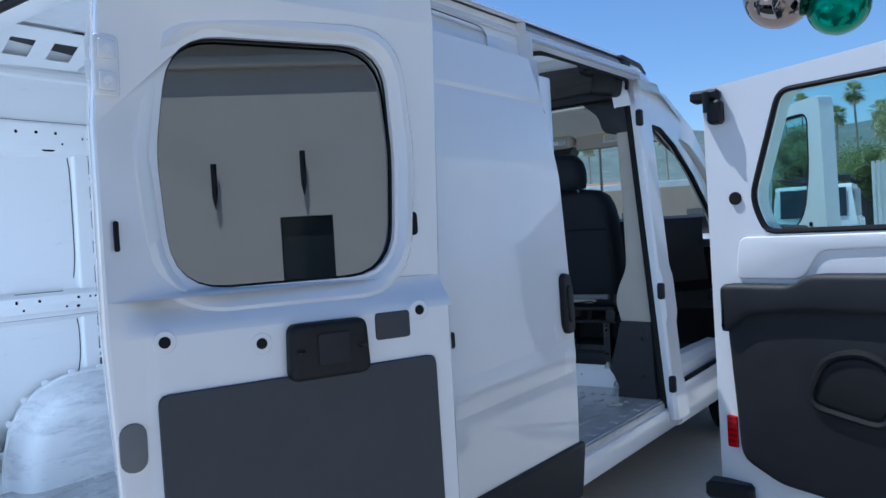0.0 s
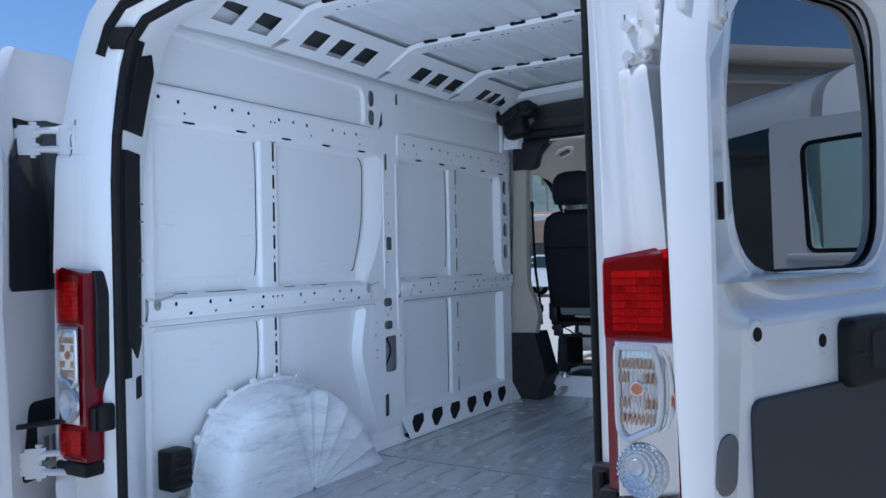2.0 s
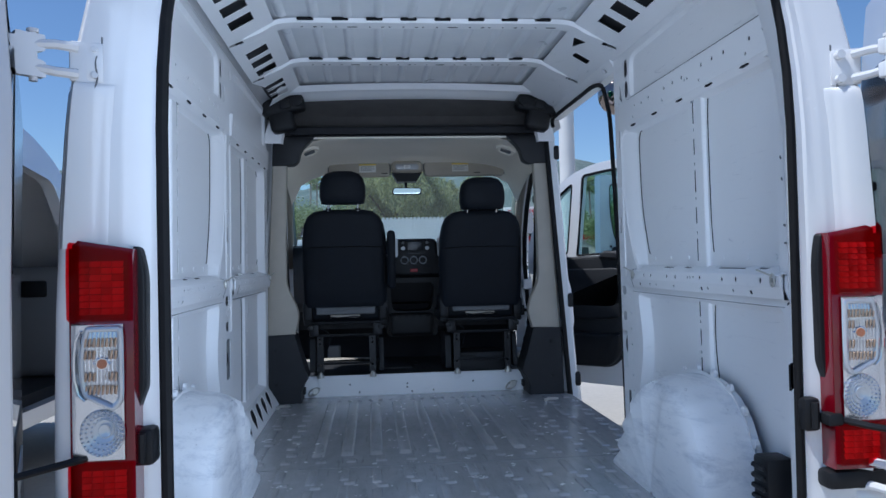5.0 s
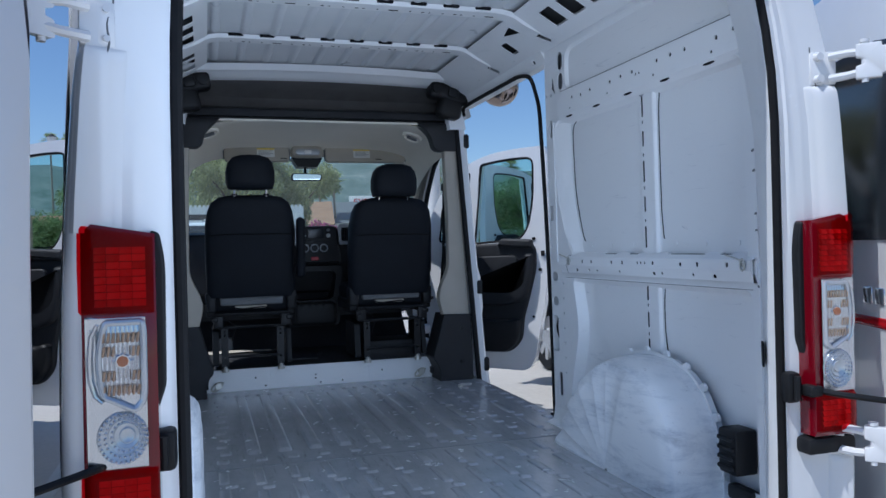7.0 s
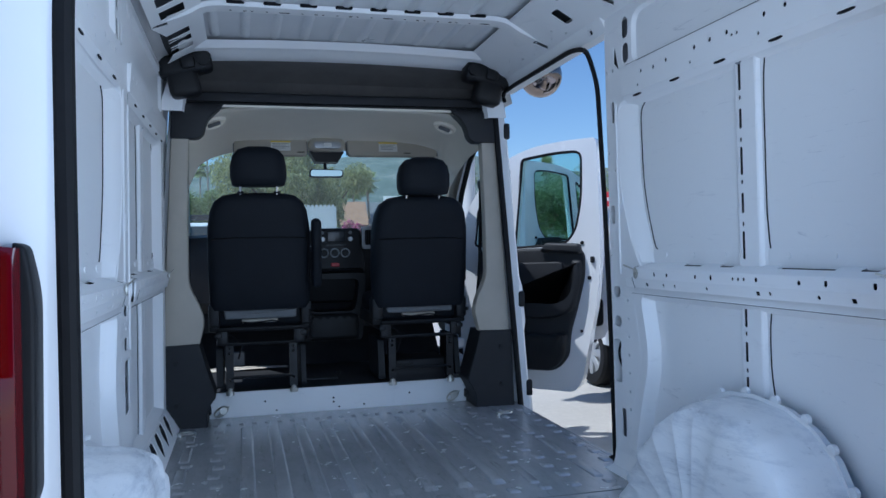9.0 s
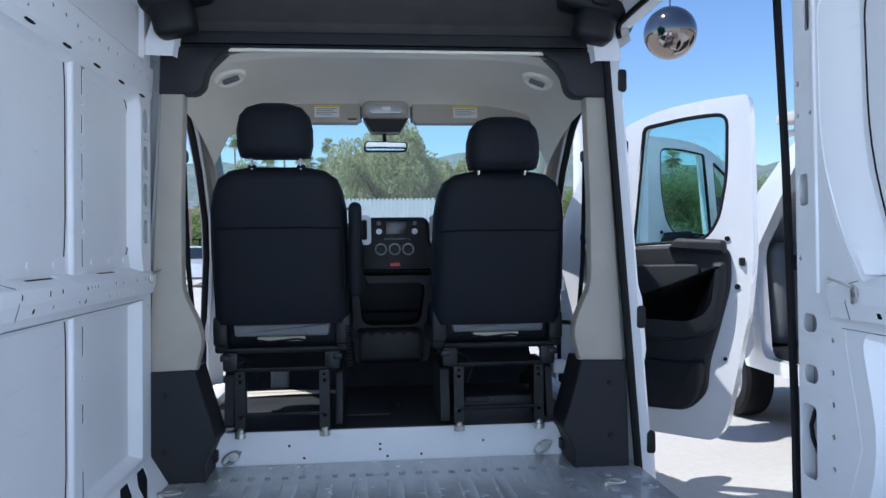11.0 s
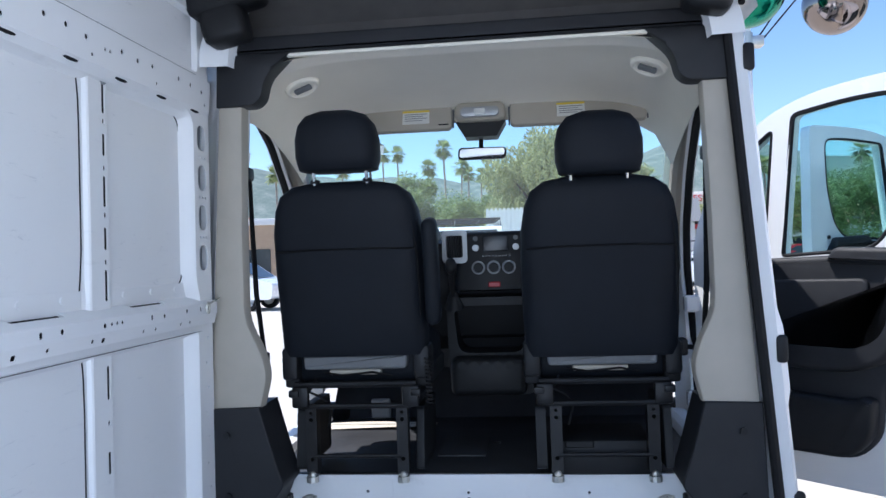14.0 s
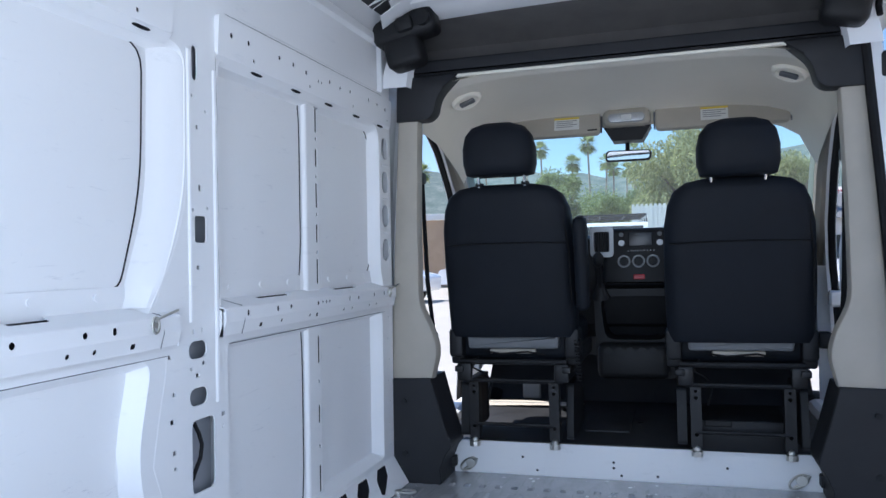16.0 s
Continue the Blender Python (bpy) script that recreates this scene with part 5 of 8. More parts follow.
rm = part("rear_view_mirror", bm, BLACK, van, "black rear-view mirror")
bm = B()
sheet(bm, rounded([(-0.097, 1.897), (0.102, 1.897), (0.107, 1.934), (-0.092, 1.938)], 0.016), [], lambda u, v, w: Vector((u, 3.8800 + 0.015 * (1.917 - v) + w, v)), 0.0, 0.001)
part("mirror_glass", bm, MIRRORG, rm)
# windscreen and pillars
bm = B()
n = 10
loft(bm, [[Vector((x * k, y + 0.06 * (1 - (x) ** 2), z)) for x in [-1 + 2 * i / n for i in range(n + 1)]] for k, y, z in ((0.86, 3.97, 2.065), (0.88, 4.2, 1.87), (0.92, 4.45, 1.65), (0.95, 4.72, 1.40))], closed=False)
ws = part("windscreen", bm, WINDSCREEN, van, "clear raked windscreen")
ws.visible_shadow = False
for s in (-1, 1):
    bm = B()
    path = [((0.855, 3.60, 2.02), 0.03), ((0.875, 3.85, 1.95), 0.04), ((0.885, 4.05, 1.83), 0.042), ((0.91, 4.30, 1.63), 0.045), ((0.95, 4.60, 1.40), 0.055), ((0.96, 4.75, 1.25), 0.06)]
    tube(bm, [(s * p[0], p[1], p[2]) for p, r in path], [r for p, r in path], 10)
    part("windscreen_pillar", bm, BEIGEP, van, "beige windscreen pillar trim")
    # belt, anchor, guide rail on the door pillar
    bm = B()
    tube(bm, [(s * 0.81, 3.20, 1.80), (s * 0.805, 3.19, 1.62), (s * 0.80, 3.20, 1.35), (s * 0.79, 3.24, 1.12), (s * 0.785, 3.24, 1.0)], [0.007, 0.009, 0.010, 0.009, 0.009], 6)
    belt = part("seat_belt", bm, RUBBER, van, "black seat belt hanging on the pillar")
    bm = B()
    box(bm, (s * 0.79, 3.13, 1.76), (s * 0.83, 3.20, 1.81), 0.012, 2)
    part("belt_guide", bm, BLACK, belt)
    bm = B()
    box(bm, (s * 0.775, 3.20, 1.08), (s * 0.797, 3.26, 1.13), 0.008, 2)
    part("buckle_tongue", bm, BLACK, belt)
    bm = B()
    box(bm, (s * 0.812, 3.10, 1.25), (s * 0.835, 3.125, 1.80), 0.008, 2)
    part("pillar_seal", bm, RUBBER, belt)

# dashboard
bm = B()
loft(bm, [[Vector((x, min(4.74, y + 1.0 * max(0, abs(x) - 0.60)), z)) for y, z in ((4.72, 1.40), (4.3, 1.50), (4.02, 1.54), (3.93, 1.52), (3.90, 1.44), (3.92, 1.28), (3.98, 1.10), (4.15, 1.02), (4.7, 1.0))] for x in (-0.86, -0.8, -0.7, -0.6, -0.3, 0.3, 0.6, 0.7, 0.8, 0.86)], closed=False)
dash = part("dashboard", bm, BLACK, van, "black dashboard with silver vent bezels", sharp=40)
bm = B()
soft_slab(bm, rounded([(-0.130, 1.285), (0.232, 1.285), (0.235, 1.32), (0.21, 1.565), (-0.11, 1.565), (-0.135, 1.32)], [0.03, 0.03, 0.02, 0.04, 0.04, 0.02]), flat(y=3.845), 0.2, 0.025)
part("centre_console", bm, BLACK, dash)
bm = B()
soft_slab(bm, rrect(-0.005, 1.478, 0.108, 1.546, 0.006), flat(y=3.838), 0.02, 0.004)
for k in range(9):
    box(bm, (-0.01 + 0.0145 * k, 3.835, 1.452), (0.001 + 0.0145 * k, 3.845, 1.464), 0.002, 1)
part("radio", bm, DIMSCREEN, dash, "dark radio display")
for x, z, r in ((-0.035, 1.535, 0.013), (-0.035, 1.495, 0.018), (0.14, 1.535, 0.013), (0.14, 1.495, 0.018)):
    part("radio_knob", cyl(B(), (x, 3.85, z), (x, 3.822, z), r * 0.8, 14), SILVER if z < 1.51 else GREYP, dash)
for x in (-0.026, 0.041, 0.107):
    bm = B()
    tube(bm, [Vector((x + 0.026 * math.cos(a), 3.836, 1.408 + 0.026 * math.sin(a))) for a in [math.tau * i / 16 for i in range(16)]], 0.005, 5, closed=True)
    kn = part("climate_knob", bm, SILVER, dash, "silver-ringed climate knob")
    part("knob_cap", cyl(B(), (x, 3.85, 1.408), (x, 3.815, 1.408), 0.017, 14), BLACK, kn)
bm = B()
box(bm, (0.015, 3.832, 1.322), (0.068, 3.85, 1.345), 0.004, 1)
part("hazard_button", bm, REDB, dash, "red hazard button")
for xv in (-0.128, 0.27):
    bm = B()
    sheet(bm, rrect(xv - 0.055, 1.43, xv + 0.055, 1.575, 0.02), [rrect(xv - 0.036, 1.455, xv + 0.036, 1.552, 0.008)], flat(y=3.835), 0.0, 0.05)
    part("vent_bezel", bm, SILVER, dash, "air vent bezel")
    bm = B()
    for k in range(6):
        box(bm, (xv - 0.033 + 0.012 * k, 3.84, 1.457), (xv - 0.028 + 0.012 * k, 3.87, 1.55), 0)
    box(bm, (xv - 0.036, 3.872, 1.455), (xv + 0.036, 3.88, 1.552), 0)
    part("louvre", bm, BLACK, dash)
# instrument hood, steering wheel, gear lever, lower console
bm = B()
box(bm, (-0.66, 3.86, 1.50), (-0.22, 4.15, 1.62), 0.05, 3)
part("instrument_hood", bm, BLACK, dash)
bm = B()
m = Matrix.Translation((-0.43, 3.70, 1.40)) @ Matrix.Rotation(radians(62), 4, "X")
tube(bm, [m @ Vector((0.19 * math.cos(a), 0.19 * math.sin(a), 0)) for a in [math.tau * i / 28 for i in range(28)]], 0.016, 8, closed=True)
box(bm, (-0.185, -0.02, -0.03), (0.185, 0.03, 0.0), 0.012, 2, m)
box(bm, (-0.07, -0.09, -0.05), (0.07, 0.06, 0.015), 0.03, 3, m)
cyl(bm, m @ Vector((0, 0, -0.02)), m @ Vector((0, 0, -0.35)), 0.04, 12)
part("steering_wheel", bm, BLACK, van, "black steering wheel")
bm = B()
cyl(bm, (-0.135, 3.78, 1.27), (-0.135, 3.72, 1.40), 0.012, 8)
ball(bm, (-0.135, 3.715, 1.42), 0.026, 12, 8, (1, 1, 1.4))
cyl(bm, (-0.135, 3.80, 1.24), (-0.135, 3.775, 1.31), 0.045, 12, 0.015)
part("gear_lever", bm, BLACK, dash, "black gear lever")
bm = B()
sheet(bm, rounded([(-0.16, 0.86), (0.20, 0.86), (0.23, 1.28), (-0.17, 1.28)], 0.03), [rounded([(-0.12, 1.04), (0.16, 1.04), (0.19, 1.245), (-0.14, 1.245)], 0.05)], flat(y=3.80), 0.0, 0.25)
box(bm, (-0.15, 3.70, 0.87), (0.17, 4.0, 1.03), 0.03, 3)
for k in range(5):
    cyl(bm, (-0.10 + 0.05 * k, 3.698, 1.0), (-0.10 + 0.05 * k, 3.72, 1.0), 0.018, 8)
part("lower_console", bm, BLACK, dash, "black open console tray")
# near-black sheet that paints the deep shade inside the tray
bm = B()
box(bm, (-0.15, 4.02, 0.95), (0.19, 4.04, 1.26), 0.0)
part("tray_shade_sheet", bm, SHADE_AND_SEALANT, dash)
# pedals, heel pad
bm = B()
box(bm, (-0.62, 4.28, 0.66), (-0.52, 4.30, 0.76), 0.01, 1, None)
part("pedal", bm, GREYP, van, "ribbed grey pedal")
bm = B()
loft(bm, [[Vector((x, y, 0.681 + 0.005 * math.sin(7 * x + 9 * y))) for x in [-0.86 + 0.06 * i for i in range(11)]] for y in [3.98 + 0.03 * i for i in range(5)]], closed=False)
paper = obj("paper_floor_mat", bm, shader("cream_paper", (0.62, 0.57, 0.48), 0.8))
tagged(paper, "cream paper mat lying on the driver's footwell floor", "floor mat")
bm = B()
box(bm, (-0.84, 4.03, 0.6875), (-0.28, 4.036, 0.6885), 0)
part("print_bar", bm, INK, paper)
bm = B()
box(bm, (-0.19, 3.50, 0.670), (0.0, 3.98, 0.679), 0.006, 2)
part("floor_pad", bm, MAT, van, "raised black heel pad in the cab floor")
part("floor_bolt", cyl(B(), (0.035, 3.71, 0.67), (0.035, 3.71, 0.682), 0.016, 10), STEEL, van)
for s in (-1, 1):
    bm = B()
    loft(bm, [[Vector((s * x, y, z)) for x, z in ((0.80, 0.673), (0.815, 0.70), (0.84, 0.712), (0.90, 0.705), (0.935, 0.66), (0.94, 0.56))] for y in (3.27, 3.6, 3.9, 4.10, 4.22)], closed=False)
    part("door_sill", bm, INNER, van, "white painted door sill")
    bm = B()
    loft(bm, [[Vector((s * (0.955 - 0.04 * k), 4.255 + 0.03 * k, z)) for k in (0, 1, 2)] for z in (0.6, 0.8, 1.0, 1.2, 1.36)], closed=False)
    part("hinge_pillar", bm, INNER, van, "white hinge pillar of the cab door")
bm = B()
cyl(bm, (0.90, 4.22, 1.0), (0.99, 4.12, 1.0), 0.012, 8)
box(bm, (0.86, 4.18, 0.96), (0.92, 4.25, 1.04), 0.012, 2)
part("door_check", bm, BLACK, van, "black door check strap")

# ---- rear doors, swung right round beside the body ----


def rear_door(s):
    """A rear wing. Local: u from the hinge edge, w towards the inner face, z up."""
    U = Vector((s * 0.379, 0.925, 0))
    NN = Vector((s * 0.925, -0.379, 0))
    P0 = Vector((s * 1.158 + (0.045 if s < 0 else 0), -0.071, 0)) - U * 0.10

    def off(z, u=0.4):
        k = min(1, max(0, (z - 1.325) / 0.075))
        f = min(1, max(0, (u - 0.01) / 0.10))
        return -0.055 * k * k * (3 - 2 * k) * f * f * (3 - 2 * f) + 0.12 * max(0, z - 1.80) ** 1.2 - 0.04 * min(1, max(0, (1.33 - z) / 0.6)) * min(1, max(0, (0.085 - u) / 0.022))

    def put(u, v, w):
        return P0 + U * u + NN * (off(v, u) + w) + Vector((0, 0, v))

    def out_put(u, v, w):
        return P0 + U * u + NN * (0.12 * max(0, v - 1.80) ** 1.2 - 0.02 * max(0, v - 1.3) + w) + Vector((0, 0, v))
    d = new("rear_door")
    d.parent = van
    d["label"] = "white rear door swung fully open, tinted window, grey inner board"
    # inner panel: lower, belt, upper with window opening
    bm = B()
    loft(bm, [[put(u, z, 0.0) for u in (0.035 * (1.325 - z) / 0.855, 0.04, 0.06, 0.063, 0.085, 0.088, 0.3, 0.55, 0.765)] for z in (0.47, 0.6, 0.75, 0.9, 1.05, 1.2, 1.325)], closed=False)
    rows = []
    for z in (1.325, 1.335, 1.345, 1.355, 1.365, 1.375, 1.385, 1.40):
        rows.append([put(u, z, 0.0) for u in (0.0, 0.03, 0.06, 0.09, 0.12, 0.25, 0.4, 0.55, 0.7, 0.775)])
    loft(bm, rows, closed=False)
    win = rounded([(0.135, 1.410), (0.655, 1.410), (0.672, 1.70), (0.655, 1.955), (0.155, 1.945), (0.118, 1.70)], [0.12, 0.12, 0.05, 0.11, 0.11, 0.05], 6)
    o = [(0.0, 1.40), (0.775, 1.40), (0.79, 1.75), (0.79, 2.02), (0.77, 2.19), (0.10, 2.16), (0.02, 2.03), (0.0, 1.75)]
    sheet(bm, o, [win], put, 0.0, -0.03, rim=False)
    part("inner_panel", bm, PAINT, d, "white pressed inner panel")
    # rounded frame round the window
    bm = B()
    c = Vector((0.395, 1.68))

    def grow(k):
        return [((Vector(p) - c) * (1 + k / (Vector(p) - c).length) + c) for p in win]
    loft(bm, [[put(p.x, p.y, w) for p in grow(k)] + [put(grow(k)[0].x, grow(k)[0].y, w)] for k, w in ((0.055, -0.001), (0.045, 0.012), (0.028, 0.015), (0.012, 0.004), (0.0, -0.018))], closed=False)
    part("window_frame", bm, PAINT, d)
    bm = B()
    tube(bm, [put(p.x, p.y, -0.018) for p in grow(-0.001)], 0.0035, 6, closed=True)
    part("window_seal", bm, RUBBER, d)
    bm = B()
    sheet(bm, [tuple(p) for p in grow(0.02)], [], lambda u, v, w: P0 + U * u + NN * (w - 0.055) + Vector((0, 0, v)), -0.022, -0.026, back=True)
    g = part("window_pane", bm, TINT, d, "dark tinted window pane", smooth=False)
    # edge bands and outer skin
    edge = [(0.035, 0.47), (0.0, 1.325), (0.0, 1.395), (0.0, 1.75), (0.02, 2.03), (0.10, 2.16), (0.77, 2.19), (0.79, 2.02), (0.79, 1.75), (0.775, 1.395), (0.765, 1.325), (0.765, 0.47)]
    edge = strip_cut(edge, [0.8, 1.1])
    bm = B()
    loops = []
    for k, w in ((0.0, 0.0), (-0.006, -0.004), (-0.010, -0.02), (-0.010, -0.07), (-0.004, -0.084), (0.0, -0.086)):
        L = []
        cc = Vector((0.39, 1.35))
        for q in edge:
            q = Vector(q)
            q = q - (q - cc).normalized() * k
            L.append(put(q.x, q.y, w) if w > -0.03 else out_put(q.x, q.y, w))
        loops.append(L + [L[0]])
    loft(bm, loops, closed=False)
    part("door_edge", bm, PAINT, d)
    bm = B()
    sheet(bm, [(0.03, 0.47), (0.765, 0.47), (0.775, 1.395), (0.0, 1.395)], [], out_put, -0.086, -0.082)
    for a0, a1, b0, b1 in ((0.0, 0.0, 0.05, 0.05), (0.74, 0.74, 0.785, 0.785)):
        loft(bm, [[out_put(u, z, -0.086) for u in (a0, b0)] for z in (1.395, 1.6, 1.80, 1.88, 1.93)], closed=False)
    loft(bm, [[out_put(u, z, -0.086) for u in (a, 0.4, 0.785)] for z, a in ((1.93, 0.0), (2.03, 0.02), (2.1, 0.06), (2.16, 0.10), (2.19, 0.3))], closed=False)
    part("outer_panel", bm, PAINT, d, "white outer door skin")
    bm = B()
    loft(bm, [[out_put(u, z, -0.090) for u in (a, 0.4, 0.755)] for z, a in ((1.385, 0.03), (1.40, 0.02), (1.6, 0.02), (1.80, 0.02), (1.86, 0.05), (1.93, 0.12), (1.945, 0.2))], closed=False)
    part("outer_glass", bm, BLACKGLASS, d, "black outer window glass")
    # inner board, latch handle, slot, plugs
    bm = B()
    board = rounded([(0.085, 0.50), (0.725, 0.50), (0.72, 1.212), (0.08, 1.21)], 0.022, 3)
    soft_slab(bm, board, lambda u, v, w: put(u, v, 0.008 - w), 0.008, 0.003, 1)
    part("inner_board", bm, DOORCARD, d, "dark grey hardboard trim panel")
    bm = B()
    soft_slab(bm, rounded([(0.348, 1.198), (0.54, 1.198), (0.534, 1.322), (0.352, 1.322)], 0.022), lambda u, v, w: put(u, min(v, 1.3249), 0.03 - w), 0.03, 0.012)
    h = part("latch_handle", bm, BLACK, d, "black inner latch handle")
    bm = B()
    soft_slab(bm, rrect(0.412, 1.228, 0.487, 1.298, 0.008), lambda u, v, w: put(u, v, 0.034 - w), 0.012, 0.003)
    for u in (0.372, 0.517):
        box(bm, (-0.008, -0.008, -0.003), (0.008, 0.008, 0.003), 0, 1, Matrix.Translation(put(u, 1.26, 0.031)))
    part("latch_lever", bm, CHARCOAL, d)
    bm = B()
    soft_slab(bm, rrect(0.566, 1.262, 0.656, 1.3245, 0.008), lambda u, v, w: put(u, v, 0.003 - w), 0.01, 0.002)
    part("access_cover", bm, DOORCARD, d)
    for u, v in ((0.10, 1.314), (0.297, 1.288), (0.684, 1.3215)):
        a = put(u, v, -0.002)
        pl = part("plug", cyl(B(), a, a + NN * 0.005, 0.012, 12), RUBBER, d)
        part("plug_rim", cyl(B(), a, a + NN * 0.0035, 0.026, 16, 0.022), PAINT, pl)
    for u, v, r in ((0.105, 1.975, 0.016), (0.62, 2.02, 0.007)):
        a = put(u, v, 0.0)
        part("plug", cyl(B(), a, a + NN * 0.004, r, 12), RUBBER, d)
    for q in (rrect(0.700, 1.50, 0.724, 1.558, 0.011), rrect(0.02, 1.50, 0.030, 1.56, 0.004)):
        bm = B()
        soft_slab(bm, q, lambda u, v, w: put(u, v, 0.003 - w), 0.01, 0.002)
        part("plug", bm, RUBBER, d)
    # grey hand slot at the hinge edge
    bm = B()
    soft_slab(bm, rrect(0.006, 1.062, 0.058, 1.162, 0.025, 4), lambda u, v, w: put(u, v, 0.004 - w), 0.012, 0.003)
    part("hinge_cover", bm, GREYP, d)
    # striker at the free edge
    bm = B()
    box(bm, (-0.012, -0.012, -0.02), (0.012, 0.012, 0.02), 0.004, 1, Matrix.Translation(put(0.775, 1.235, -0.02)))
    part("striker", bm, BLACK, d)
    # outside: plate recess and plate, or badge bars
    if s < 0:
        bm = B()
        soft_slab(bm, rounded([(0.06, 0.78), (0.70, 0.78), (0.70, 1.02), (0.10, 1.03)], 0.03), lambda u, v, w: out_put(u, v, -0.090 + w), 0.01, 0.004)
        part("plate_recess", bm, BLACK, d, "black number plate recess")
        bm = B()
        soft_slab(bm, rrect(0.13, 0.80, 0.44, 0.955, 0.01), lambda u, v, w: out_put(u, v, -0.095 + w), 0.004, 0.001)
        part("number_plate", bm, LABELW, d, "white number plate")
        bm = B()
        for k in range(7):
            soft_slab(bm, rrect(0.155 + 0.038 * k, 0.83, 0.178 + 0.038 * k, 0.91, 0.003, 1), lambda u, v, w: out_put(u, v, -0.0965 + w), 0.001, 0.0003, 1)
        part("print_bar", bm, INK, d)
    else:
        bm = B()
        for k in range(3):
            soft_slab(bm, rrect(0.10 + 0.075 * k, 1.20, 0.155 + 0.075 * k, 1.25, 0.008, 2), lambda u, v, w: out_put(u, v, -0.091 + w), 0.008, 0.003)
        part("badge_bar", bm, CHROME, d, "plain chrome badge shapes")
        bm = B()
        soft_slab(bm, rrect(0.08, 1.135, 0.66, 1.165, 0.01, 2), lambda u, v, w: out_put(u, v, -0.091 + w), 0.008, 0.003)
        part("trim_strip", bm, REDLENS, d)
    # hinges: pillar plate, two-armed link, door knuckle, pins
    for z in (1.86, 0.845):
        p1 = Vector((s * 0.985, -0.035, z))
        p2 = Vector((s * 1.075, -0.125, z))
        d12 = (p2 - p1).normalized()
        ang = math.atan2(d12.y, d12.x)
        at = lambda p, da=0.0: Matrix.Translation(p) @ Matrix.Rotation(ang + da, 4, "Z")
        ln = (p2 - p1).length
        bm = B()
        # plate on the pillar with lugs that grip the first pin
        box(bm, (-0.040, -0.006, -0.046), (0.030, 0.006, 0.046), 0.008, 2, Matrix.Translation((s * 0.920 + MID, 0.040 + 0.02 * s, z)) @ Matrix.Rotation((math.pi if s < 0 else 0) - s * 0.38, 4, "Z"))
        q0 = Vector((s * 0.930 + MID, 0.030 + 0.02 * s, z))
        for dz in (-0.030, 0.030):
            tube(bm, [q0 + Vector((0, 0, dz)), (q0 + p1) / 2 + Vector((0, -0.004, dz)), p1 + Vector((0, 0, dz * 0.85))], [0.012, 0.011, 0.011], 8)
            cyl(bm, (s * 0.898 + MID, 0.046 + 0.02 * s, z + dz), (s * 0.896 + MID, 0.026 + 0.02 * s + (0.010 if s < 0 else 0), z + dz), 0.011 if s > 0 else 0.007, 12)
        part("hinge", bm, PAINT, d, "white painted double-arm hinge")
        # cranked link: two arms joined by a web
        bm = B()
        prof = [(-0.022, -0.047), (0.040, -0.047), (0.040, -0.036), (ln - 0.042, -0.036), (ln - 0.042, -0.049), (ln + 0.020, -0.049), (ln + 0.020, -0.023), (0.05, -0.017), (0.05, -0.009),
                (ln, -0.009), (ln, 0.009), (0.05, 0.009), (0.05, 0.017), (ln + 0.020, 0.023), (ln + 0.020, 0.049), (ln - 0.042, 0.049), (ln - 0.042, 0.036), (0.040, 0.036), (0.040, 0.047), (-0.022, 0.047), (-0.022, 0.012), (0.0, 0.006), (0.0, -0.006), (-0.022, -0.012)]
        soft_slab(bm, rounded(prof, 0.004, 2), lambda u, v, w: at(p1) @ Vector((u, -0.011 + w, v)), 0.022, 0.004, 2)
        part("hinge_link", bm, PAINT, d)
        # knuckle and leaf on the door edge
        bm = B()
        a = put(0.03, z, 0.004)
        for dz in (-0.024, 0.024):
            tube(bm, [p2 + Vector((0, 0, dz * 0.5)), p2 * 0.5 + a * 0.5 + Vector((0, 0, dz * 1.1)), a + Vector((0, 0, dz))], [0.012, 0.011, 0.010], 8)
        box(bm, (-0.018, -0.018, -0.024), (0.030, 0.018, 0.024), 0.006, 2, at(p2))
        soft_slab(bm, rrect(0.0, z - 0.058, 0.05, z + 0.058, 0.008), lambda u, v, w: put(u, v, 0.012 - w), 0.014, 0.004)
        for dz in (-0.03, 0.03):
            soft_slab(bm, rrect(0.008, z + dz - 0.018, 0.043, z + dz + 0.018, 0.006), lambda u, v, w: put(u, v, 0.018 - w), 0.008, 0.003)
            q = put(0.025, z + dz, 0.014)
            cyl(bm, q, q + NN * 0.008, 0.009, 8)
        part("hinge_leaf", bm, PAINT, d)
        for p in (p1, p2):
            bm = B()
            cyl(bm, p + Vector((0, 0, -0.056)), p + Vector((0, 0, 0.056)), 0.009, 12)
            cyl(bm, p + Vector((0, 0, 0.050)), p + Vector((0, 0, 0.058)), 0.0125, 12)
            part("hinge_pin", bm, PAINT, d)
    # check strap rod with black bracket
    bm = B()
    st = Vector((s * 0.835 + MID, 0.07, 0.985))
    tube(bm, [st, Vector((s * 0.92, -0.02, 0.975)), Vector((s * 1.0, -0.08, 0.965)), Vector((s * 1.10, -0.13, 0.955)), put(0.04, 0.945, -0.01)], 0.0085, 8)
    strap = part("check_rod", bm, STEEL, d, "dark steel door check rod")
    bm = B()
    box(bm, (s * 0.785 + MID, 0.05 + 0.02 * s, 0.945), (s * 0.83 + MID, 0.11, 1.03), 0.012, 2)
    box(bm, (s * 0.82 + MID, 0.022, 0.967), (s * 0.86 + MID, 0.07, 0.998), 0.008, 2)
    cyl(bm, (s * 0.81 + MID, 0.045 + 0.02 * s, 0.955), (s * 0.81 + MID, 0.045 + 0.02 * s, 1.02), 0.010, 8)
    part("rod_bracket", bm, BLACK, d, "black plastic rod bracket")


for s in (-1, 1):
    rear_door(s)


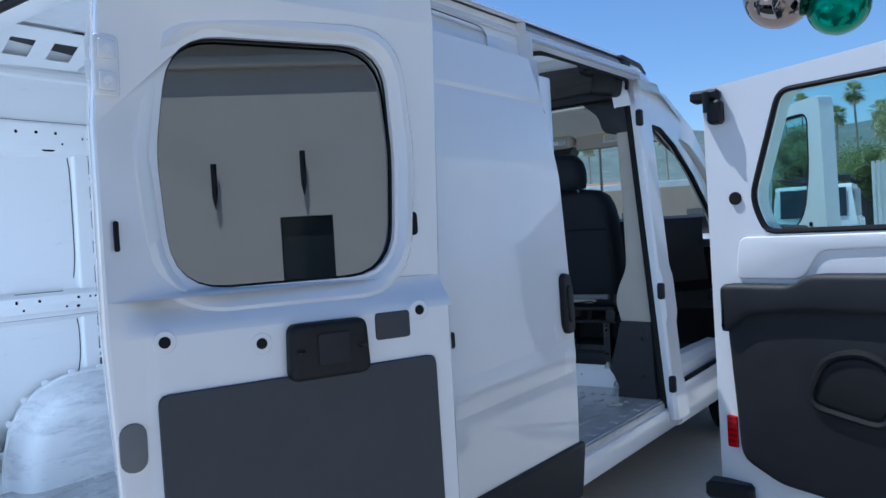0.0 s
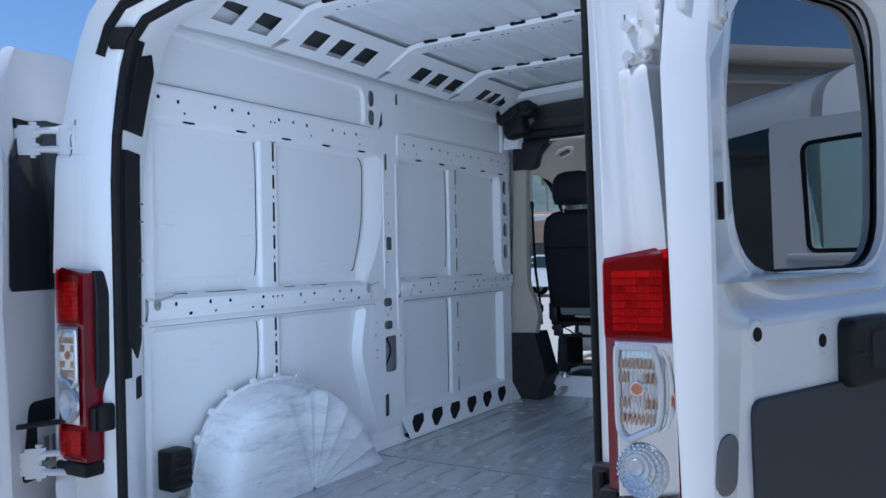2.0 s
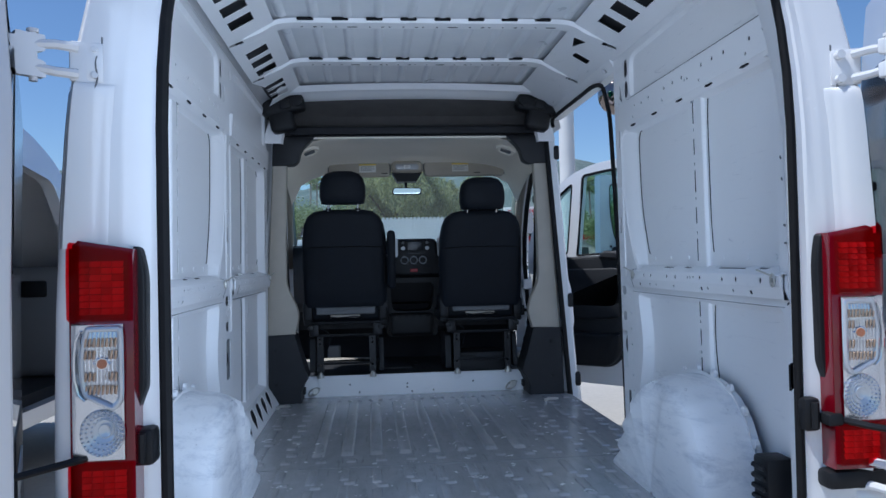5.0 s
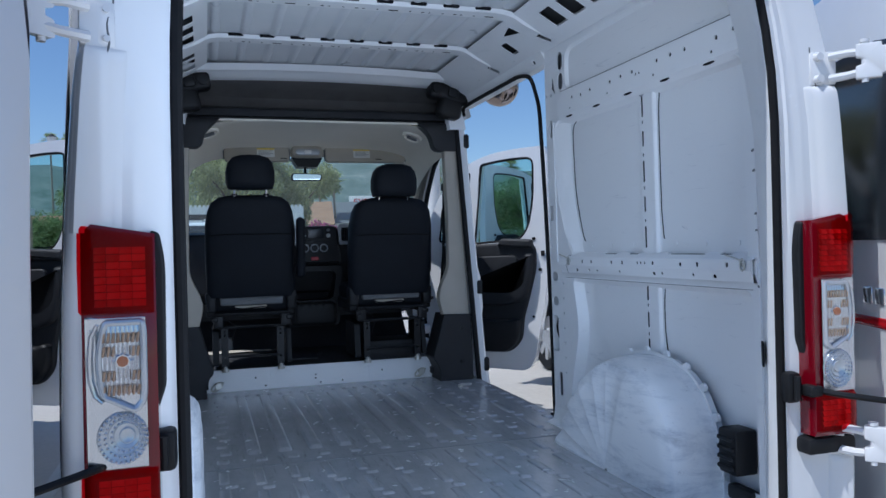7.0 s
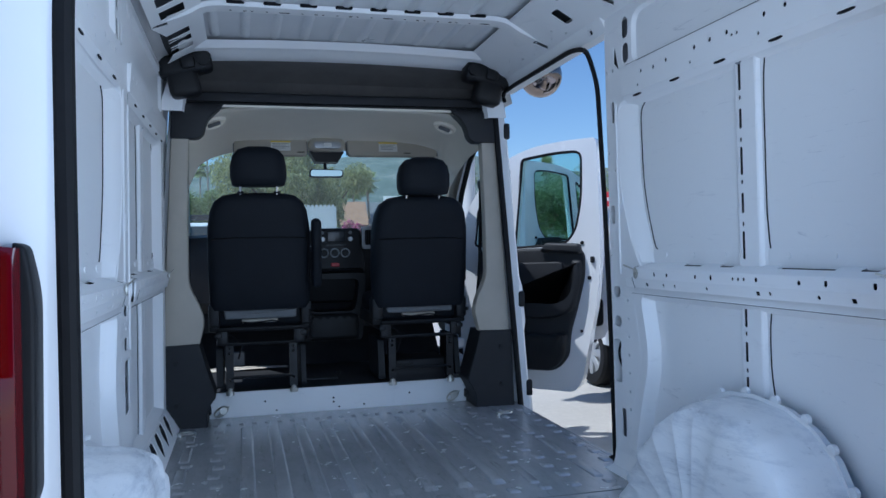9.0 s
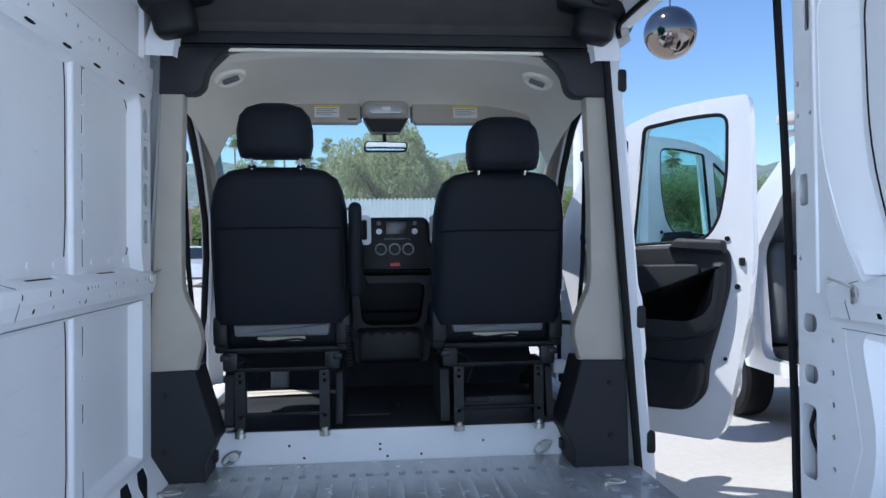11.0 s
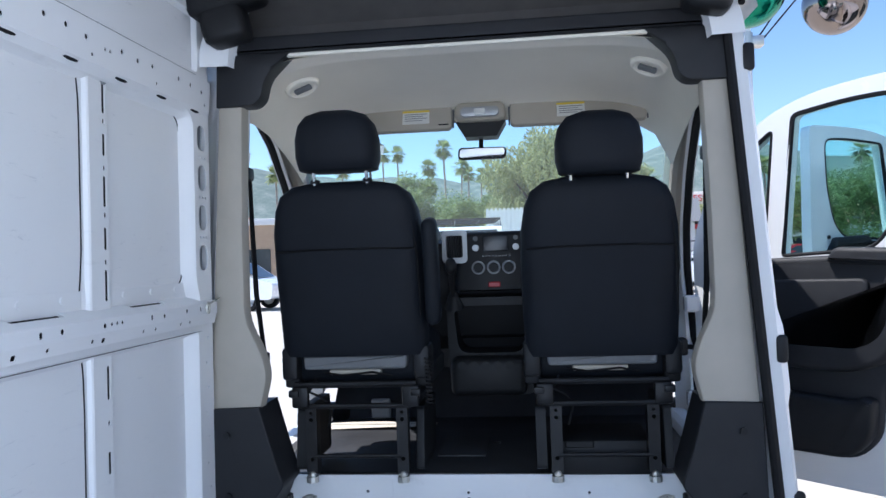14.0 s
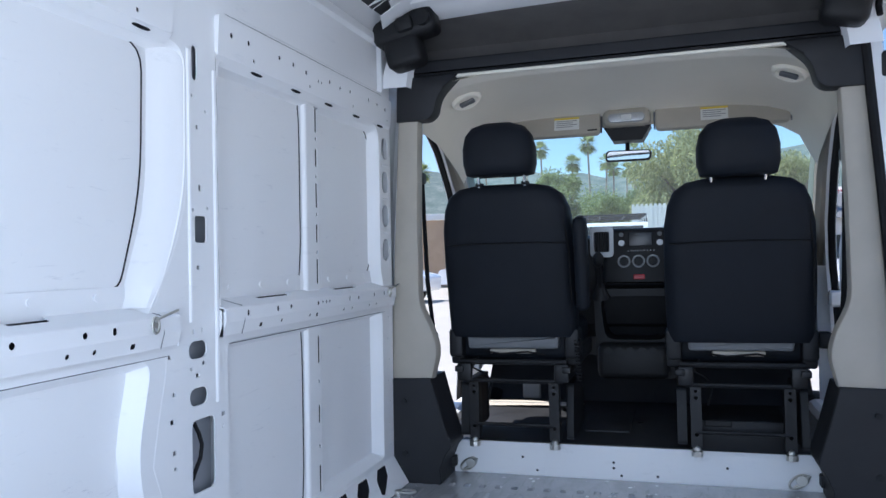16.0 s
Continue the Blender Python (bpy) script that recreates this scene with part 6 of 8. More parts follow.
def tail_lamp(s):
    d = new("tail_lamp")
    d.parent = van
    d["label"] = "tall red and clear tail lamp cluster"

    X0, X1, Y0, Y1 = (0.831, 0.9700, 0.032, 0.001) if s > 0 else (0.826, 0.964, 0.002, -0.005)

    def curve(u, v, w):
        # u from the inner edge (0) to the outer edge (1), wraps round the corner
        v += float(np.interp(v, (0.86, 1.03, 1.275, 1.44), (0.004, 0.010, 0.012, 0.006))) if s > 0 else 0.0
        if u <= 1:
            x = X0 + (X1 - X0) * u
            y = Y0 + Y1 * u + 0.008 * (max(0, u - 0.6) / 0.4) ** 2
        else:
            x = X1 + 0.022 * (1 - math.exp(-(u - 1) * 7)) - w * min(1, (u - 1) * 5)
            y = 0.020 + 0.021 * s + 0.17 * (u - 1) - w * min(1, (u - 1) * 5)
        return Vector((s * x + 0.032, y + w, v))


    def top(u):
        return 1.437 + 0.024 * min(u, 1) - 0.20 * max(0, u - 1.08)
    bm = B()
    loft(bm, [[curve(u, 0.855, 0.004), curve(u, 0.868, 0.0), curve(u, top(u) - 0.012, 0.0), curve(u, top(u), 0.006), curve(u, top(u), 0.06), curve(u, 0.855, 0.06)] for u in [1.4 * i / 14 for i in range(15)]], cap=(True, True))
    part("lamp_body", bm, DARKRED, d, "deep red lamp rim")

    # stepped reflectors behind the red covers, four columns of different tilt
    def prisms(u0, u1, z0, z1, nz, back):
        bm = B()
        cols = ((0.00, 0.26, 0.30), (0.27, 0.50, -0.55), (0.51, 0.76, 0.10), (0.77, 1.0, 0.75))
        for a, b, tilt in cols:
            for j in range(nz):
                za, zb = z0 + (z1 - z0) * j / nz, z0 + (z1 - z0) * (j + 0.93) / nz
                rows = []
                for i in range(5):
                    q = i / 4
                    u = u0 + (u1 - u0) * (a + (b - a) * q)
                    dish = 0.0035 * math.sin(math.pi * q)
                    rows.append([curve(u, za, back), curve(u, za + 0.0012, back - 0.007 + dish + 0.003 * tilt * (q - 0.5)), curve(u, (za + zb) / 2, back - 0.005 + dish + 0.003 * tilt * (q - 0.5)), curve(u, zb, back - 0.001)])
                loft(bm, rows, closed=False)
        return bm
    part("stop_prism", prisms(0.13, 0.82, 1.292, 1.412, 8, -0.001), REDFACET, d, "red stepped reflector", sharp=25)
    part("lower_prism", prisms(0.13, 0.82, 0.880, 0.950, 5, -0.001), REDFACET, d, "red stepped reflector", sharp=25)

    def cover(z0, z1):
        bm = B()
        rows = []
        for i in range(15):
            u = 0.02 + 1.34 * i / 14
            hi = z1 if z1 < 1.3 else top(u) - 0.006
            q = max(0.30, 1 - 2.2 * max(0.0, u - 0.82))
            rows.append([curve(u, z0, -0.004 * q), curve(u, z0 + 0.006, -0.012 * q), curve(u, (z0 + hi) / 2, -0.0145 * q), curve(u, hi - 0.006, -0.012 * q), curve(u, hi, -0.004 * q)])
        loft(bm, rows, closed=False)
        return bm
    cv = part("stop_cover", cover(1.278, 1.44), REDCOVER, d, "glossy red lamp cover")
    cv.visible_shadow = False
    cv = part("lower_cover", cover(0.866, 0.966), REDCOVER, d, "glossy red lamp cover")
    cv.visible_shadow = False
    # clear section: silver tray, ribbed chamber with bulb, round reversing lamp
    bm = B()
    loft(bm, [[curve(u, z, w) for z, w in ((0.970, -0.004), (0.972, -0.006), (1.270, -0.006), (1.273, -0.004))] for u in (0.15, 0.4, 0.7, 0.96)], closed=False)
    part("clear_backing", bm, REFLECTOR, d)
    tray = rounded([(0.18, 1.108), (0.30, 1.086), (0.74, 1.118), (0.80, 1.19), (0.70, 1.262), (0.18, 1.262)], [0.03, 0.05, 0.05, 0.06, 0.04, 0.03], 4)
    bm = B()
    tube(bm, [curve(u, v, -0.011) for u, v in tray], 0.0068, 8, closed=True)
    part("lamp_bezel", bm, FROST, d, "silver chamber rim")
    # second rim of the chamber towards the corner
    bm = B()
    tube(bm, [curve(u, v, -0.009) for u, v in ((0.80, 1.258), (0.88, 1.235), (0.91, 1.19), (0.90, 1.15), (0.84, 1.118), (0.74, 1.104))], [0.003, 0.005, 0.006, 0.006, 0.005, 0.003], 8)
    part("lamp_bezel", bm, REFLECTOR, d)
    # fluted reflector bowl behind the bulb
    bm = B()
    rows = []
    for i in range(37):
        u = 0.22 + 0.54 * i / 36
        rows.append([curve(u, 1.108 + 0.150 * j / 10, -0.0065 - 0.006 * abs(math.sin(math.pi * 9 * i / 36)) * math.sin(math.pi * j / 10) ** 0.5) for j in range(11)])
    loft(bm, rows, closed=False)
    part("reflector_bowl", bm, REFLECTOR, d, "fluted silver reflector", sharp=60)
    for r, z in enumerate((1.128, 1.157, 1.205, 1.232)):
        bm = B()
        for c in range(8):
            u = 0.25 + 0.066 * c
            if r in (1, 2) and 2 <= c <= 4:
                continue
            p = curve(u, z, -0.0145)
            box(bm, (-0.0026, -0.002, -0.0105), (0.0026, 0.002, 0.0105), 0.002, 1, Matrix.Translation(p) @ Matrix.Rotation(radians(8), 4, "Y"))
        part("amber_rib", bm, AMBERBAR, d)
    # clear side chamber of the tray
    bm = B()
    loft(bm, [[curve(u, z, w) for u, w in ((0.80, -0.014), (0.83, -0.004), (0.90, -0.006))] for z in (1.14, 1.18, 1.22, 1.25)], closed=False)
    part("side_chamber", bm, FROST, d)
    bm = B()
    p = curve(0.46, 1.185, -0.008)
    cyl(bm, p, p + Vector((0, -0.006, 0)), 0.017, 8, 0.014)
    bulb = part("bulb_holder", bm, CHROME, d)
    bm = B()
    cyl(bm, p + Vector((0, -0.006, 0)), p + Vector((0, -0.008, 0)), 0.011, 8)
    part("amber_bulb", bm, AMBER, bulb)
    bm = B()
    c0 = Vector((0.49, 1.032))
    disc = lambda R, ox, w, n=28: [curve(c0.x + ox + R / 0.15 * math.cos(a), c0.y - 0.10 * ox + R * math.sin(a), w) for a in [math.tau * i / n for i in range(n)]]
    loft(bm, [disc(0.053, 0, -0.007), disc(0.050, 0, -0.0145), disc(0.044, -0.02, -0.012), disc(0.043, -0.02, -0.016), disc(0.036, -0.04, -0.013), disc(0.034, -0.04, -0.017), disc(0.027, -0.06, -0.014), disc(0.025, -0.06, -0.018), disc(0.017, -0.07, -0.015), disc(0.014, -0.07, -0.019), disc(0.006, -0.08, -0.016)], cap=(False, True))
    rv = part("reverse_lamp", bm, FROST, d, "round clear reversing lamp")
    for R, ox, n in ((0.0475, -0.01, 30), (0.039, -0.03, 24), (0.030, -0.05, 18)):
        bm = B()
        for i in range(n):
            a = math.tau * i / n
            ball(bm, curve(c0.x + ox + R / 0.15 * math.cos(a), c0.y - 0.10 * ox + R * math.sin(a), -0.0135), 0.0036, 6, 4)
        part("prism_ring", bm, REFLECTOR, rv)
    bm = B()
    loft(bm, [[curve(u, 0.970, -0.008), curve(u, 0.976, -0.0185), curve(u, 1.12, -0.021), curve(u, 1.266, -0.0185), curve(u, 1.274, -0.008)] for u in (0.15, 0.3, 0.5, 0.7, 0.85, 0.97)], closed=False)
    cl = part("clear_lens", bm, LENSCLEAR, d, "clear lamp cover")
    cl.visible_shadow = False
    # black gasket beside the lamp and black block below it
    bm = B()
    G = lambda k: 0.032 + s * (X0 + k)
    o = rounded([(G(-0.013), 1.12), (G(0.01), 1.05), (G(0.01), 1.445), (G(-0.006), 1.44), (G(-0.016), 1.38)], [0.01, 0.005, 0.005, 0.02, 0.03])
    soft_slab(bm, o, flat(y=Y0 + 0.034), 0.05, 0.006)
    part("lamp_gasket", bm, BLACK, d, "black lamp surround")
    bm = B()
    box(bm, (MID + s * 0.825, 0.020 + 0.02 * s, 0.805), (MID + s * 0.985, 0.10, 0.853), 0.014, 2)
    part("lamp_foot", bm, BLACK, d, "black plastic lamp foot")


for s in (-1, 1):
    tail_lamp(s)

# ---- sliding door, slid back along the right side ----
sd = new("sliding_door")
sd.parent = van
sd["label"] = "white sliding door slid fully back"
bm = B()


def sl(u, v, w):
    return Vector((side_x(v) + 0.085 - w, u, v))


rows = []
zs = [0.44, 0.55, 0.66, 0.8, 1.0, 1.1, 1.13, 1.3, 1.47, 1.50, 1.7, 1.95, 1.985, 2.0, 2.1, 2.16]
for z in zs:
    bulge = 0.004 if (1.13 <= z <= 1.47) else 0.0
    ridge = -0.005 if z in (1.13, 1.50, 1.985) else 0.0
    y1 = 1.80 if z < 1.8 else 1.80 - 0.13 * (z - 1.8) / 0.36
    rows.append([sl(0.60, z, 0.05), sl(0.60, z, 0.01), sl(0.62, z, 0.0 - ridge), sl(1.0, z, -bulge - ridge), sl(1.4, z, -bulge - ridge), sl(1.72, z, -ridge), sl(y1 - 0.02, z, 0.0), sl(y1, z, 0.012), sl(y1, z, 0.05)])
loft(bm, rows, closed=False)
part("door_skin", bm, PAINT, sd, "gloss white door skin with pressed lines", sharp=20)
bm = B()
soft_slab(bm, rounded([(0.60, 0.42), (1.80, 0.42), (1.81, 0.645), (0.60, 0.645)], 0.02), lambda u, v, w: Vector((side_x(v) + 0.102 - w, u, v)), 0.03, 0.012)
part("door_moulding", bm, CHARCOAL, sd, "charcoal plastic moulding")
bm = B()
soft_slab(bm, rrect(1.69, 1.085, 1.76, 1.32, 0.03, 5), lambda u, v, w: Vector((side_x(v) + 0.108 - w, u, v)), 0.03, 0.012)
h = part("door_handle", bm, BLACK, sd, "black pull handle in a recess")
bm = B()
soft_slab(bm, rrect(1.707, 1.13, 1.743, 1.275, 0.015, 4), lambda u, v, w: Vector((side_x(v) + 0.118 - w, u, v)), 0.02, 0.008)
part("grip", bm, CHARCOAL, sd)
bm = B()
box(bm, (0.97, 0.1, 1.55), (1.04, 1.0, 1.575), 0.006)
part("door_track", bm, CHARCOAL, van, "black sliding door track")
bm = B()
loft(bm, [[Vector((side_x(z) + o, y, z)) for z, o in ((2.282, 0.01), (2.286, 0.028), (2.305, 0.028), (2.31, 0.01))] for y in (1.0, 1.6, 2.2, 2.7, 3.0)], closed=False)
loft(bm, [[Vector((side_x(z) + o, y, z)) for z, o in ((2.318, 0.0), (2.326, 0.014), (2.338, 0.01), (2.345, 0.0))] for y in (0.3, 1.0, 1.6, 2.2, 2.7, 3.1)], closed=False)
part("upper_track", bm, PAINT, van, "white upper door track")
for z0, y0, y1 in ((0.98, 0.66, 1.77),):
    bm = B()
    loft(bm, [[Vector((side_x(z0 + dz) + 0.088 + o, y, z0 + dz + 0.02 * (y - 1.2))) for dz, o in ((0.07, -0.004), (0.03, 0.003), (0.0, 0.004), (-0.06, -0.004))] for y in (y0, y0 + 0.02, (y0 + y1) / 2, y1 - 0.02, y1)], closed=False)
    part("body_crease", bm, PAINT, sd)
# inner face of the slid-back door, seen edge on
bm = B()
box(bm, (1.035, 1.70, 0.5), (1.06, 1.795, 2.1), 0.01)
part("door_inner_edge", bm, PAINT, sd)

# ---- cab front doors, open ----


def front_door(s, ang, parent=van, H=None):
    """Hinged at the front edge; ang is how far it is swung out."""
    d = new("cab_door")
    d.parent = parent
    d.matrix_parent_inverse = parent.matrix_world.inverted()
    d["label"] = "white cab door standing open, black inner panel with armrest and pocket"
    a = radians(ang)
    H = H or Vector((s * 0.985, 4.24, 0))
    U = Vector((s * math.sin(a), -math.cos(a), 0))      # from the hinge to the free edge
    NN = Vector((-s * math.cos(a), -math.sin(a), 0))     # towards the inside

    def put(u, v, w):
        return H + U * u + NN * w + Vector((0, 0, v))
    out = [(0.0, 0.55), (0.06, 0.47), (0.83, 0.455), (0.885, 0.53), (0.935, 0.78), (0.99, 1.05), (1.02, 1.35), (1.02, 1.50), (1.008, 2.08), (0.995, 2.125), (0.80, 2.12), (0.57, 2.095), (0.385, 2.03), (0.25, 1.93), (0.12, 1.77), (0.03, 1.58), (0.0, 1.45)]
    outr = rounded(out, [0.02, 0.04, 0.05, 0.05, 0.08, 0.08, 0.05, 0.05, 0.02, 0.015, 0.10, 0.10, 0.08, 0.08, 0.08, 0.05, 0.04], 4)
    win = rounded([(0.42, 1.41), (0.79, 1.43), (0.86, 1.53), (0.90, 1.74), (0.905, 2.045), (0.72, 2.045), (0.485, 2.015)], [0.02, 0.08, 0.06, 0.08, 0.06, 0.1, 0.03], 4)
    qwin = rounded([(0.12, 1.43), (0.345, 1.425), (0.40, 1.965), (0.28, 1.875), (0.15, 1.68)], 0.03, 3)
    bm = B()
    sheet(bm, outr, [win, qwin], put, 0.03, -0.05, rim=True)
    part("inner_frame", bm, PAINT, d, "white door inner frame")
    bm = B()
    sheet(bm, outr, [win, qwin], put, -0.055, -0.05, rim=True)
    part("outer_skin", bm, PAINT, d, "white outer door skin")
    for wpoly in (win, qwin):
        bm = B()
        tube(bm, [put(u, v, 0.02) for u, v in wpoly], 0.012, 6, closed=True)
        part("window_seal", bm, RUBBER, d)
    bm = B()
    sheet(bm, win, [], put, -0.005, -0.01, back=True)
    sheet(bm, qwin, [], put, -0.005, -0.01, back=True)
    gl = part("window_pane", bm, CLEAR, d, "clear door window", smooth=False)
    gl.visible_shadow = False
    # black inner panel
    bm = B()
    card = rounded([(0.20, 0.59), (0.71, 0.59), (0.80, 0.69), (0.815, 0.85), (0.86, 1.0), (0.918, 1.22), (0.918, 1.37), (0.87, 1.425), (0.60, 1.41), (0.16, 1.40), (0.16, 1.0)], [0.06, 0.08, 0.05, 0.05, 0.06, 0.06, 0.05, 0.04, 0.1, 0.02, 0.05], 4)
    soft_slab(bm, card, lambda u, v, w: put(u, v, 0.065 - w), 0.035, 0.02)
    part("inner_panel", bm, CHARCOAL, d, "black moulded inner panel")
    bm = B()
    soft_slab(bm, rounded([(0.62, 1.385), (0.905, 1.365), (0.90, 1.435), (0.66, 1.447)], 0.025), lambda u, v, w: put(u, v, 0.10 - w), 0.05, 0.02)
    part("window_ledge", bm, CHARCOAL, d, "charcoal padded window ledge")
    bm = B()
    soft_slab(bm, rounded([(0.18, 0.95), (0.70, 0.94), (0.85, 0.99), (0.90, 1.20), (0.905, 1.33), (0.84, 1.33), (0.81, 1.12), (0.74, 1.07), (0.18, 1.08)], [0.03, 0.06, 0.06, 0.06, 0.02, 0.02, 0.06, 0.05, 0.03]), lambda u, v, w: put(u, v, 0.105 - w), 0.06, 0.03)
    part("armrest", bm, CHARCOAL, d, "charcoal armrest")
    bm = B()
    soft_slab(bm, rounded([(0.24, 1.10), (0.72, 1.10), (0.775, 1.16), (0.785, 1.32), (0.24, 1.31)], 0.04), lambda u, v, w: put(u, v, 0.092 - w), 0.03, 0.012)
    part("panel_pad", bm, CHARCOAL, d)
    bm = B()
    soft_slab(bm, rounded([(0.14, 0.60), (0.70, 0.60), (0.785, 0.69), (0.80, 0.845), (0.755, 0.855), (0.72, 0.835), (0.14, 0.86)], [0.05, 0.08, 0.05, 0.02, 0.02, 0.03, 0.05]), lambda u, v, w: put(u, v, 0.12 - w), 0.07, 0.025)
    part("door_pocket", bm, BLACK, d, "black door pocket")
    for u, v, r in ((0.90, 1.44, 0.013), (0.945, 1.21, 0.014), (0.885, 0.86, 0.010)):
        part("plug", cyl(B(), put(u, v, 0.03), put(u, v, 0.036), r, 8), RUBBER, d)
    bm = B()
    box(bm, (-0.01, -0.02, -0.02), (0.01, 0.02, 0.02), 0.005, 1, Matrix.Translation(put(0.965, 1.33, 0.03)))
    part("door_latch", bm, BLACK, d)
    # mirror on the outside
    bm = B()
    c = put(0.10, 1.52, -0.18)
    box(bm, (-0.06, -0.10, -0.20), (0.06, 0.10, 0.20), 0.05, 3, Matrix.Translation(c) @ Matrix.Rotation(math.atan2(U.y, U.x), 4, "Z"))
    cyl(bm, put(0.08, 1.40, -0.05), put(0.09, 1.42, -0.18), 0.035, 10)
    part("door_mirror", bm, BLACK, d, "black door mirror")
    # hinges
    for v in (0.75, 1.2):
        bm = B()
        box(bm, (-0.05, -0.03, -0.04), (0.05, 0.03, 0.04), 0.01, 1, Matrix.Translation(H + Vector((-s * 0.02, -0.01, v))))
        part("hinge", bm, PAINT, d)


front_door(1, 48)

# ---- cab seats ----


def cab_seat(cx, top, rest, arm):
    t = thing("cab_seat", "black vinyl cab seat on an open black steel pedestal", "seat", (cx, 3.2, 0.672), 0, "cab seats")

    def L(pts):
        return pts
    # backrest: loft of rounded sections from bottom to top (local, z from the cab floor)
    bm = B()
    secs = []
    for z, hw, yb, yf in ((0.46, 0.255, -0.045, 0.10), (0.49, 0.262, -0.06, 0.11), (0.60, 0.266, -0.075, 0.11), (0.75, 0.268, -0.105, 0.09), (0.90, 0.264, -0.135, 0.06), (0.98, 0.25, -0.15, 0.04), (1.03, 0.228, -0.155, 0.02), (1.06, 0.185, -0.15, 0.0), (1.072, 0.12, -0.14, -0.02)):
        z += top
        n = 20
        loop = []
        for i in range(n):
            a = math.tau * i / n
            ca, sa = math.cos(a), math.sin(a)
            x = hw * math.copysign(abs(ca) ** 0.35, ca)
            y = (yb + yf) / 2 + (yf - yb) / 2 * math.copysign(abs(sa) ** 0.45, sa)
            loop.append(Vector((x, y, z)))
        secs.append(loop)
    loft(bm, secs, cap=(True, True))
    back = part("backrest", bm, SEAT, t, "black vinyl seat back", sharp=60)
    bm = B()
    tube(bm, [(-0.245, -0.118, 0.835 + top), (-0.12, -0.126, 0.84 + top), (0.12, -0.126, 0.84 + top), (0.245, -0.118, 0.835 + top)], 0.0035, 4)
    tube(bm, [(0.235, -0.12, 0.93 + top), (0.25, -0.10, 0.80 + top), (0.252, -0.075, 0.60 + top)], 0.004, 4)
    part("seam", bm, RUBBER, back)
    bm = B()
    secs = []
    for z, hw, yb, yf in ((1.095, 0.11, -0.22, -0.10), (1.10, 0.132, -0.235, -0.085), (1.14, 0.142, -0.245, -0.08), (1.20, 0.142, -0.25, -0.085), (1.25, 0.130, -0.25, -0.095), (1.28, 0.105, -0.24, -0.11), (1.295, 0.06, -0.22, -0.13)):
        z += rest
        loop = []
        for i in range(20):
            a = math.tau * i / 20
            ca, sa = math.cos(a), math.sin(a)
            loop.append(Vector((hw * math.copysign(abs(ca) ** 0.5, ca), (yb + yf) / 2 + (yf - yb) / 2 * math.copysign(abs(sa) ** 0.6, sa), z)))
        secs.append(loop)
    loft(bm, secs, cap=(True, True))
    part("headrest", bm, SEAT, t, "black rounded headrest", sharp=60)
    for x in (-0.092, 0.092):
        bm = B()
        cyl(bm, (x, -0.155, 1.10 + rest), (x, -0.135, 1.04 + top), 0.006, 8)
        part("headrest_post", bm, CHROME, t, "chrome post")
        bm = B()
        cyl(bm, (x, -0.137, 1.065 + top), (x, -0.134, 1.078 + top), 0.017, 10)
        part("post_sleeve", bm, BLACK, t)
    bm = B()
    box(bm, (-0.25, 0.02, 0.34), (0.25, 0.53, 0.50), 0.05, 4)
    part("seat_cushion", bm, SEAT, t, "black seat cushion")
    bm = B()
    soft_slab(bm, rounded([(-0.185, 0.398), (0.185, 0.398), (0.19, 0.455), (-0.19, 0.455)], 0.012), flat(y=-0.03), 0.05, 0.012)
    part("valance", bm, SEATGREY, t, "grey cloth strip below the seat back")
    for x in (-0.24, 0.24):
        bm = B()
        box(bm, (x - 0.03, -0.03, 0.36), (x + 0.03, 0.10, 0.48), 0.015, 2)
        box(bm, (x - 0.028, 0.0, 0.33), (x + 0.028, 0.45, 0.40), 0.01)
        part("recliner_cover", bm, BLACK, t)
    # pedestal: rails, legs, cross bars
    for i, x in enumerate((-0.165, 0.165)):
        bm = B()
        sheet(bm, [(x - 0.020, 0.03), (x + 0.020, 0.03), (x + 0.020, 0.265), (x - 0.020, 0.265)], [circ(x, 0.08, 0.008, 6), circ(x, 0.22, 0.008, 6), circ(x, 0.245, 0.006, 6)], flat(y=-0.035), 0.0, 0.05, back=True)
        part("pedestal_leg", bm, STEEL, t, "black steel leg")
        bm = B()
        cyl(bm, (x, -0.035, 0.0), (x, -0.035, 0.02), 0.022, 10)
        ball(bm, (x, -0.035, 0.024), 0.014, 8, 6)
        part("foot_bolt", bm, ZINC, t, "zinc foot bolt")
    for z, r, x in ((0.345, 0.012, 0.22), (0.268, 0.010, 0.20), (0.09, 0.008, 0.16)):
        bm = B()
        cyl(bm, (-x, -0.03, z), (x, -0.03, z), r, 8)
        part("cross_bar", bm, STEEL, t, "black steel cross bar")
    for sx in (-1, 1):
        bm = B()
        soft_slab(bm, rounded([(0.0, 0.03), (0.36, 0.03), (0.36, 0.25), (0.04, 0.25)], 0.02), flat(x=sx * 0.205), sx * 0.03, 0.006)
        part("side_cover", bm, BLACK, t)
        bm = B()
        box(bm, (sx * 0.22 - 0.018, -0.06, 0.305), (sx * 0.22 + 0.018, 0.42, 0.33), 0.005)
        box(bm, (sx * 0.20 - 0.03, -0.05, 0.265), (sx * 0.20 + 0.03, -0.02, 0.34), 0.008)
        part("slide_rail", bm, STEEL, t)
    bm = B()
    tube(bm, [(-0.12, 0.0, 0.385), (-0.05, -0.01, 0.375), (0.06, -0.01, 0.385), (0.13, 0.0, 0.37)], 0.004, 5)
    tube(bm, [(-0.15, 0.0, 0.36), (-0.17, -0.03, 0.32), (-0.13, -0.02, 0.30), (-0.10, 0.02, 0.26), (-0.12, 0.04, 0.18)], 0.005, 5)
    part("wiring", bm, RUBBER, t)
    bm = B()
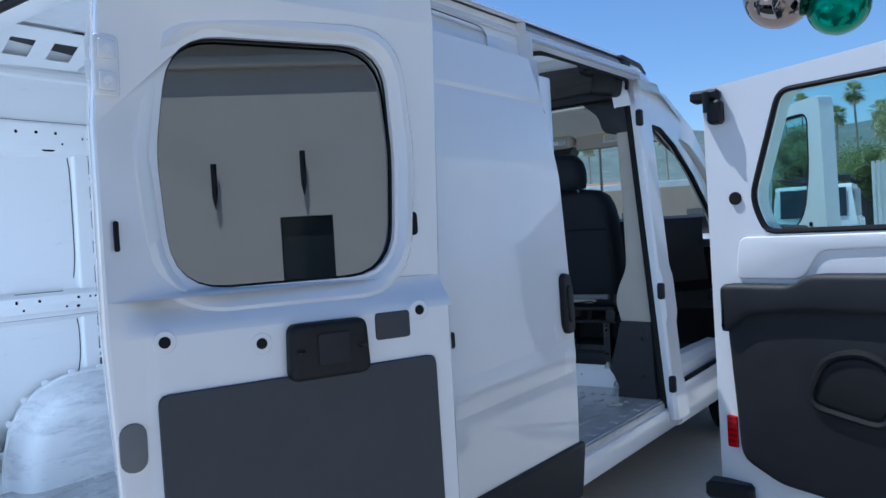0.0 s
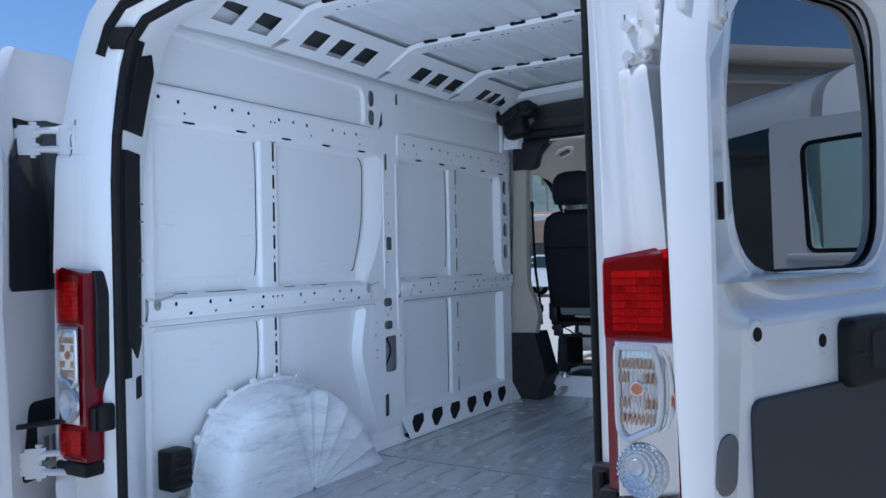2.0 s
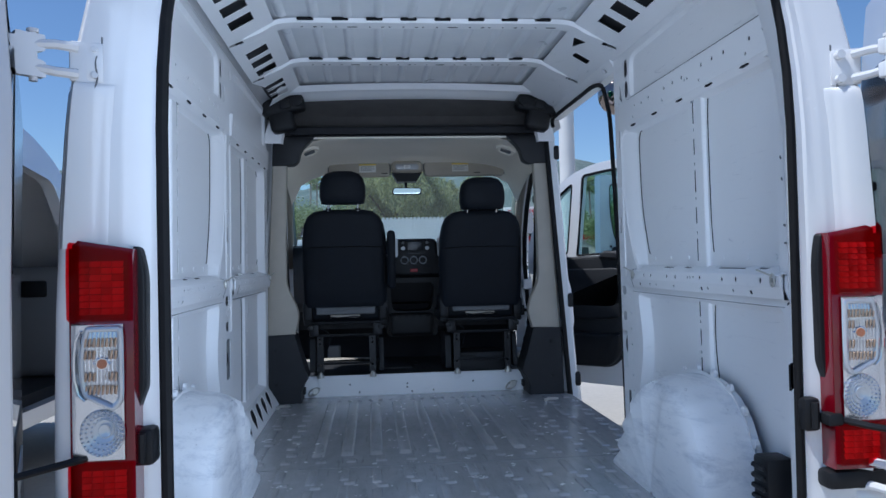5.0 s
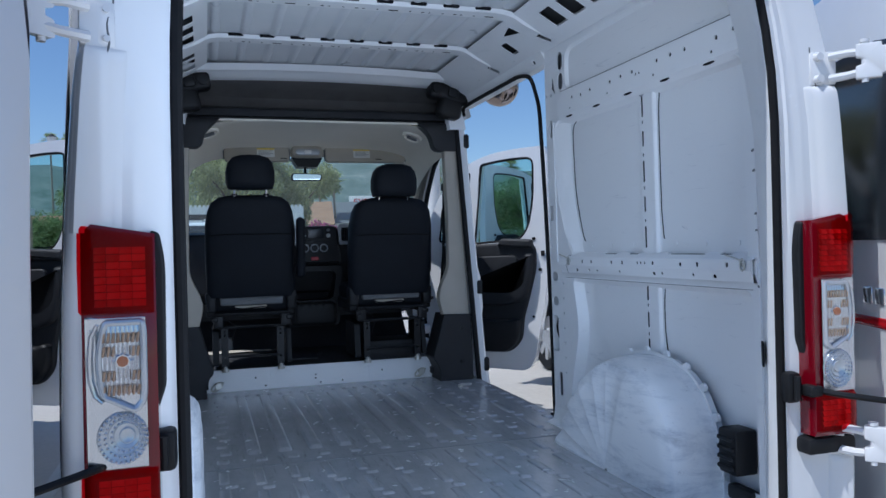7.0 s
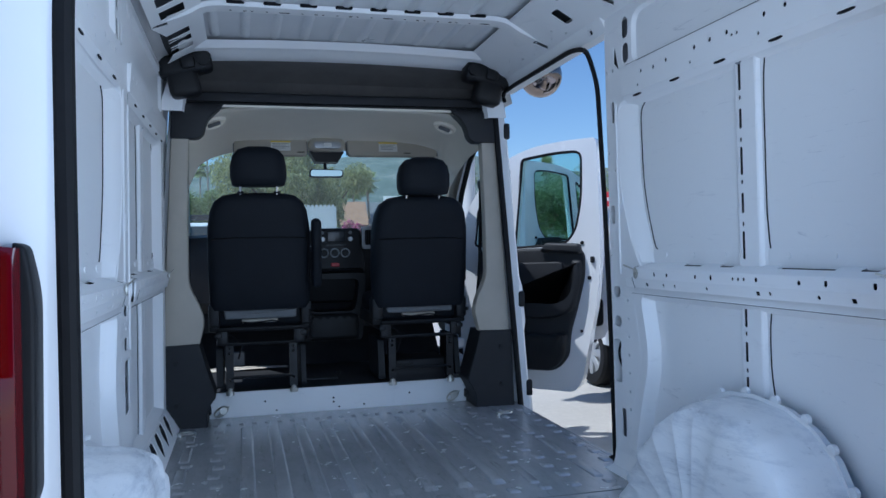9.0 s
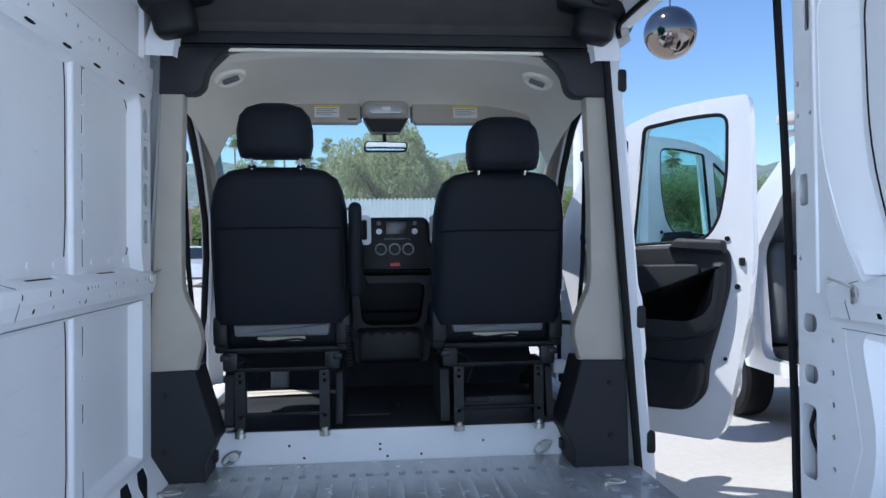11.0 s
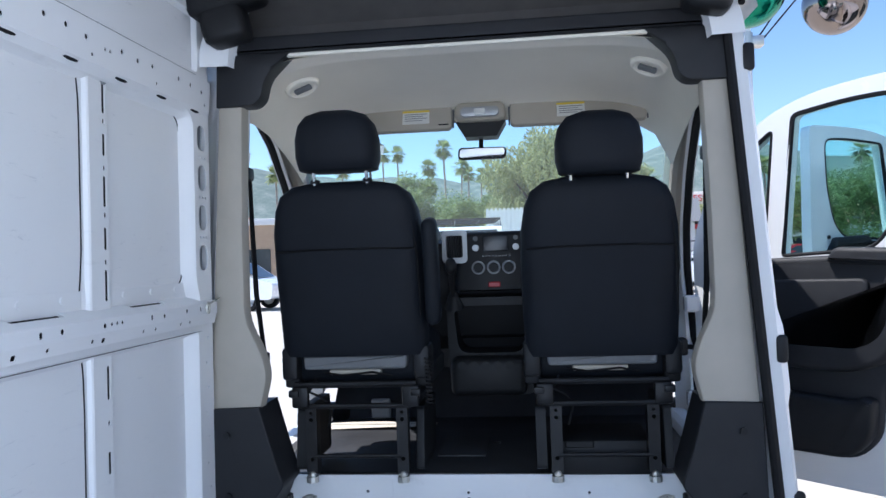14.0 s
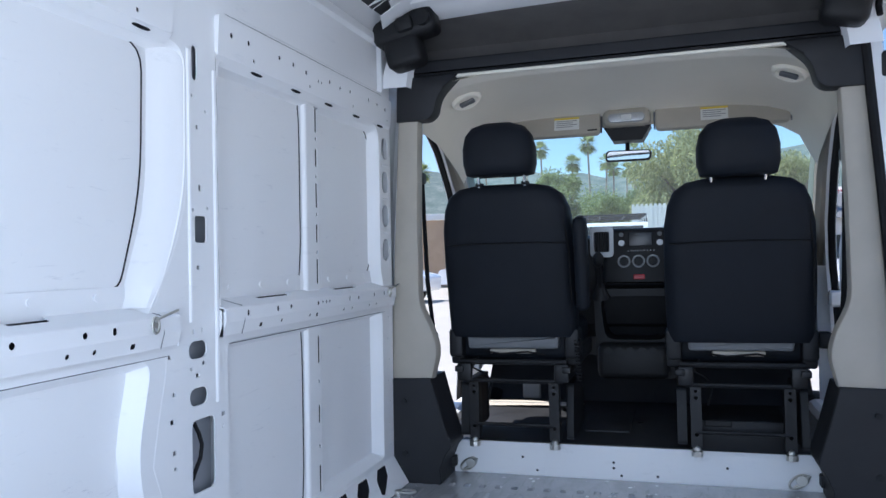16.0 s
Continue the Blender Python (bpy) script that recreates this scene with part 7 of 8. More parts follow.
    box(bm, (-0.10, -0.005, 0.375), (0.09, 0.02, 0.395), 0.006)
    part("foam_edge", bm, BEIGEP, t, "yellowed foam edge")
    if arm:
        bm = B()
        m = Matrix.Translation((0.295, -0.06, 0.60 + top)) @ Matrix.Rotation(radians(9), 4, "X")
        box(bm, (-0.026, -0.04, -0.03), (0.026, 0.05, 0.34), 0.024, 3, m)
        part("armrest", bm, SEAT, t, "folded-up black armrest")
        bm = B()
        tube(bm, [Vector((0.265 + 0.012 * math.cos(k * 1.6), -0.03 + 0.012 * math.sin(k * 1.6), 0.44 - 0.0035 * k)) for k in range(48)], 0.004, 5)
        part("coiled_cable", bm, RUBBER, t, "black coiled cable")
    return t


cab_seat(-0.435, -0.013, -0.005, True)
cab_seat(0.435, -0.03, -0.052, False)
# black kit box under the passenger seat
kit = obj("kit_box", box(box(B(), (0.27, 3.22, 0.675), (0.60, 3.50, 0.80), 0.015, 2), (0.30, 3.21, 0.775), (0.40, 3.225, 0.80), 0.004, 1), BLACK)
tagged(kit, "black plastic tool kit box under the passenger seat", "box")

# ---- the lot and what stands round it ----
GROUND = shader("sunlit_concrete_lot", (0.32, 0.31, 0.29), 0.9)
_a = noise_tex(GROUND, 0.35, 8, 0.7)
_b = noise_tex(GROUND, 18.0, 6, 0.75)
to_color(GROUND, mixc(GROUND, 0.45, ramp(GROUND, _a, [(0.3, (0.43, 0.405, 0.36)), (0.7, (0.56, 0.53, 0.475))]), ramp(GROUND, _b, [(0.3, (0.41, 0.385, 0.345)), (0.7, (0.56, 0.53, 0.475))])))
bump(GROUND, noise_tex(GROUND, 90.0, 5), 0.4, 0.004)
bm = B()
for i in range(-10, 10):
    for j in range(-10, 10):
        r = lambda k: math.copysign(abs(k / 10) ** 3 * 900, k)
        bm.faces.new([bm.verts.new((r(a), r(b), 0)) for a, b in ((i, j), (i + 1, j), (i + 1, j + 1), (i, j + 1))])
bmesh.ops.remove_doubles(bm, verts=bm.verts, dist=1e-4)
tagged(obj("ground", bm, GROUND, smooth=False), "pale concrete lot", "ground", kind="structure")
PAINTLINE = grained("faded_line_paint", (0.62, 0.61, 0.57), (0.5, 0.49, 0.46), 5.0, (0.8, 0.9), 90.0, 0.2)
for x in (-1.62,):
    bm = B()
    box(bm, (x - 0.05, -1.0, 0.0), (x + 0.05, 5.5, 0.004), 0)
    tagged(obj("parking_line", bm, PAINTLINE), "faded white parking line", "marking", kind="structure")

WALLW = grained("cream_stucco", (0.55, 0.52, 0.46), (0.62, 0.59, 0.53), 2.0, (0.85, 0.95), 60.0, 0.3)
WALLB = grained("brown_stucco", (0.42, 0.30, 0.20), (0.48, 0.35, 0.24), 2.0, (0.85, 0.95), 60.0, 0.3)
ROOFT = grained("clay_roof_tile", (0.36, 0.16, 0.10), (0.45, 0.22, 0.14), 3.0, (0.8, 0.95), 20.0, 0.4)
BROWNR = grained("brown_shingle_roof", (0.30, 0.17, 0.10), (0.40, 0.24, 0.15), 3.0, (0.8, 0.95), 20.0, 0.4)
DARKGL = shader("dark_window_glass", (0.03, 0.04, 0.045), 0.08)
WHITEP = grained("white_wall_paint", (0.72, 0.71, 0.68), (0.78, 0.77, 0.74), 2.0, (0.7, 0.85), 40.0, 0.2)
TEAL = shader("green_globe_foil", (0.01, 0.22, 0.13), 0.12, 0.7)
FOIL = shader("dark_mirror_foil", (0.25, 0.21, 0.19), 0.06, 1.0)
DARKWALL = grained("dark_timber_wall", (0.06, 0.055, 0.05), (0.09, 0.08, 0.07), 3.0, (0.8, 0.9), 40.0, 0.3)

# building across the lot, mirrored in the door glass
bld = thing("workshop_building", "cream stucco building with dark doorway and stepped cornice", "building", (9.2, 0, 0))
bm = B()
sheet(bm, [(-14, 0), (16, 0), (16, 4.0), (-14, 4.0)], [[(-0.2, 0), (0.45, 0), (0.45, 1.85), (-0.2, 1.85)], [(6, 0), (9, 0), (9, 3), (6, 3)]], flat(x=0.0), 0.0, 0.3)
box(bm, (0.3, -14, 0), (8, 16, 3.95), 0)
part("wall", bm, WALLW, bld, "cream stucco wall")
bm = B()
box(bm, (-0.30, -14.2, 3.97), (8.2, 16.2, 4.18), 0.03)
box(bm, (-0.14, -14.1, 3.70), (0.0, 16.1, 3.84), 0.03)
part("cornice", bm, WALLW, bld, "cream stepped cornice")
bm = B()
box(bm, (0.12, -0.2, 0.0), (0.2, 0.45, 1.85), 0)
box(bm, (0.12, 6.0, 0.0), (0.2, 9.0, 3.0), 0)
part("door", bm, DARKGL, bld, "dark doorway")
for y, z in ((-0.95, 1.98), (0.12, 2.1)):
    bm = B()
    cyl(bm, (-0.12, y, z + 0.55), (-0.12, y, z + 0.15), 0.035, 10)
    cyl(bm, (-0.12, y, z + 0.15), (-0.12, y, z), 0.035, 10, 0.005)
    part("wall_lamp", bm, CHARCOAL, bld)


def parked_van(x, y, rz, label, open_side=0, low=0.0):
    t = thing("parked_van", label, "van", (x, y, 0), rz, "parked vans")
    bm = B()
    prof = [(0.0, 0.45), (0.0, 1.9), (0.08, 2.25 - low), (0.3, 2.38 - low), (3.0, 2.40 - low), (3.5, 2.25 - 0.8 * low), (4.1, 1.75), (4.55, 1.32), (5.2, 1.12), (5.4, 0.9), (5.42, 0.45)]

    def half(z):
        return 0.98 - 0.03 * max(0, z - 1.2) - (0.12 * max(0, z - 2.0) / 0.4)
    sideline = rounded(prof, [0.02, 0.05, 0.1, 0.1, 0.2, 0.2, 0.1, 0.1, 0.1, 0.05, 0.02], 3)
    win = [(2.85, 1.25), (3.95, 1.25), (3.95, 1.45), (3.45, 2.0), (2.95, 2.05)]
    loft(bm, [[Vector((-half(v), u, v)) for u, v in sideline], [Vector((-half(v) + 0.06, u, v + 0.0)) for u, v in sideline], [Vector((half(v) - 0.06, u, v + 0.0)) for u, v in sideline], [Vector((half(v), u, v)) for u, v in sideline]], closed=False)
    for sx in (-1, 1):
        dr = rounded([(2.75, 0.55), (3.95, 0.55), (4.05, 1.35), (3.5, 1.98), (2.85, 2.08), (2.75, 1.3)], 0.08, 3)
        sheet(bm, sideline, [dr], lambda u, v, w, sx=sx: Vector((sx * (half(v) - w), u, v)), 0.0, 0.08)
    part("body", bm, PAINT, t, "white van body")
    for sx in (-1, 1):
        if sx != open_side:
            bm = B()
            dr = rounded([(2.75, 0.55), (3.95, 0.55), (4.05, 1.35), (3.5, 1.98), (2.85, 2.08), (2.75, 1.3)], 0.08, 3)
            wn2 = rounded([(2.87, 1.35), (3.92, 1.35), (3.45, 1.90), (2.95, 1.98)], 0.06, 3)
            sheet(bm, dr, [wn2], lambda u, v, w, sx=sx: Vector((sx * (half(v) - w), u, v)), 0.0, 0.08)
            dd = part("door", bm, PAINT, t)
            bm = B()
            sheet(bm, wn2, [], lambda u, v, w, sx=sx: Vector((sx * (half(v) - 0.02 - w), u, v)), 0.0, 0.006, back=True)
            part("pane", bm, DARKGL, dd)
    bm = B()
    loft(bm, [[Vector((sx * (half(v) - 0.1), u + 0.006, v + 0.006)) for sx in (-1, 1)] for u, v in ((3.55, 2.2), (4.1, 1.75), (4.5, 1.37))], closed=False)
    part("windscreen", bm, DARKGL, t)
    part("cab_floor", box(B(), (-0.9, 2.4, 0.5), (0.9, 4.5, 0.62), 0), BLACK, t)
    part("dashboard", box(B(), (-0.85, 4.0, 0.62), (0.85, 4.5, 1.42), 0.08, 3), GREYP, t, "grey dashboard")
    for vx in (-0.62, -0.22, 0.22, 0.62):
        part("air_vent", box(B(), (vx - 0.09, 3.985, 1.20), (vx + 0.09, 4.02, 1.32), 0.02, 2), BLACK, t)
    for cx in (-0.45, 0.45):
        bm = B()
        box(bm, (cx - 0.25, 2.7, 0.6), (cx + 0.25, 3.3, 1.0), 0.06, 2)
        box(bm, (cx - 0.25, 2.65, 0.95), (cx + 0.25, 2.85, 1.75), 0.06, 2)
        part("seat", bm, BLACK, t, "black cab seat")
    bm = B()
    tube(bm, [Vector((-0.45 + 0.19 * math.cos(a), 3.9 + 0.06 * math.sin(a), 1.38 + 0.18 * math.sin(a))) for a in [math.tau * i / 20 for i in range(20)]], 0.016, 6, closed=True)
    part("steering_wheel", bm, GREYP, t)
    bm = B()
    box(bm, (-0.99, -0.08, 0.4), (0.99, 0.1, 0.62), 0.03)
    box(bm, (-0.97, 5.2, 0.35), (0.97, 5.5, 0.75), 0.08, 3)
    part("bumper", bm, CHARCOAL, t)
    bm = B()
    for sx in (-1, 1):
        loft(bm, [[Vector((sx * (0.03 + (w - 0.03) * k), y, z)) for k in (0, 0.5, 1)] for z, y, w in ((1.25, -0.012, 0.74), (1.29, -0.012, 0.78), (1.6, -0.012, 0.77), (1.9, -0.012, 0.75), (2.02 - 0.5 * low, 0.012, 0.73), (2.08 - 0.5 * low, 0.026, 0.66))], closed=False)
    part("rear_window", bm, DARKGL, t, "dark tinted rear windows")
    for sx in (-1, 1):
        part("tail_lamp", box(B(), (sx * 0.88, -0.02, 0.85), (sx * 0.985, 0.06, 1.4), 0.015), REDLENS, t)
    if open_side == 1:
        part("brake_lamp", box(B(), (-0.10, 0.03, 2.205), (0.10, 0.08, 2.23), 0.015), REDLENS, t, "red high-level brake lamp")
    for wx in (-0.98, 0.98):
        for wy in (0.9, 4.5):
            w = wheel(t, wx, wy)
    return t


nv = parked_van(3.85, 1.65, 0, "white neighbouring van with open doors, parked alongside", -1, 0.05)
lv = parked_van(-3.32, 0.05, 0, "white van with its cab door open, parked alongside", 1)

front_door(-1, 70, nv, Vector((2.85, 5.75, 0.06)))
front_door(1, 62, lv, Vector((-2.30, 4.08, 0)))
# the neighbouring van's open rear door
nd = thing("open_van_door", "white van door standing open, black lower trim with speaker", "van door", (0, 0, 0))
ua = Vector((0.947, -0.322, 0))
na = Vector((-0.322, -0.947, 0))
pa = Vector((1.665, 1.765, 0))


def ndp(u, v, w):
    return pa + ua * u + na * w + Vector((0, 0, v))


bm = B()
wn_ = rounded([(0.215, 1.445), (1.08, 1.44), (1.10, 1.89), (0.285, 1.895), (0.17, 1.56)], [0.04, 0.04, 0.05, 0.04, 0.05], 4)
sheet(bm, rounded([(0.0, 0.50), (1.24, 0.48), (1.25, 2.0), (0.0, 1.95)], [0.03, 0.05, 0.05, 0.02], 3), [wn_], ndp, 0.0, -0.08)
soft_slab(bm, rounded([(0.10, 1.29), (0.34, 1.29), (0.40, 1.38), (1.18, 1.40), (1.18, 1.43), (0.12, 1.43)], 0.03), lambda u, v, w: ndp(u, v, 0.008 - w), 0.008, 0.006)
part("door_shell", bm, PAINT, nd, "white door shell")
bm = B()
sheet(bm, rounded([(0.0, 0.50), (1.24, 0.48), (1.25, 2.0), (0.0, 1.95)], [0.03, 0.05, 0.05, 0.02], 3), [wn_], ndp, -0.085, -0.08)
part("outer_skin", bm, PAINT, nd)
bm = B()
sheet(bm, wn_, [], ndp, -0.03, -0.035, back=True)
p = part("window_pane", bm, CLEAR, nd, smooth=False)
p.visible_shadow = False
bm = B()
tube(bm, [ndp(u, v, -0.004) for u, v in wn_], 0.010, 6, closed=True)
part("window_seal", bm, RUBBER, nd)
bm = B()
tr = rounded([(0.10, 0.68), (0.24, 0.62), (1.20, 0.56), (1.20, 1.315), (0.38, 1.31), (0.32, 1.275), (0.06, 1.275), (0.07, 1.12)], [0.04, 0.03, 0.02, 0.02, 0.05, 0.04, 0.03, 0.04], 3)
soft_slab(bm, tr, lambda u, v, w: ndp(u, v, 0.03 - w), 0.03, 0.015)
part("lower_trim", bm, CHARCOAL, nd, "charcoal moulded trim")
bm = B()
soft_slab(bm, rounded([(0.06, 1.10), (0.16, 1.17), (0.34, 1.19), (1.20, 1.20), (1.20, 1.315), (0.38, 1.31), (0.32, 1.275), (0.06, 1.275)], 0.03), lambda u, v, w: ndp(u, v, 0.055 - w), 0.03, 0.02)
part("trim_ledge", bm, CHARCOAL, nd)
bm = B()
sp = rounded([(0.35, 0.90), (0.60, 0.86), (0.63, 1.03), (0.53, 1.085), (0.40, 1.05)], 0.06, 4)
tube(bm, [ndp(u, v, 0.034) for u, v in sp], 0.012, 6, closed=True)
soft_slab(bm, [(0.49 + (u - 0.49) * 0.86, 0.975 + (v - 0.975) * 0.86) for u, v in sp], lambda u, v, w: ndp(u, v, 0.036 - w), 0.012, 0.006)
part("speaker", bm, BLACK, nd, "black speaker grille")
bm = B()
soft_slab(bm, rrect(0.035, 0.705, 0.075, 0.815, 0.006), lambda u, v, w: ndp(u, v, 0.008 - w), 0.01, 0.003)
part("reflector", bm, REDLENS, nd, "red reflector")
bm = B()
box(bm, (-0.05, -0.03, -0.02), (0.05, 0.03, 0.02), 0.01, 1, Matrix.Translation(ndp(0.03, 1.92, 0.02)))
box(bm, (-0.02, -0.03, -0.05), (0.03, 0.03, 0.03), 0.01, 1, Matrix.Translation(ndp(0.06, 1.87, 0.02)))
cyl(bm, ndp(0.05, 1.86, 0.05), ndp(0.05, 1.93, 0.05), 0.012, 8)
part("upper_latch", bm, BLACK, nd, "black upper door latch")
part("lower_latch", box(B(), (-0.08, -0.04, -0.03), (0.08, 0.04, 0.03), 0.012, 1, Matrix.Translation(ndp(0.05, 0.56, 0.02))), BLACK, nd, "black lower door latch")
part("plug", cyl(B(), ndp(0.112, 1.562, 0.0), ndp(0.112, 1.562, 0.008), 0.022, 14), RUBBER, nd)

# balloon globes on the lot
for name, c, r, mat, lab in (("silver", (2.24, 5.77, 3.03), 0.20, FOIL, "dark mirror foil balloon on a string"), ("black", (1.18, 5.2, 3.14), 0.25, FOIL, "dark mirror foil balloon on a string"), ("green", (1.56, 5.29, 3.00), 0.22, TEAL, "green foil balloon on a string")):
    t = thing("balloon", lab, "balloon", c, 0, "foil balloons")
    part("globe", ball(B(), (0, 0, 0), r, 32, 20), mat, t)
    part("string", tube(B(), [Vector((0, 0, r * 0.98)), Vector((0.05, 0.1, r + 0.5)), (Vector((3.3, 11.9, 5.6)) - Vector(c)) * 0.5 + Vector((0, 0, 0.9)), Vector((3.3, 11.78, 4.45)) - Vector(c)], 0.005, 4), RUBBER, t)

# white pole with a strap bracket and balloon lines
pole = thing("lamp_pole", "white steel pole with a strap bracket and lines", "pole", (3.3, 11.9, 0))
bm = B()
cyl(bm, (0, 0, 0), (0, 0, 9), 0.15, 20, 0.12)
part("shaft", bm, WHITEP, pole)
bm = B()
cyl(bm, (0, 0, 4.3), (0, 0, 4.5), 0.165, 20)
box(bm, (0.1, -0.1, 4.3), (0.3, 0.1, 4.45), 0.02)
part("strap", bm, ZINC, pole)
bm = B()
tube(bm, [(0.25, 0, 4.45), (0.6, -0.4, 5.0), (1.2, -1.5, 6.0)], 0.012, 5)
tube(bm, [(0.25, 0, 4.35), (0.7, -0.5, 4.9), (1.5, -1.5, 5.8)], 0.012, 5)
part("line", bm, RUBBER, pole)


def lamp_post(x, y, h=4.6):
    t = thing("street_lamp", "dark slender street lamp with white lanterns", "street lamp", (x, y, 0), 0, "street lamps")
    bm = B()
    cyl(bm, (0, 0, 0), (0, 0, 0.7), 0.10, 10, 0.07)
    cyl(bm, (0, 0, 0.7), (0, 0, h), 0.055, 10, 0.04)
    tube(bm, [(-0.35, 0, h + 0.04), (-0.2, 0, h - 0.08), (0, 0, h - 0.12), (0.2, 0, h - 0.08), (0.35, 0, h + 0.04)], 0.022, 6)
    part("post", bm, CHARCOAL, t)
    for gx in (-0.35, 0.35):
        lan = part("lantern", cyl(B(), (gx, 0, h + 0.05), (gx, 0, h + 0.33), 0.10, 10, 0.15), WHITEP, t, "white glass lantern")
        part("cap", cyl(B(), (gx, 0, h + 0.33), (gx, 0, h + 0.43), 0.17, 10, 0.03), CHARCOAL, lan)


lamp_post(-9.0, 24.0)
lamp_post(-4.95, 25.4, 4.85)

# ---- trees ----
LEAF = shader("dusty_green_leaves", (0.07, 0.11, 0.03), 0.7)
_oi = LEAF.node_tree.nodes.new("ShaderNodeNewGeometry")
to_color(LEAF, ramp(LEAF, _oi.outputs["Random Per Island"], [(0.0, (0.17, 0.23, 0.09)), (0.5, (0.28, 0.35, 0.15)), (1.0, (0.42, 0.48, 0.24))]))
PEPPER = shader("pale_pepper_leaves", (0.12, 0.15, 0.05), 0.7)
_oi = PEPPER.node_tree.nodes.new("ShaderNodeNewGeometry")
to_color(PEPPER, ramp(PEPPER, _oi.outputs["Random Per Island"], [(0.0, (0.28, 0.31, 0.14)), (0.5, (0.42, 0.44, 0.22)), (1.0, (0.56, 0.56, 0.32))]))
PALMLEAF = shader("sunlit_palm_fronds", (0.30, 0.36, 0.16), 0.6)
_oi = PALMLEAF.node_tree.nodes.new("ShaderNodeNewGeometry")
to_color(PALMLEAF, ramp(PALMLEAF, _oi.outputs["Random Per Island"], [(0.0, (0.24, 0.30, 0.12)), (0.5, (0.34, 0.42, 0.19)), (1.0, (0.46, 0.50, 0.27))]))
PINKLEAF = shader("pink_bougainvillea_bracts", (0.50, 0.10, 0.25), 0.7)
_oi = PINKLEAF.node_tree.nodes.new("ShaderNodeNewGeometry")
to_color(PINKLEAF, ramp(PINKLEAF, _oi.outputs["Random Per Island"], [(0.0, (0.14, 0.20, 0.08)), (0.4, (0.45, 0.08, 0.22)), (1.0, (0.62, 0.16, 0.34))]))
for _m in (LEAF, PEPPER, PALMLEAF, PINKLEAF):
    _n, _l, _p = bits(_m)
    _t = _n.new("ShaderNodeBsdfTranslucent")
    _x = _n.new("ShaderNodeMixShader")
    _x.inputs[0].default_value = 0.55
    _l.new(_p.inputs["Base Color"].links[0].from_socket, _t.inputs["Color"])
    _l.new(_p.outputs[0], _x.inputs[1])
    _l.new(_t.outputs[0], _x.inputs[2])
    _l.new(_x.outputs[0], _n["Material Output"].inputs["Surface"])
PALMBARK = grained("pale_palm_bark", (0.30, 0.26, 0.21), (0.40, 0.35, 0.29), 8.0, (0.85, 0.95), 40.0, 0.6)
BARK = grained("grey_brown_bark", (0.13, 0.10, 0.075), (0.20, 0.16, 0.12), 8.0, (0.85, 0.95), 40.0, 0.6)


def leaf_quads(rng, centers, n, spread, size, droop=0.0):
    vs, fs = [], []
    for k in range(n):
        c = centers[k % len(centers)]
        d = Vector((rng.gauss(0, 1), rng.gauss(0, 1), rng.gauss(0, 0.8)))
        p = c[0] + d.normalized() * c[1] * rng.random() ** 0.45
        a = Vector((rng.gauss(0, 1), rng.gauss(0, 1), rng.gauss(0, 0.6) - droop)).normalized()
        b = a.cross(Vector((rng.gauss(0, 1), rng.gauss(0, 1), rng.gauss(0, 1)))).normalized()
        s = size * rng.uniform(0.6, 1.5)
        i = len(vs)
        vs += [p - a * s, p + b * s * 0.35, p + a * s * (1 + droop), p - b * s * 0.35]
        fs.append((i, i + 1, i + 2, i + 3))
    return vs, fs


def mesh_part(name, vs, fs, mat, parent):
    me = bpy.data.meshes.new(name)
    me.from_pydata([tuple(v) for v in vs], [], fs)
    me.materials.append(mat)
    ob = new(name, me)
    ob.parent = parent
    return ob


def broad_tree(x, y, h, r, seed, mat, label, n=5000, droop=0.0, size=0.16):
    rng = random.Random(seed)
    t = thing("tree", label, "tree", (x, y, 0), 0, "trees")
    bm = B()
    tube(bm, [(0, 0, 0), (0.1, 0.05, h * 0.25), (0.0, 0.1, h * 0.5)], [h * 0.035, h * 0.028, h * 0.02], 8)
    centers = []
    for k in range(16):
        a = rng.uniform(0, math.tau)
        rr = r * rng.uniform(0.15, 0.85)
        z = h * rng.uniform(0.38, 0.88)
        c = Vector((rr * math.cos(a), rr * math.sin(a), z))
        tube(bm, [(0, 0.08, h * rng.uniform(0.28, 0.48)), c * 0.55 + Vector((0, 0, h * 0.2)), c], [h * 0.014, h * 0.008, h * 0.004], 5)
        centers.append((c, r * rng.uniform(0.28, 0.5)))
    part("trunk", bm, BARK, t)
    vs, fs = leaf_quads(rng, centers, n, 1, size, droop)
    mesh_part("crown", vs, fs, mat, t)


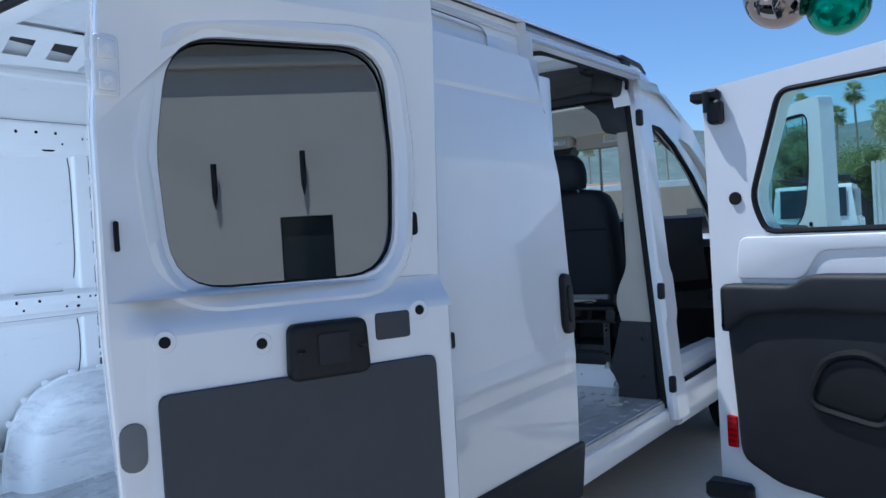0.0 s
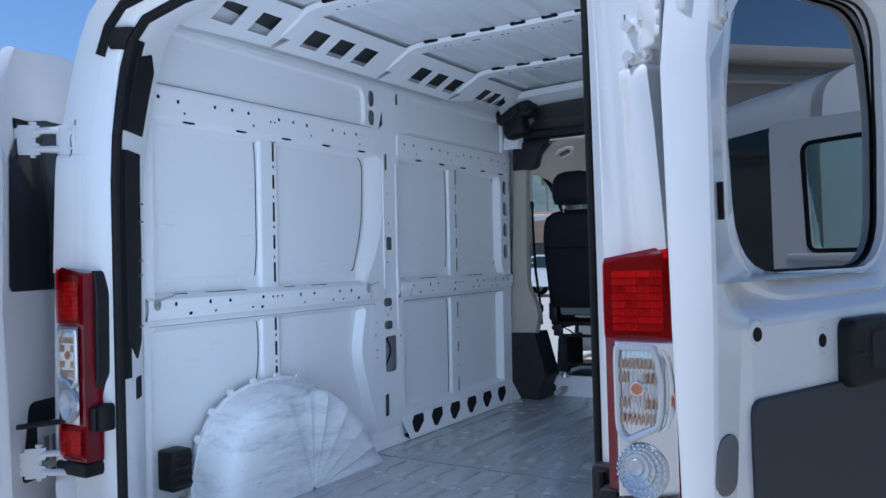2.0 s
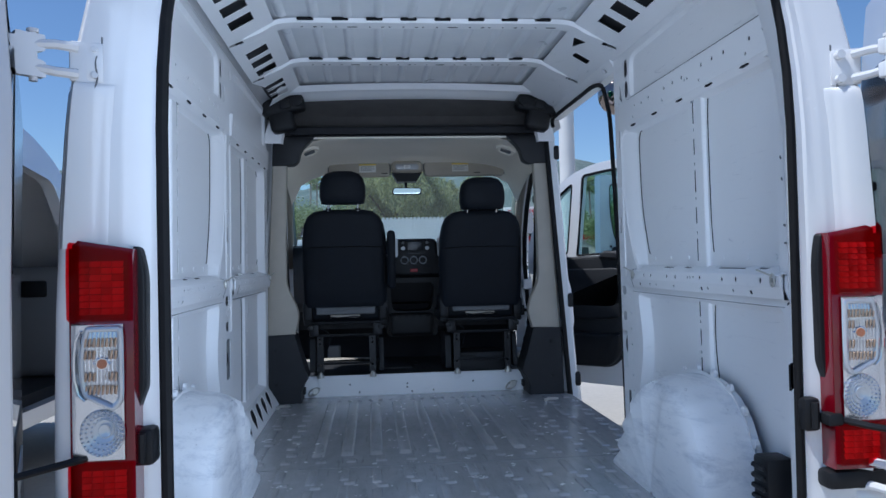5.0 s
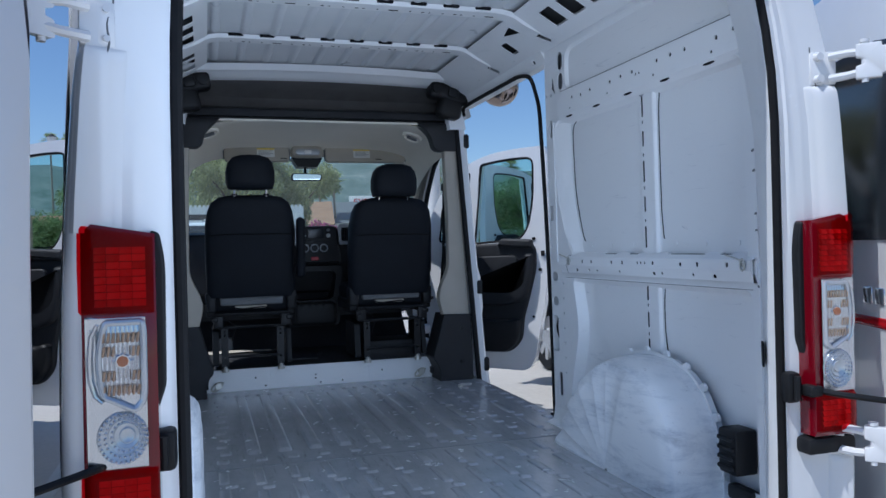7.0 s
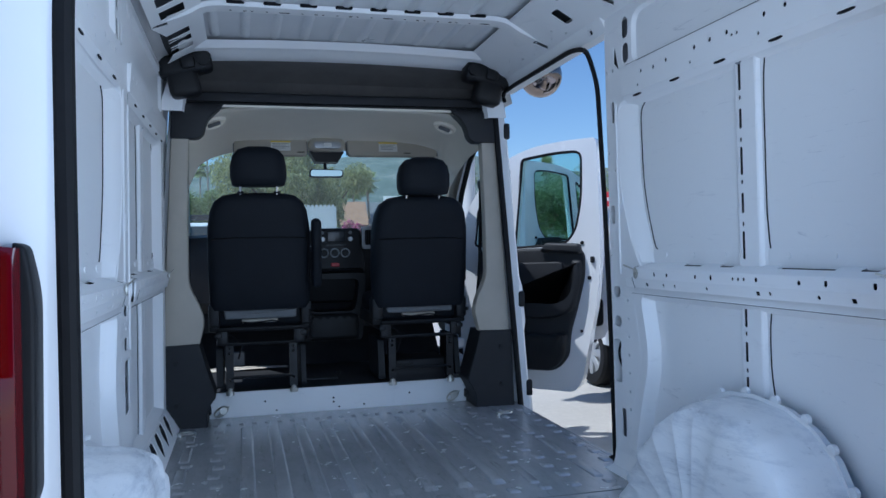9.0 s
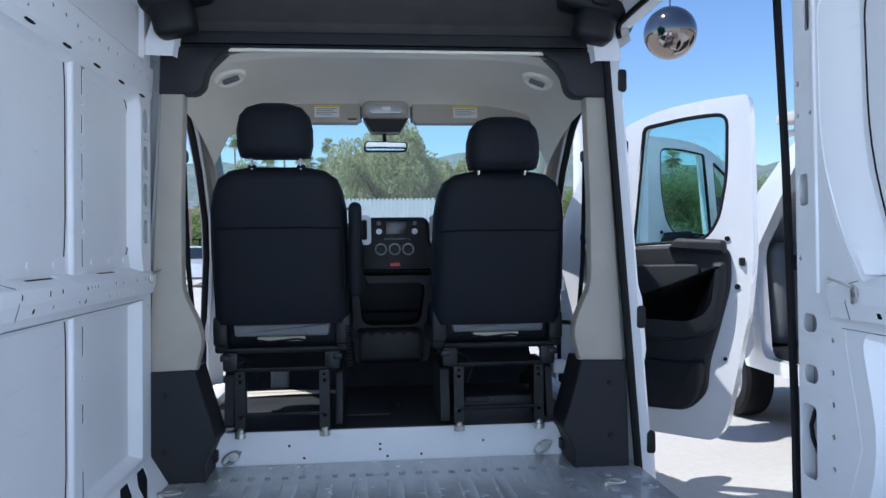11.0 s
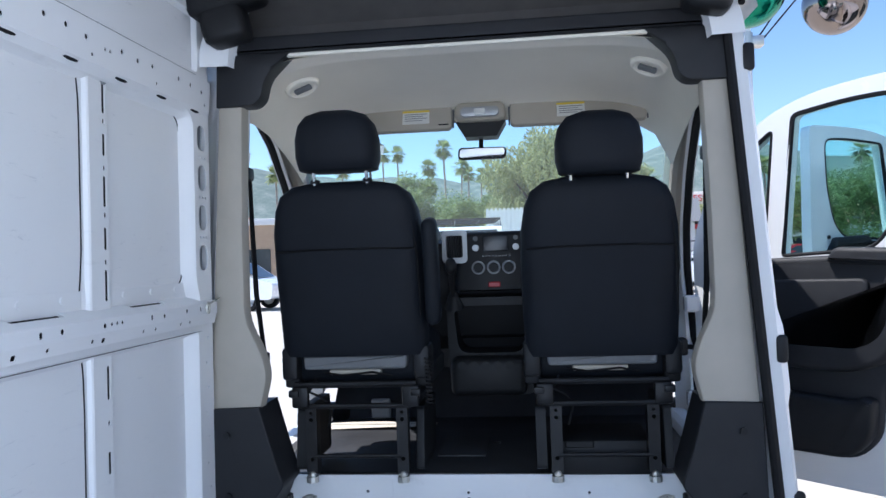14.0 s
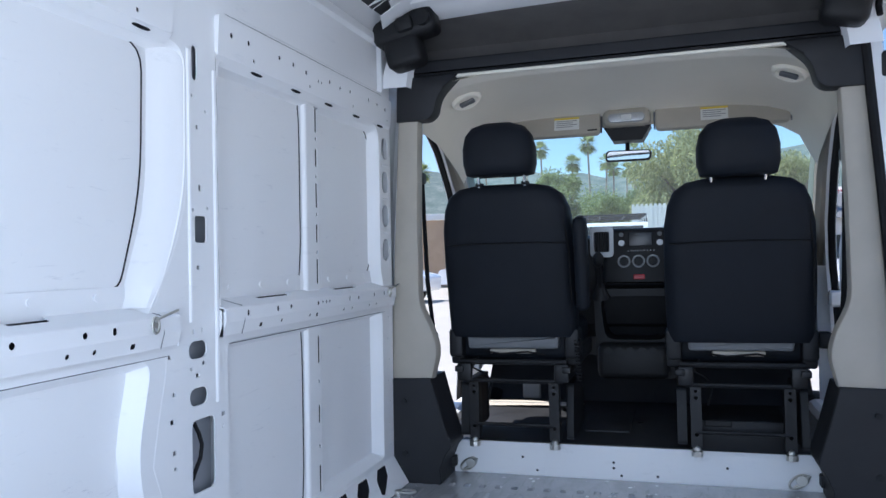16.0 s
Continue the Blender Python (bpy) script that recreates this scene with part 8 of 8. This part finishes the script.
def palm(x, y, h, seed, bushy=0.60):
    rng = random.Random(seed)
    t = thing("palm_tree", "tall fan palm with a shaggy crown", "palm tree", (x, y, 0), 0, "palms")
    bm = B()
    lean = rng.uniform(-0.3, 0.3)
    tube(bm, [(0, 0, 0), (lean * 0.3, 0, h * 0.5), (lean, 0, h)], [0.115, 0.085, 0.075], 8)
    part("trunk", bm, PALMBARK, t)
    vs, fs = [], []
    top = Vector((lean, 0, h))
    for k in range(90):
        a = rng.uniform(0, math.tau)
        el = rng.uniform(-1.0, 1.5)
        L = rng.uniform(1.0, 1.5) * bushy
        d = Vector((math.cos(a) * math.cos(el), math.sin(a) * math.cos(el), math.sin(el)))
        sd_ = d.cross(Vector((0, 0, 1))).normalized()
        for j in range(9):
            f = (j - 4) / 4
            e = (d + sd_ * f * 0.75 + Vector((0, 0, -0.12 * abs(f)))).normalized()
            i = len(vs)
            base = top + d * L * 0.45
            tip = base + e * L * 0.75 + Vector((0, 0, -0.12))
            w = sd_ * 0.05
            vs += [base - w, base + w, tip]
            fs.append((i, i + 1, i + 2))
        i = len(vs)
        vs += [top - sd_ * 0.02, top + sd_ * 0.02, top + d * L * 0.5]
        fs.append((i, i + 1, i + 2))
    mesh_part("crown", vs, fs, PALMLEAF, t)


def polar(az, dist):
    a = radians(az)
    return math.sin(a) * dist, math.cos(a) * dist


for az, dist, el, sd_ in ((-5.8, 62, 8.0, 1), (-4.9, 66, 6.6, 2), (-9.3, 70, 7.7, 3), (-10.4, 72, 7.7, 4), (-7.2, 64, 6.6, 5), (-3.4, 75, 6.0, 6), (-2.7, 78, 7.4, 7), (-18.1, 60, 6.4, 8), (-13.5, 75, 6.5, 9), (-30, 60, 7.5, 10), (-38, 55, 8, 11), (13.0, 65, 5.0, 12), (16.5, 60, 5.5, 13), (-1.6, 70, 4.2, 14), (7.6, 54, 4.6, 17), (8.8, 47, 5.1, 18), (-4.3, 72, 6.1, 19), (22.0, 58, 6.0, 15), (-24.0, 70, 6.0, 16)):
    x, y = polar(az, dist)
    palm(x, y, 1.4 + dist * math.tan(radians(el)), sd_)
for az, dist, h, r, sd_, mat, lab, n, dr in ((1.6, 34, 6.6, 3.0, 21, PEPPER, "large drooping pepper tree", 9000, 1.2), (4.8, 36, 5.5, 2.2, 31, PEPPER, "large drooping pepper tree", 5000, 1.2), (-8.4, 46, 7.2, 1.9, 22, LEAF, "round dense green tree", 5000, 0.0), (-3.9, 52, 6.0, 1.6, 23, LEAF, "round dense green tree", 4000, 0.0), (-6.2, 54, 6.0, 3.0, 35, LEAF, "low spreading green tree", 4000, 0.0), (7.6, 30, 2.7, 0.7, 36, PINKLEAF, "pink flowering bougainvillea bush", 900, 0.2), (-11.5, 55, 4.2, 2.8, 24, LEAF, "round dense green tree", 4000, 0.0), (12.5, 66, 5.0, 2.6, 25, PEPPER, "pale sunlit shrubby tree", 4000, 0.3), (14.5, 62, 5.6, 3.0, 26, LEAF, "round dense green tree", 4500, 0.0), (19.0, 46, 5.0, 3.0, 27, LEAF, "round dense green tree", 4500, 0.0), (24.0, 44, 5.5, 3.0, 28, LEAF, "round dense green tree", 4500, 0.0), (29.0, 50, 5.0, 3.0, 29, LEAF, "round dense green tree", 4000, 0.0), (-34.0, 50, 5.5, 3.2, 30, LEAF, "round dense green tree", 4000, 0.0), (-44.0, 48, 5.0, 3.2, 33, LEAF, "round dense green tree", 4000, 0.0), (7.5, 68, 5.2, 2.5, 34, LEAF, "round dense green tree", 3500, 0.0)):
    x, y = polar(az, dist)
    broad_tree(x, y, h, r, sd_, mat, lab, n * 4, dr, 0.085)

# wooded hills on the skyline
# distance haze is painted into the hill's base colours
HILL = shader("hazy_wooded_hill", (0.16, 0.20, 0.17), 1.0)
_a = noise_tex(HILL, 0.09, 9, 0.8)
_b = noise_tex(HILL, 0.02, 4, 0.6)
to_color(HILL, mixc(HILL, 0.4, ramp(HILL, _a, [(0.40, (0.07, 0.105, 0.085)), (0.52, (0.13, 0.17, 0.15)), (0.66, (0.30, 0.31, 0.28))]), ramp(HILL, _b, [(0.3, (0.12, 0.165, 0.165)), (0.7, (0.19, 0.23, 0.22))])))
bm = B()
rows = []
for dist, k in ((330, 0.0), (380, 0.35), (430, 0.75), (480, 1.0), (560, 0.8)):
    L = []
    for i in range(97):
        az = -80 + 160 * i / 96
        h = 52 + 12 * noise.noise(Vector((az * 0.06, 3.1, 0))) + 7 * noise.noise(Vector((az * 0.25, 1.3, 0)))
        h += 9 * math.exp(-((az - 11) / 10) ** 2)
        bumpy = 3.0 * noise.noise(Vector((az * 0.8, dist * 0.03, 4)))
        L.append(Vector((dist * math.sin(radians(az)), dist * math.cos(radians(az)), max(0, h * k + bumpy * k))))
    rows.append(L)
loft(bm, rows, closed=False)
tagged(obj("backdrop", bm, HILL, sharp=180), "hazy wooded hills on the skyline", "hills", kind="structure")


def house(x, y, w, d, h, rz, wall, roofm, label, gable=True):
    t = thing("low_building", label, "building", (x, y, 0), rz, "low buildings")
    bm = B()
    box(bm, (-w / 2, -d / 2, 0), (w / 2, d / 2, h), 0)
    part("wall", bm, wall, t)
    bm = B()
    e = 0.4
    if gable:
        loft(bm, [[Vector((x0, -d / 2 - e, h)), Vector((x0, 0, h + d * 0.22)), Vector((x0, d / 2 + e, h))] for x0 in (-w / 2 - e, w / 2 + e)], closed=True, cap=(True, True))
    else:
        box(bm, (-w / 2 - 0.1, -d / 2 - 0.1, h), (w / 2 + 0.1, d / 2 + 0.1, h + 0.3), 0.02)
    part("roof", bm, roofm, t)
    n = max(2, int(w / 3))
    for i in range(n):
        bm = B()
        c = -w / 2 + w * (i + 0.5) / n
        box(bm, (c - 0.6, -d / 2 - 0.04, 0.9), (c + 0.6, -d / 2 + 0.02, 2.1), 0.02, 1)
        part("window", bm, DARKGL, t)
    return t


for az, dist, w, h, wall, rf, g in ((-19.5, 40, 9, 3.2, WALLB, WHITEP, False), (-14, 70, 12, 3.2, WALLW, ROOFT, True), (-4, 75, 10, 3.0, WALLB, GREYP, False), (-6.0, 56, 6.5, 3.6, DARKWALL, GREYP, False), (6.3, 46, 2.6, 2.8, WHITEP, BROWNR, True), (9.2, 50, 4.2, 3.0, WHITEP, GREYP, True), (13.5, 52, 7, 2.6, WALLW, REDTXT, False), (17, 70, 14, 3.0, WHITEP, ROOFT, True), (-28, 60, 16, 3.4, WALLW, ROOFT, True), (-42, 60, 18, 4, WHITEP, GREYP, False), (28, 70, 16, 3.2, WHITEP, GREYP, False)):
    x, y = polar(az, dist)
    house(x, y, w, 7, h, -az, wall, rf, "low commercial building across the street", g)

# white corrugated fence and dark boundary fence
bm = B()
for i in range(28):
    x0 = 0.0 + i * 0.16
    box(bm, (x0, 0, 0), (x0 + 0.1, 0.05, 3.22), 0)
box(bm, (0, 0.03, 0), (4.5, 0.06, 3.15), 0)
f = obj("white_fence", bm, WHITEP, smooth=False)
f.location = (-1.42, 29.5, 0)
tagged(f, "white corrugated metal fence", "fence")
bm = B()
for i in range(60):
    box(bm, (-15 + i * 0.5, 0, 0), (-14.93 + i * 0.5, 0.06, 1.9), 0)
for z in (0.3, 1.0, 1.8):
    box(bm, (-15, 0.0, z), (15, 0.05, z + 0.06), 0)
f = obj("railing_fence", bm, CHARCOAL, smooth=False)
f.location = (-4, 40, 0)
tagged(f, "dark metal railing along the street", "fence")


def parked_car(x, y, rz, mat, label, wagon=False, tall=1.0):
    t = thing("parked_car", label, "car", (x, y, 0), rz, "parked cars")
    t.scale = (1.0, 1.0, tall)
    bm = B()
    prof = rounded([(-2.2, 0.35), (-2.25, 0.85), (-1.6, 1.0), (-0.9, 1.48), (0.7, 1.5), (1.5, 1.05), (2.15, 0.95), (2.25, 0.4)] if not wagon else [(-2.4, 0.45), (-2.45, 1.0), (-2.2, 1.84), (0.8, 1.88), (1.55, 1.22), (2.4, 1.1), (2.45, 0.5)], 0.12, 3)
    loft(bm, [[Vector((x0 * (0.9 if v > 1.2 else 1.0), u, v)) for u, v in prof] for x0 in (-0.9, -0.85, 0.85, 0.9)], closed=True, cap=(True, True))
    part("body", bm, mat, t)
    bm = B()
    for sx in (-1, 1):
        pr = [(-1.4, 1.02), (-0.85, 1.42), (0.65, 1.43), (1.3, 1.05)] if not wagon else [(-2.12, 1.26), (-2.0, 1.70), (0.72, 1.73), (1.32, 1.26)]
        sheet(bm, pr, [], lambda u, v, w, sx=sx: Vector((sx * (0.905 if v < 1.2 else 0.83), u, v)), 0.0, 0.01)
    pr = [(-1.62, 1.03), (-0.93, 1.47)] if not wagon else [(-2.40, 1.2), (-2.23, 1.76)]
    loft(bm, [[Vector((x0, u - 0.02, v)) for x0 in (-0.7, 0.7)] for u, v in pr], closed=False)
    part("window", bm, DARKGL, t)
    if wagon:
        for sx in (-1, 1):
            for yy in (-1.1, -0.2):
                part("window_post", box(B(), (sx * 0.80, yy - 0.04, 1.2), (sx * 0.915, yy + 0.04, 1.76), 0.01, 1), mat, t)
        bm = B()
        for yy in (-2.0, -1.2, -0.4, 0.4):
            tube(bm, [(-0.80, yy, 1.84), (-0.78, yy, 1.99), (0.78, yy, 1.99), (0.80, yy, 1.84)], 0.022, 6)
        for xx in (-0.78, -0.3, 0.3, 0.78):
            tube(bm, [(xx, -2.1, 1.99), (xx, 0.6, 1.99)], 0.02, 6)
        part("roof_rack", bm, CHARCOAL, t, "black roof rack")
    for wx in (-0.88, 0.88):
        for wy in (-1.4, 1.4):
            wheel(t, wx, wy, 0.33)


parked_car(-1.50, 21.0, 6, PAINT, "tall white estate car with a roof rack", True, 1.18)
REDCAR = grained("red_car_paint", (0.40, 0.02, 0.03), (0.45, 0.03, 0.035), 3.0, (0.2, 0.3), 30.0, 0.02, coat=0.6)
DARKCAR = grained("dark_grey_car_paint", (0.05, 0.055, 0.06), (0.07, 0.075, 0.08), 3.0, (0.2, 0.3), 30.0, 0.02, coat=0.6)
for az, dist, rz, mat, lab in ((2.6, 30, 95, PAINT, "white saloon car parked across the lot"), (4.5, 34, 85, REDCAR, "red saloon car parked across the lot"), (8.5, 32, 100, DARKCAR, "dark grey saloon car parked across the lot"), (13.5, 28, 80, PAINT, "white saloon car parked across the lot"), (-8.5, 32, 92, DARKCAR, "dark grey saloon car parked across the lot"), (-12.5, 30, 90, PAINT, "white saloon car parked across the lot"), (-22.0, 26, 85, PAINT, "white saloon car parked across the lot"), (-30.0, 28, 85, DARKCAR, "dark grey saloon car parked across the lot"), (19.0, 34, 85, REDCAR, "red saloon car parked across the lot")):
    x, y = polar(az, dist)
    parked_car(x, y, rz, mat, lab)

rs = thing("sign_board", "tall red sign board on a post", "sign", (*polar(26.6, 42), 0), -26)
part("board", box(B(), (-0.75, -0.08, 2.0), (0.75, 0.08, 4.3), 0.03), REDTXT, rs)
part("post", cyl(B(), (0, 0, 0), (0, 0, 2.1), 0.10, 10), ZINC, rs)
for k in range(4):
    part("print_bar", box(B(), (-0.55, -0.10, 2.3 + 0.5 * k), (0.55 - 0.2 * (k % 2), -0.082, 2.5 + 0.5 * k), 0.01, 1), WHITEP, rs)
# white sign board with red lettering
sg = thing("sign_board", "white sign board with red lettering on posts", "sign", (*polar(11.4, 60), 0), -11)
bm = B()
box(bm, (-1.6, -0.08, 4.7), (1.6, 0.08, 5.6), 0.03)
part("board", bm, WHITEP, sg)
for x in (-1.3, 1.3):
    part("post", cyl(B(), (x, 0, 0), (x, 0, 4.75), 0.08, 10), ZINC, sg)
cu = bpy.data.curves.new("lettering", "FONT")
cu.body = "EXPRESS"
cu.size = 0.68
cu.align_x = "CENTER"
cu.extrude = 0.01
tx = new("lettering", cu)
tx.parent = sg
tx.rotation_euler = (radians(90), 0, 0)
tx.location = (0, -0.1, 4.91)
cu.materials.append(REDTXT)
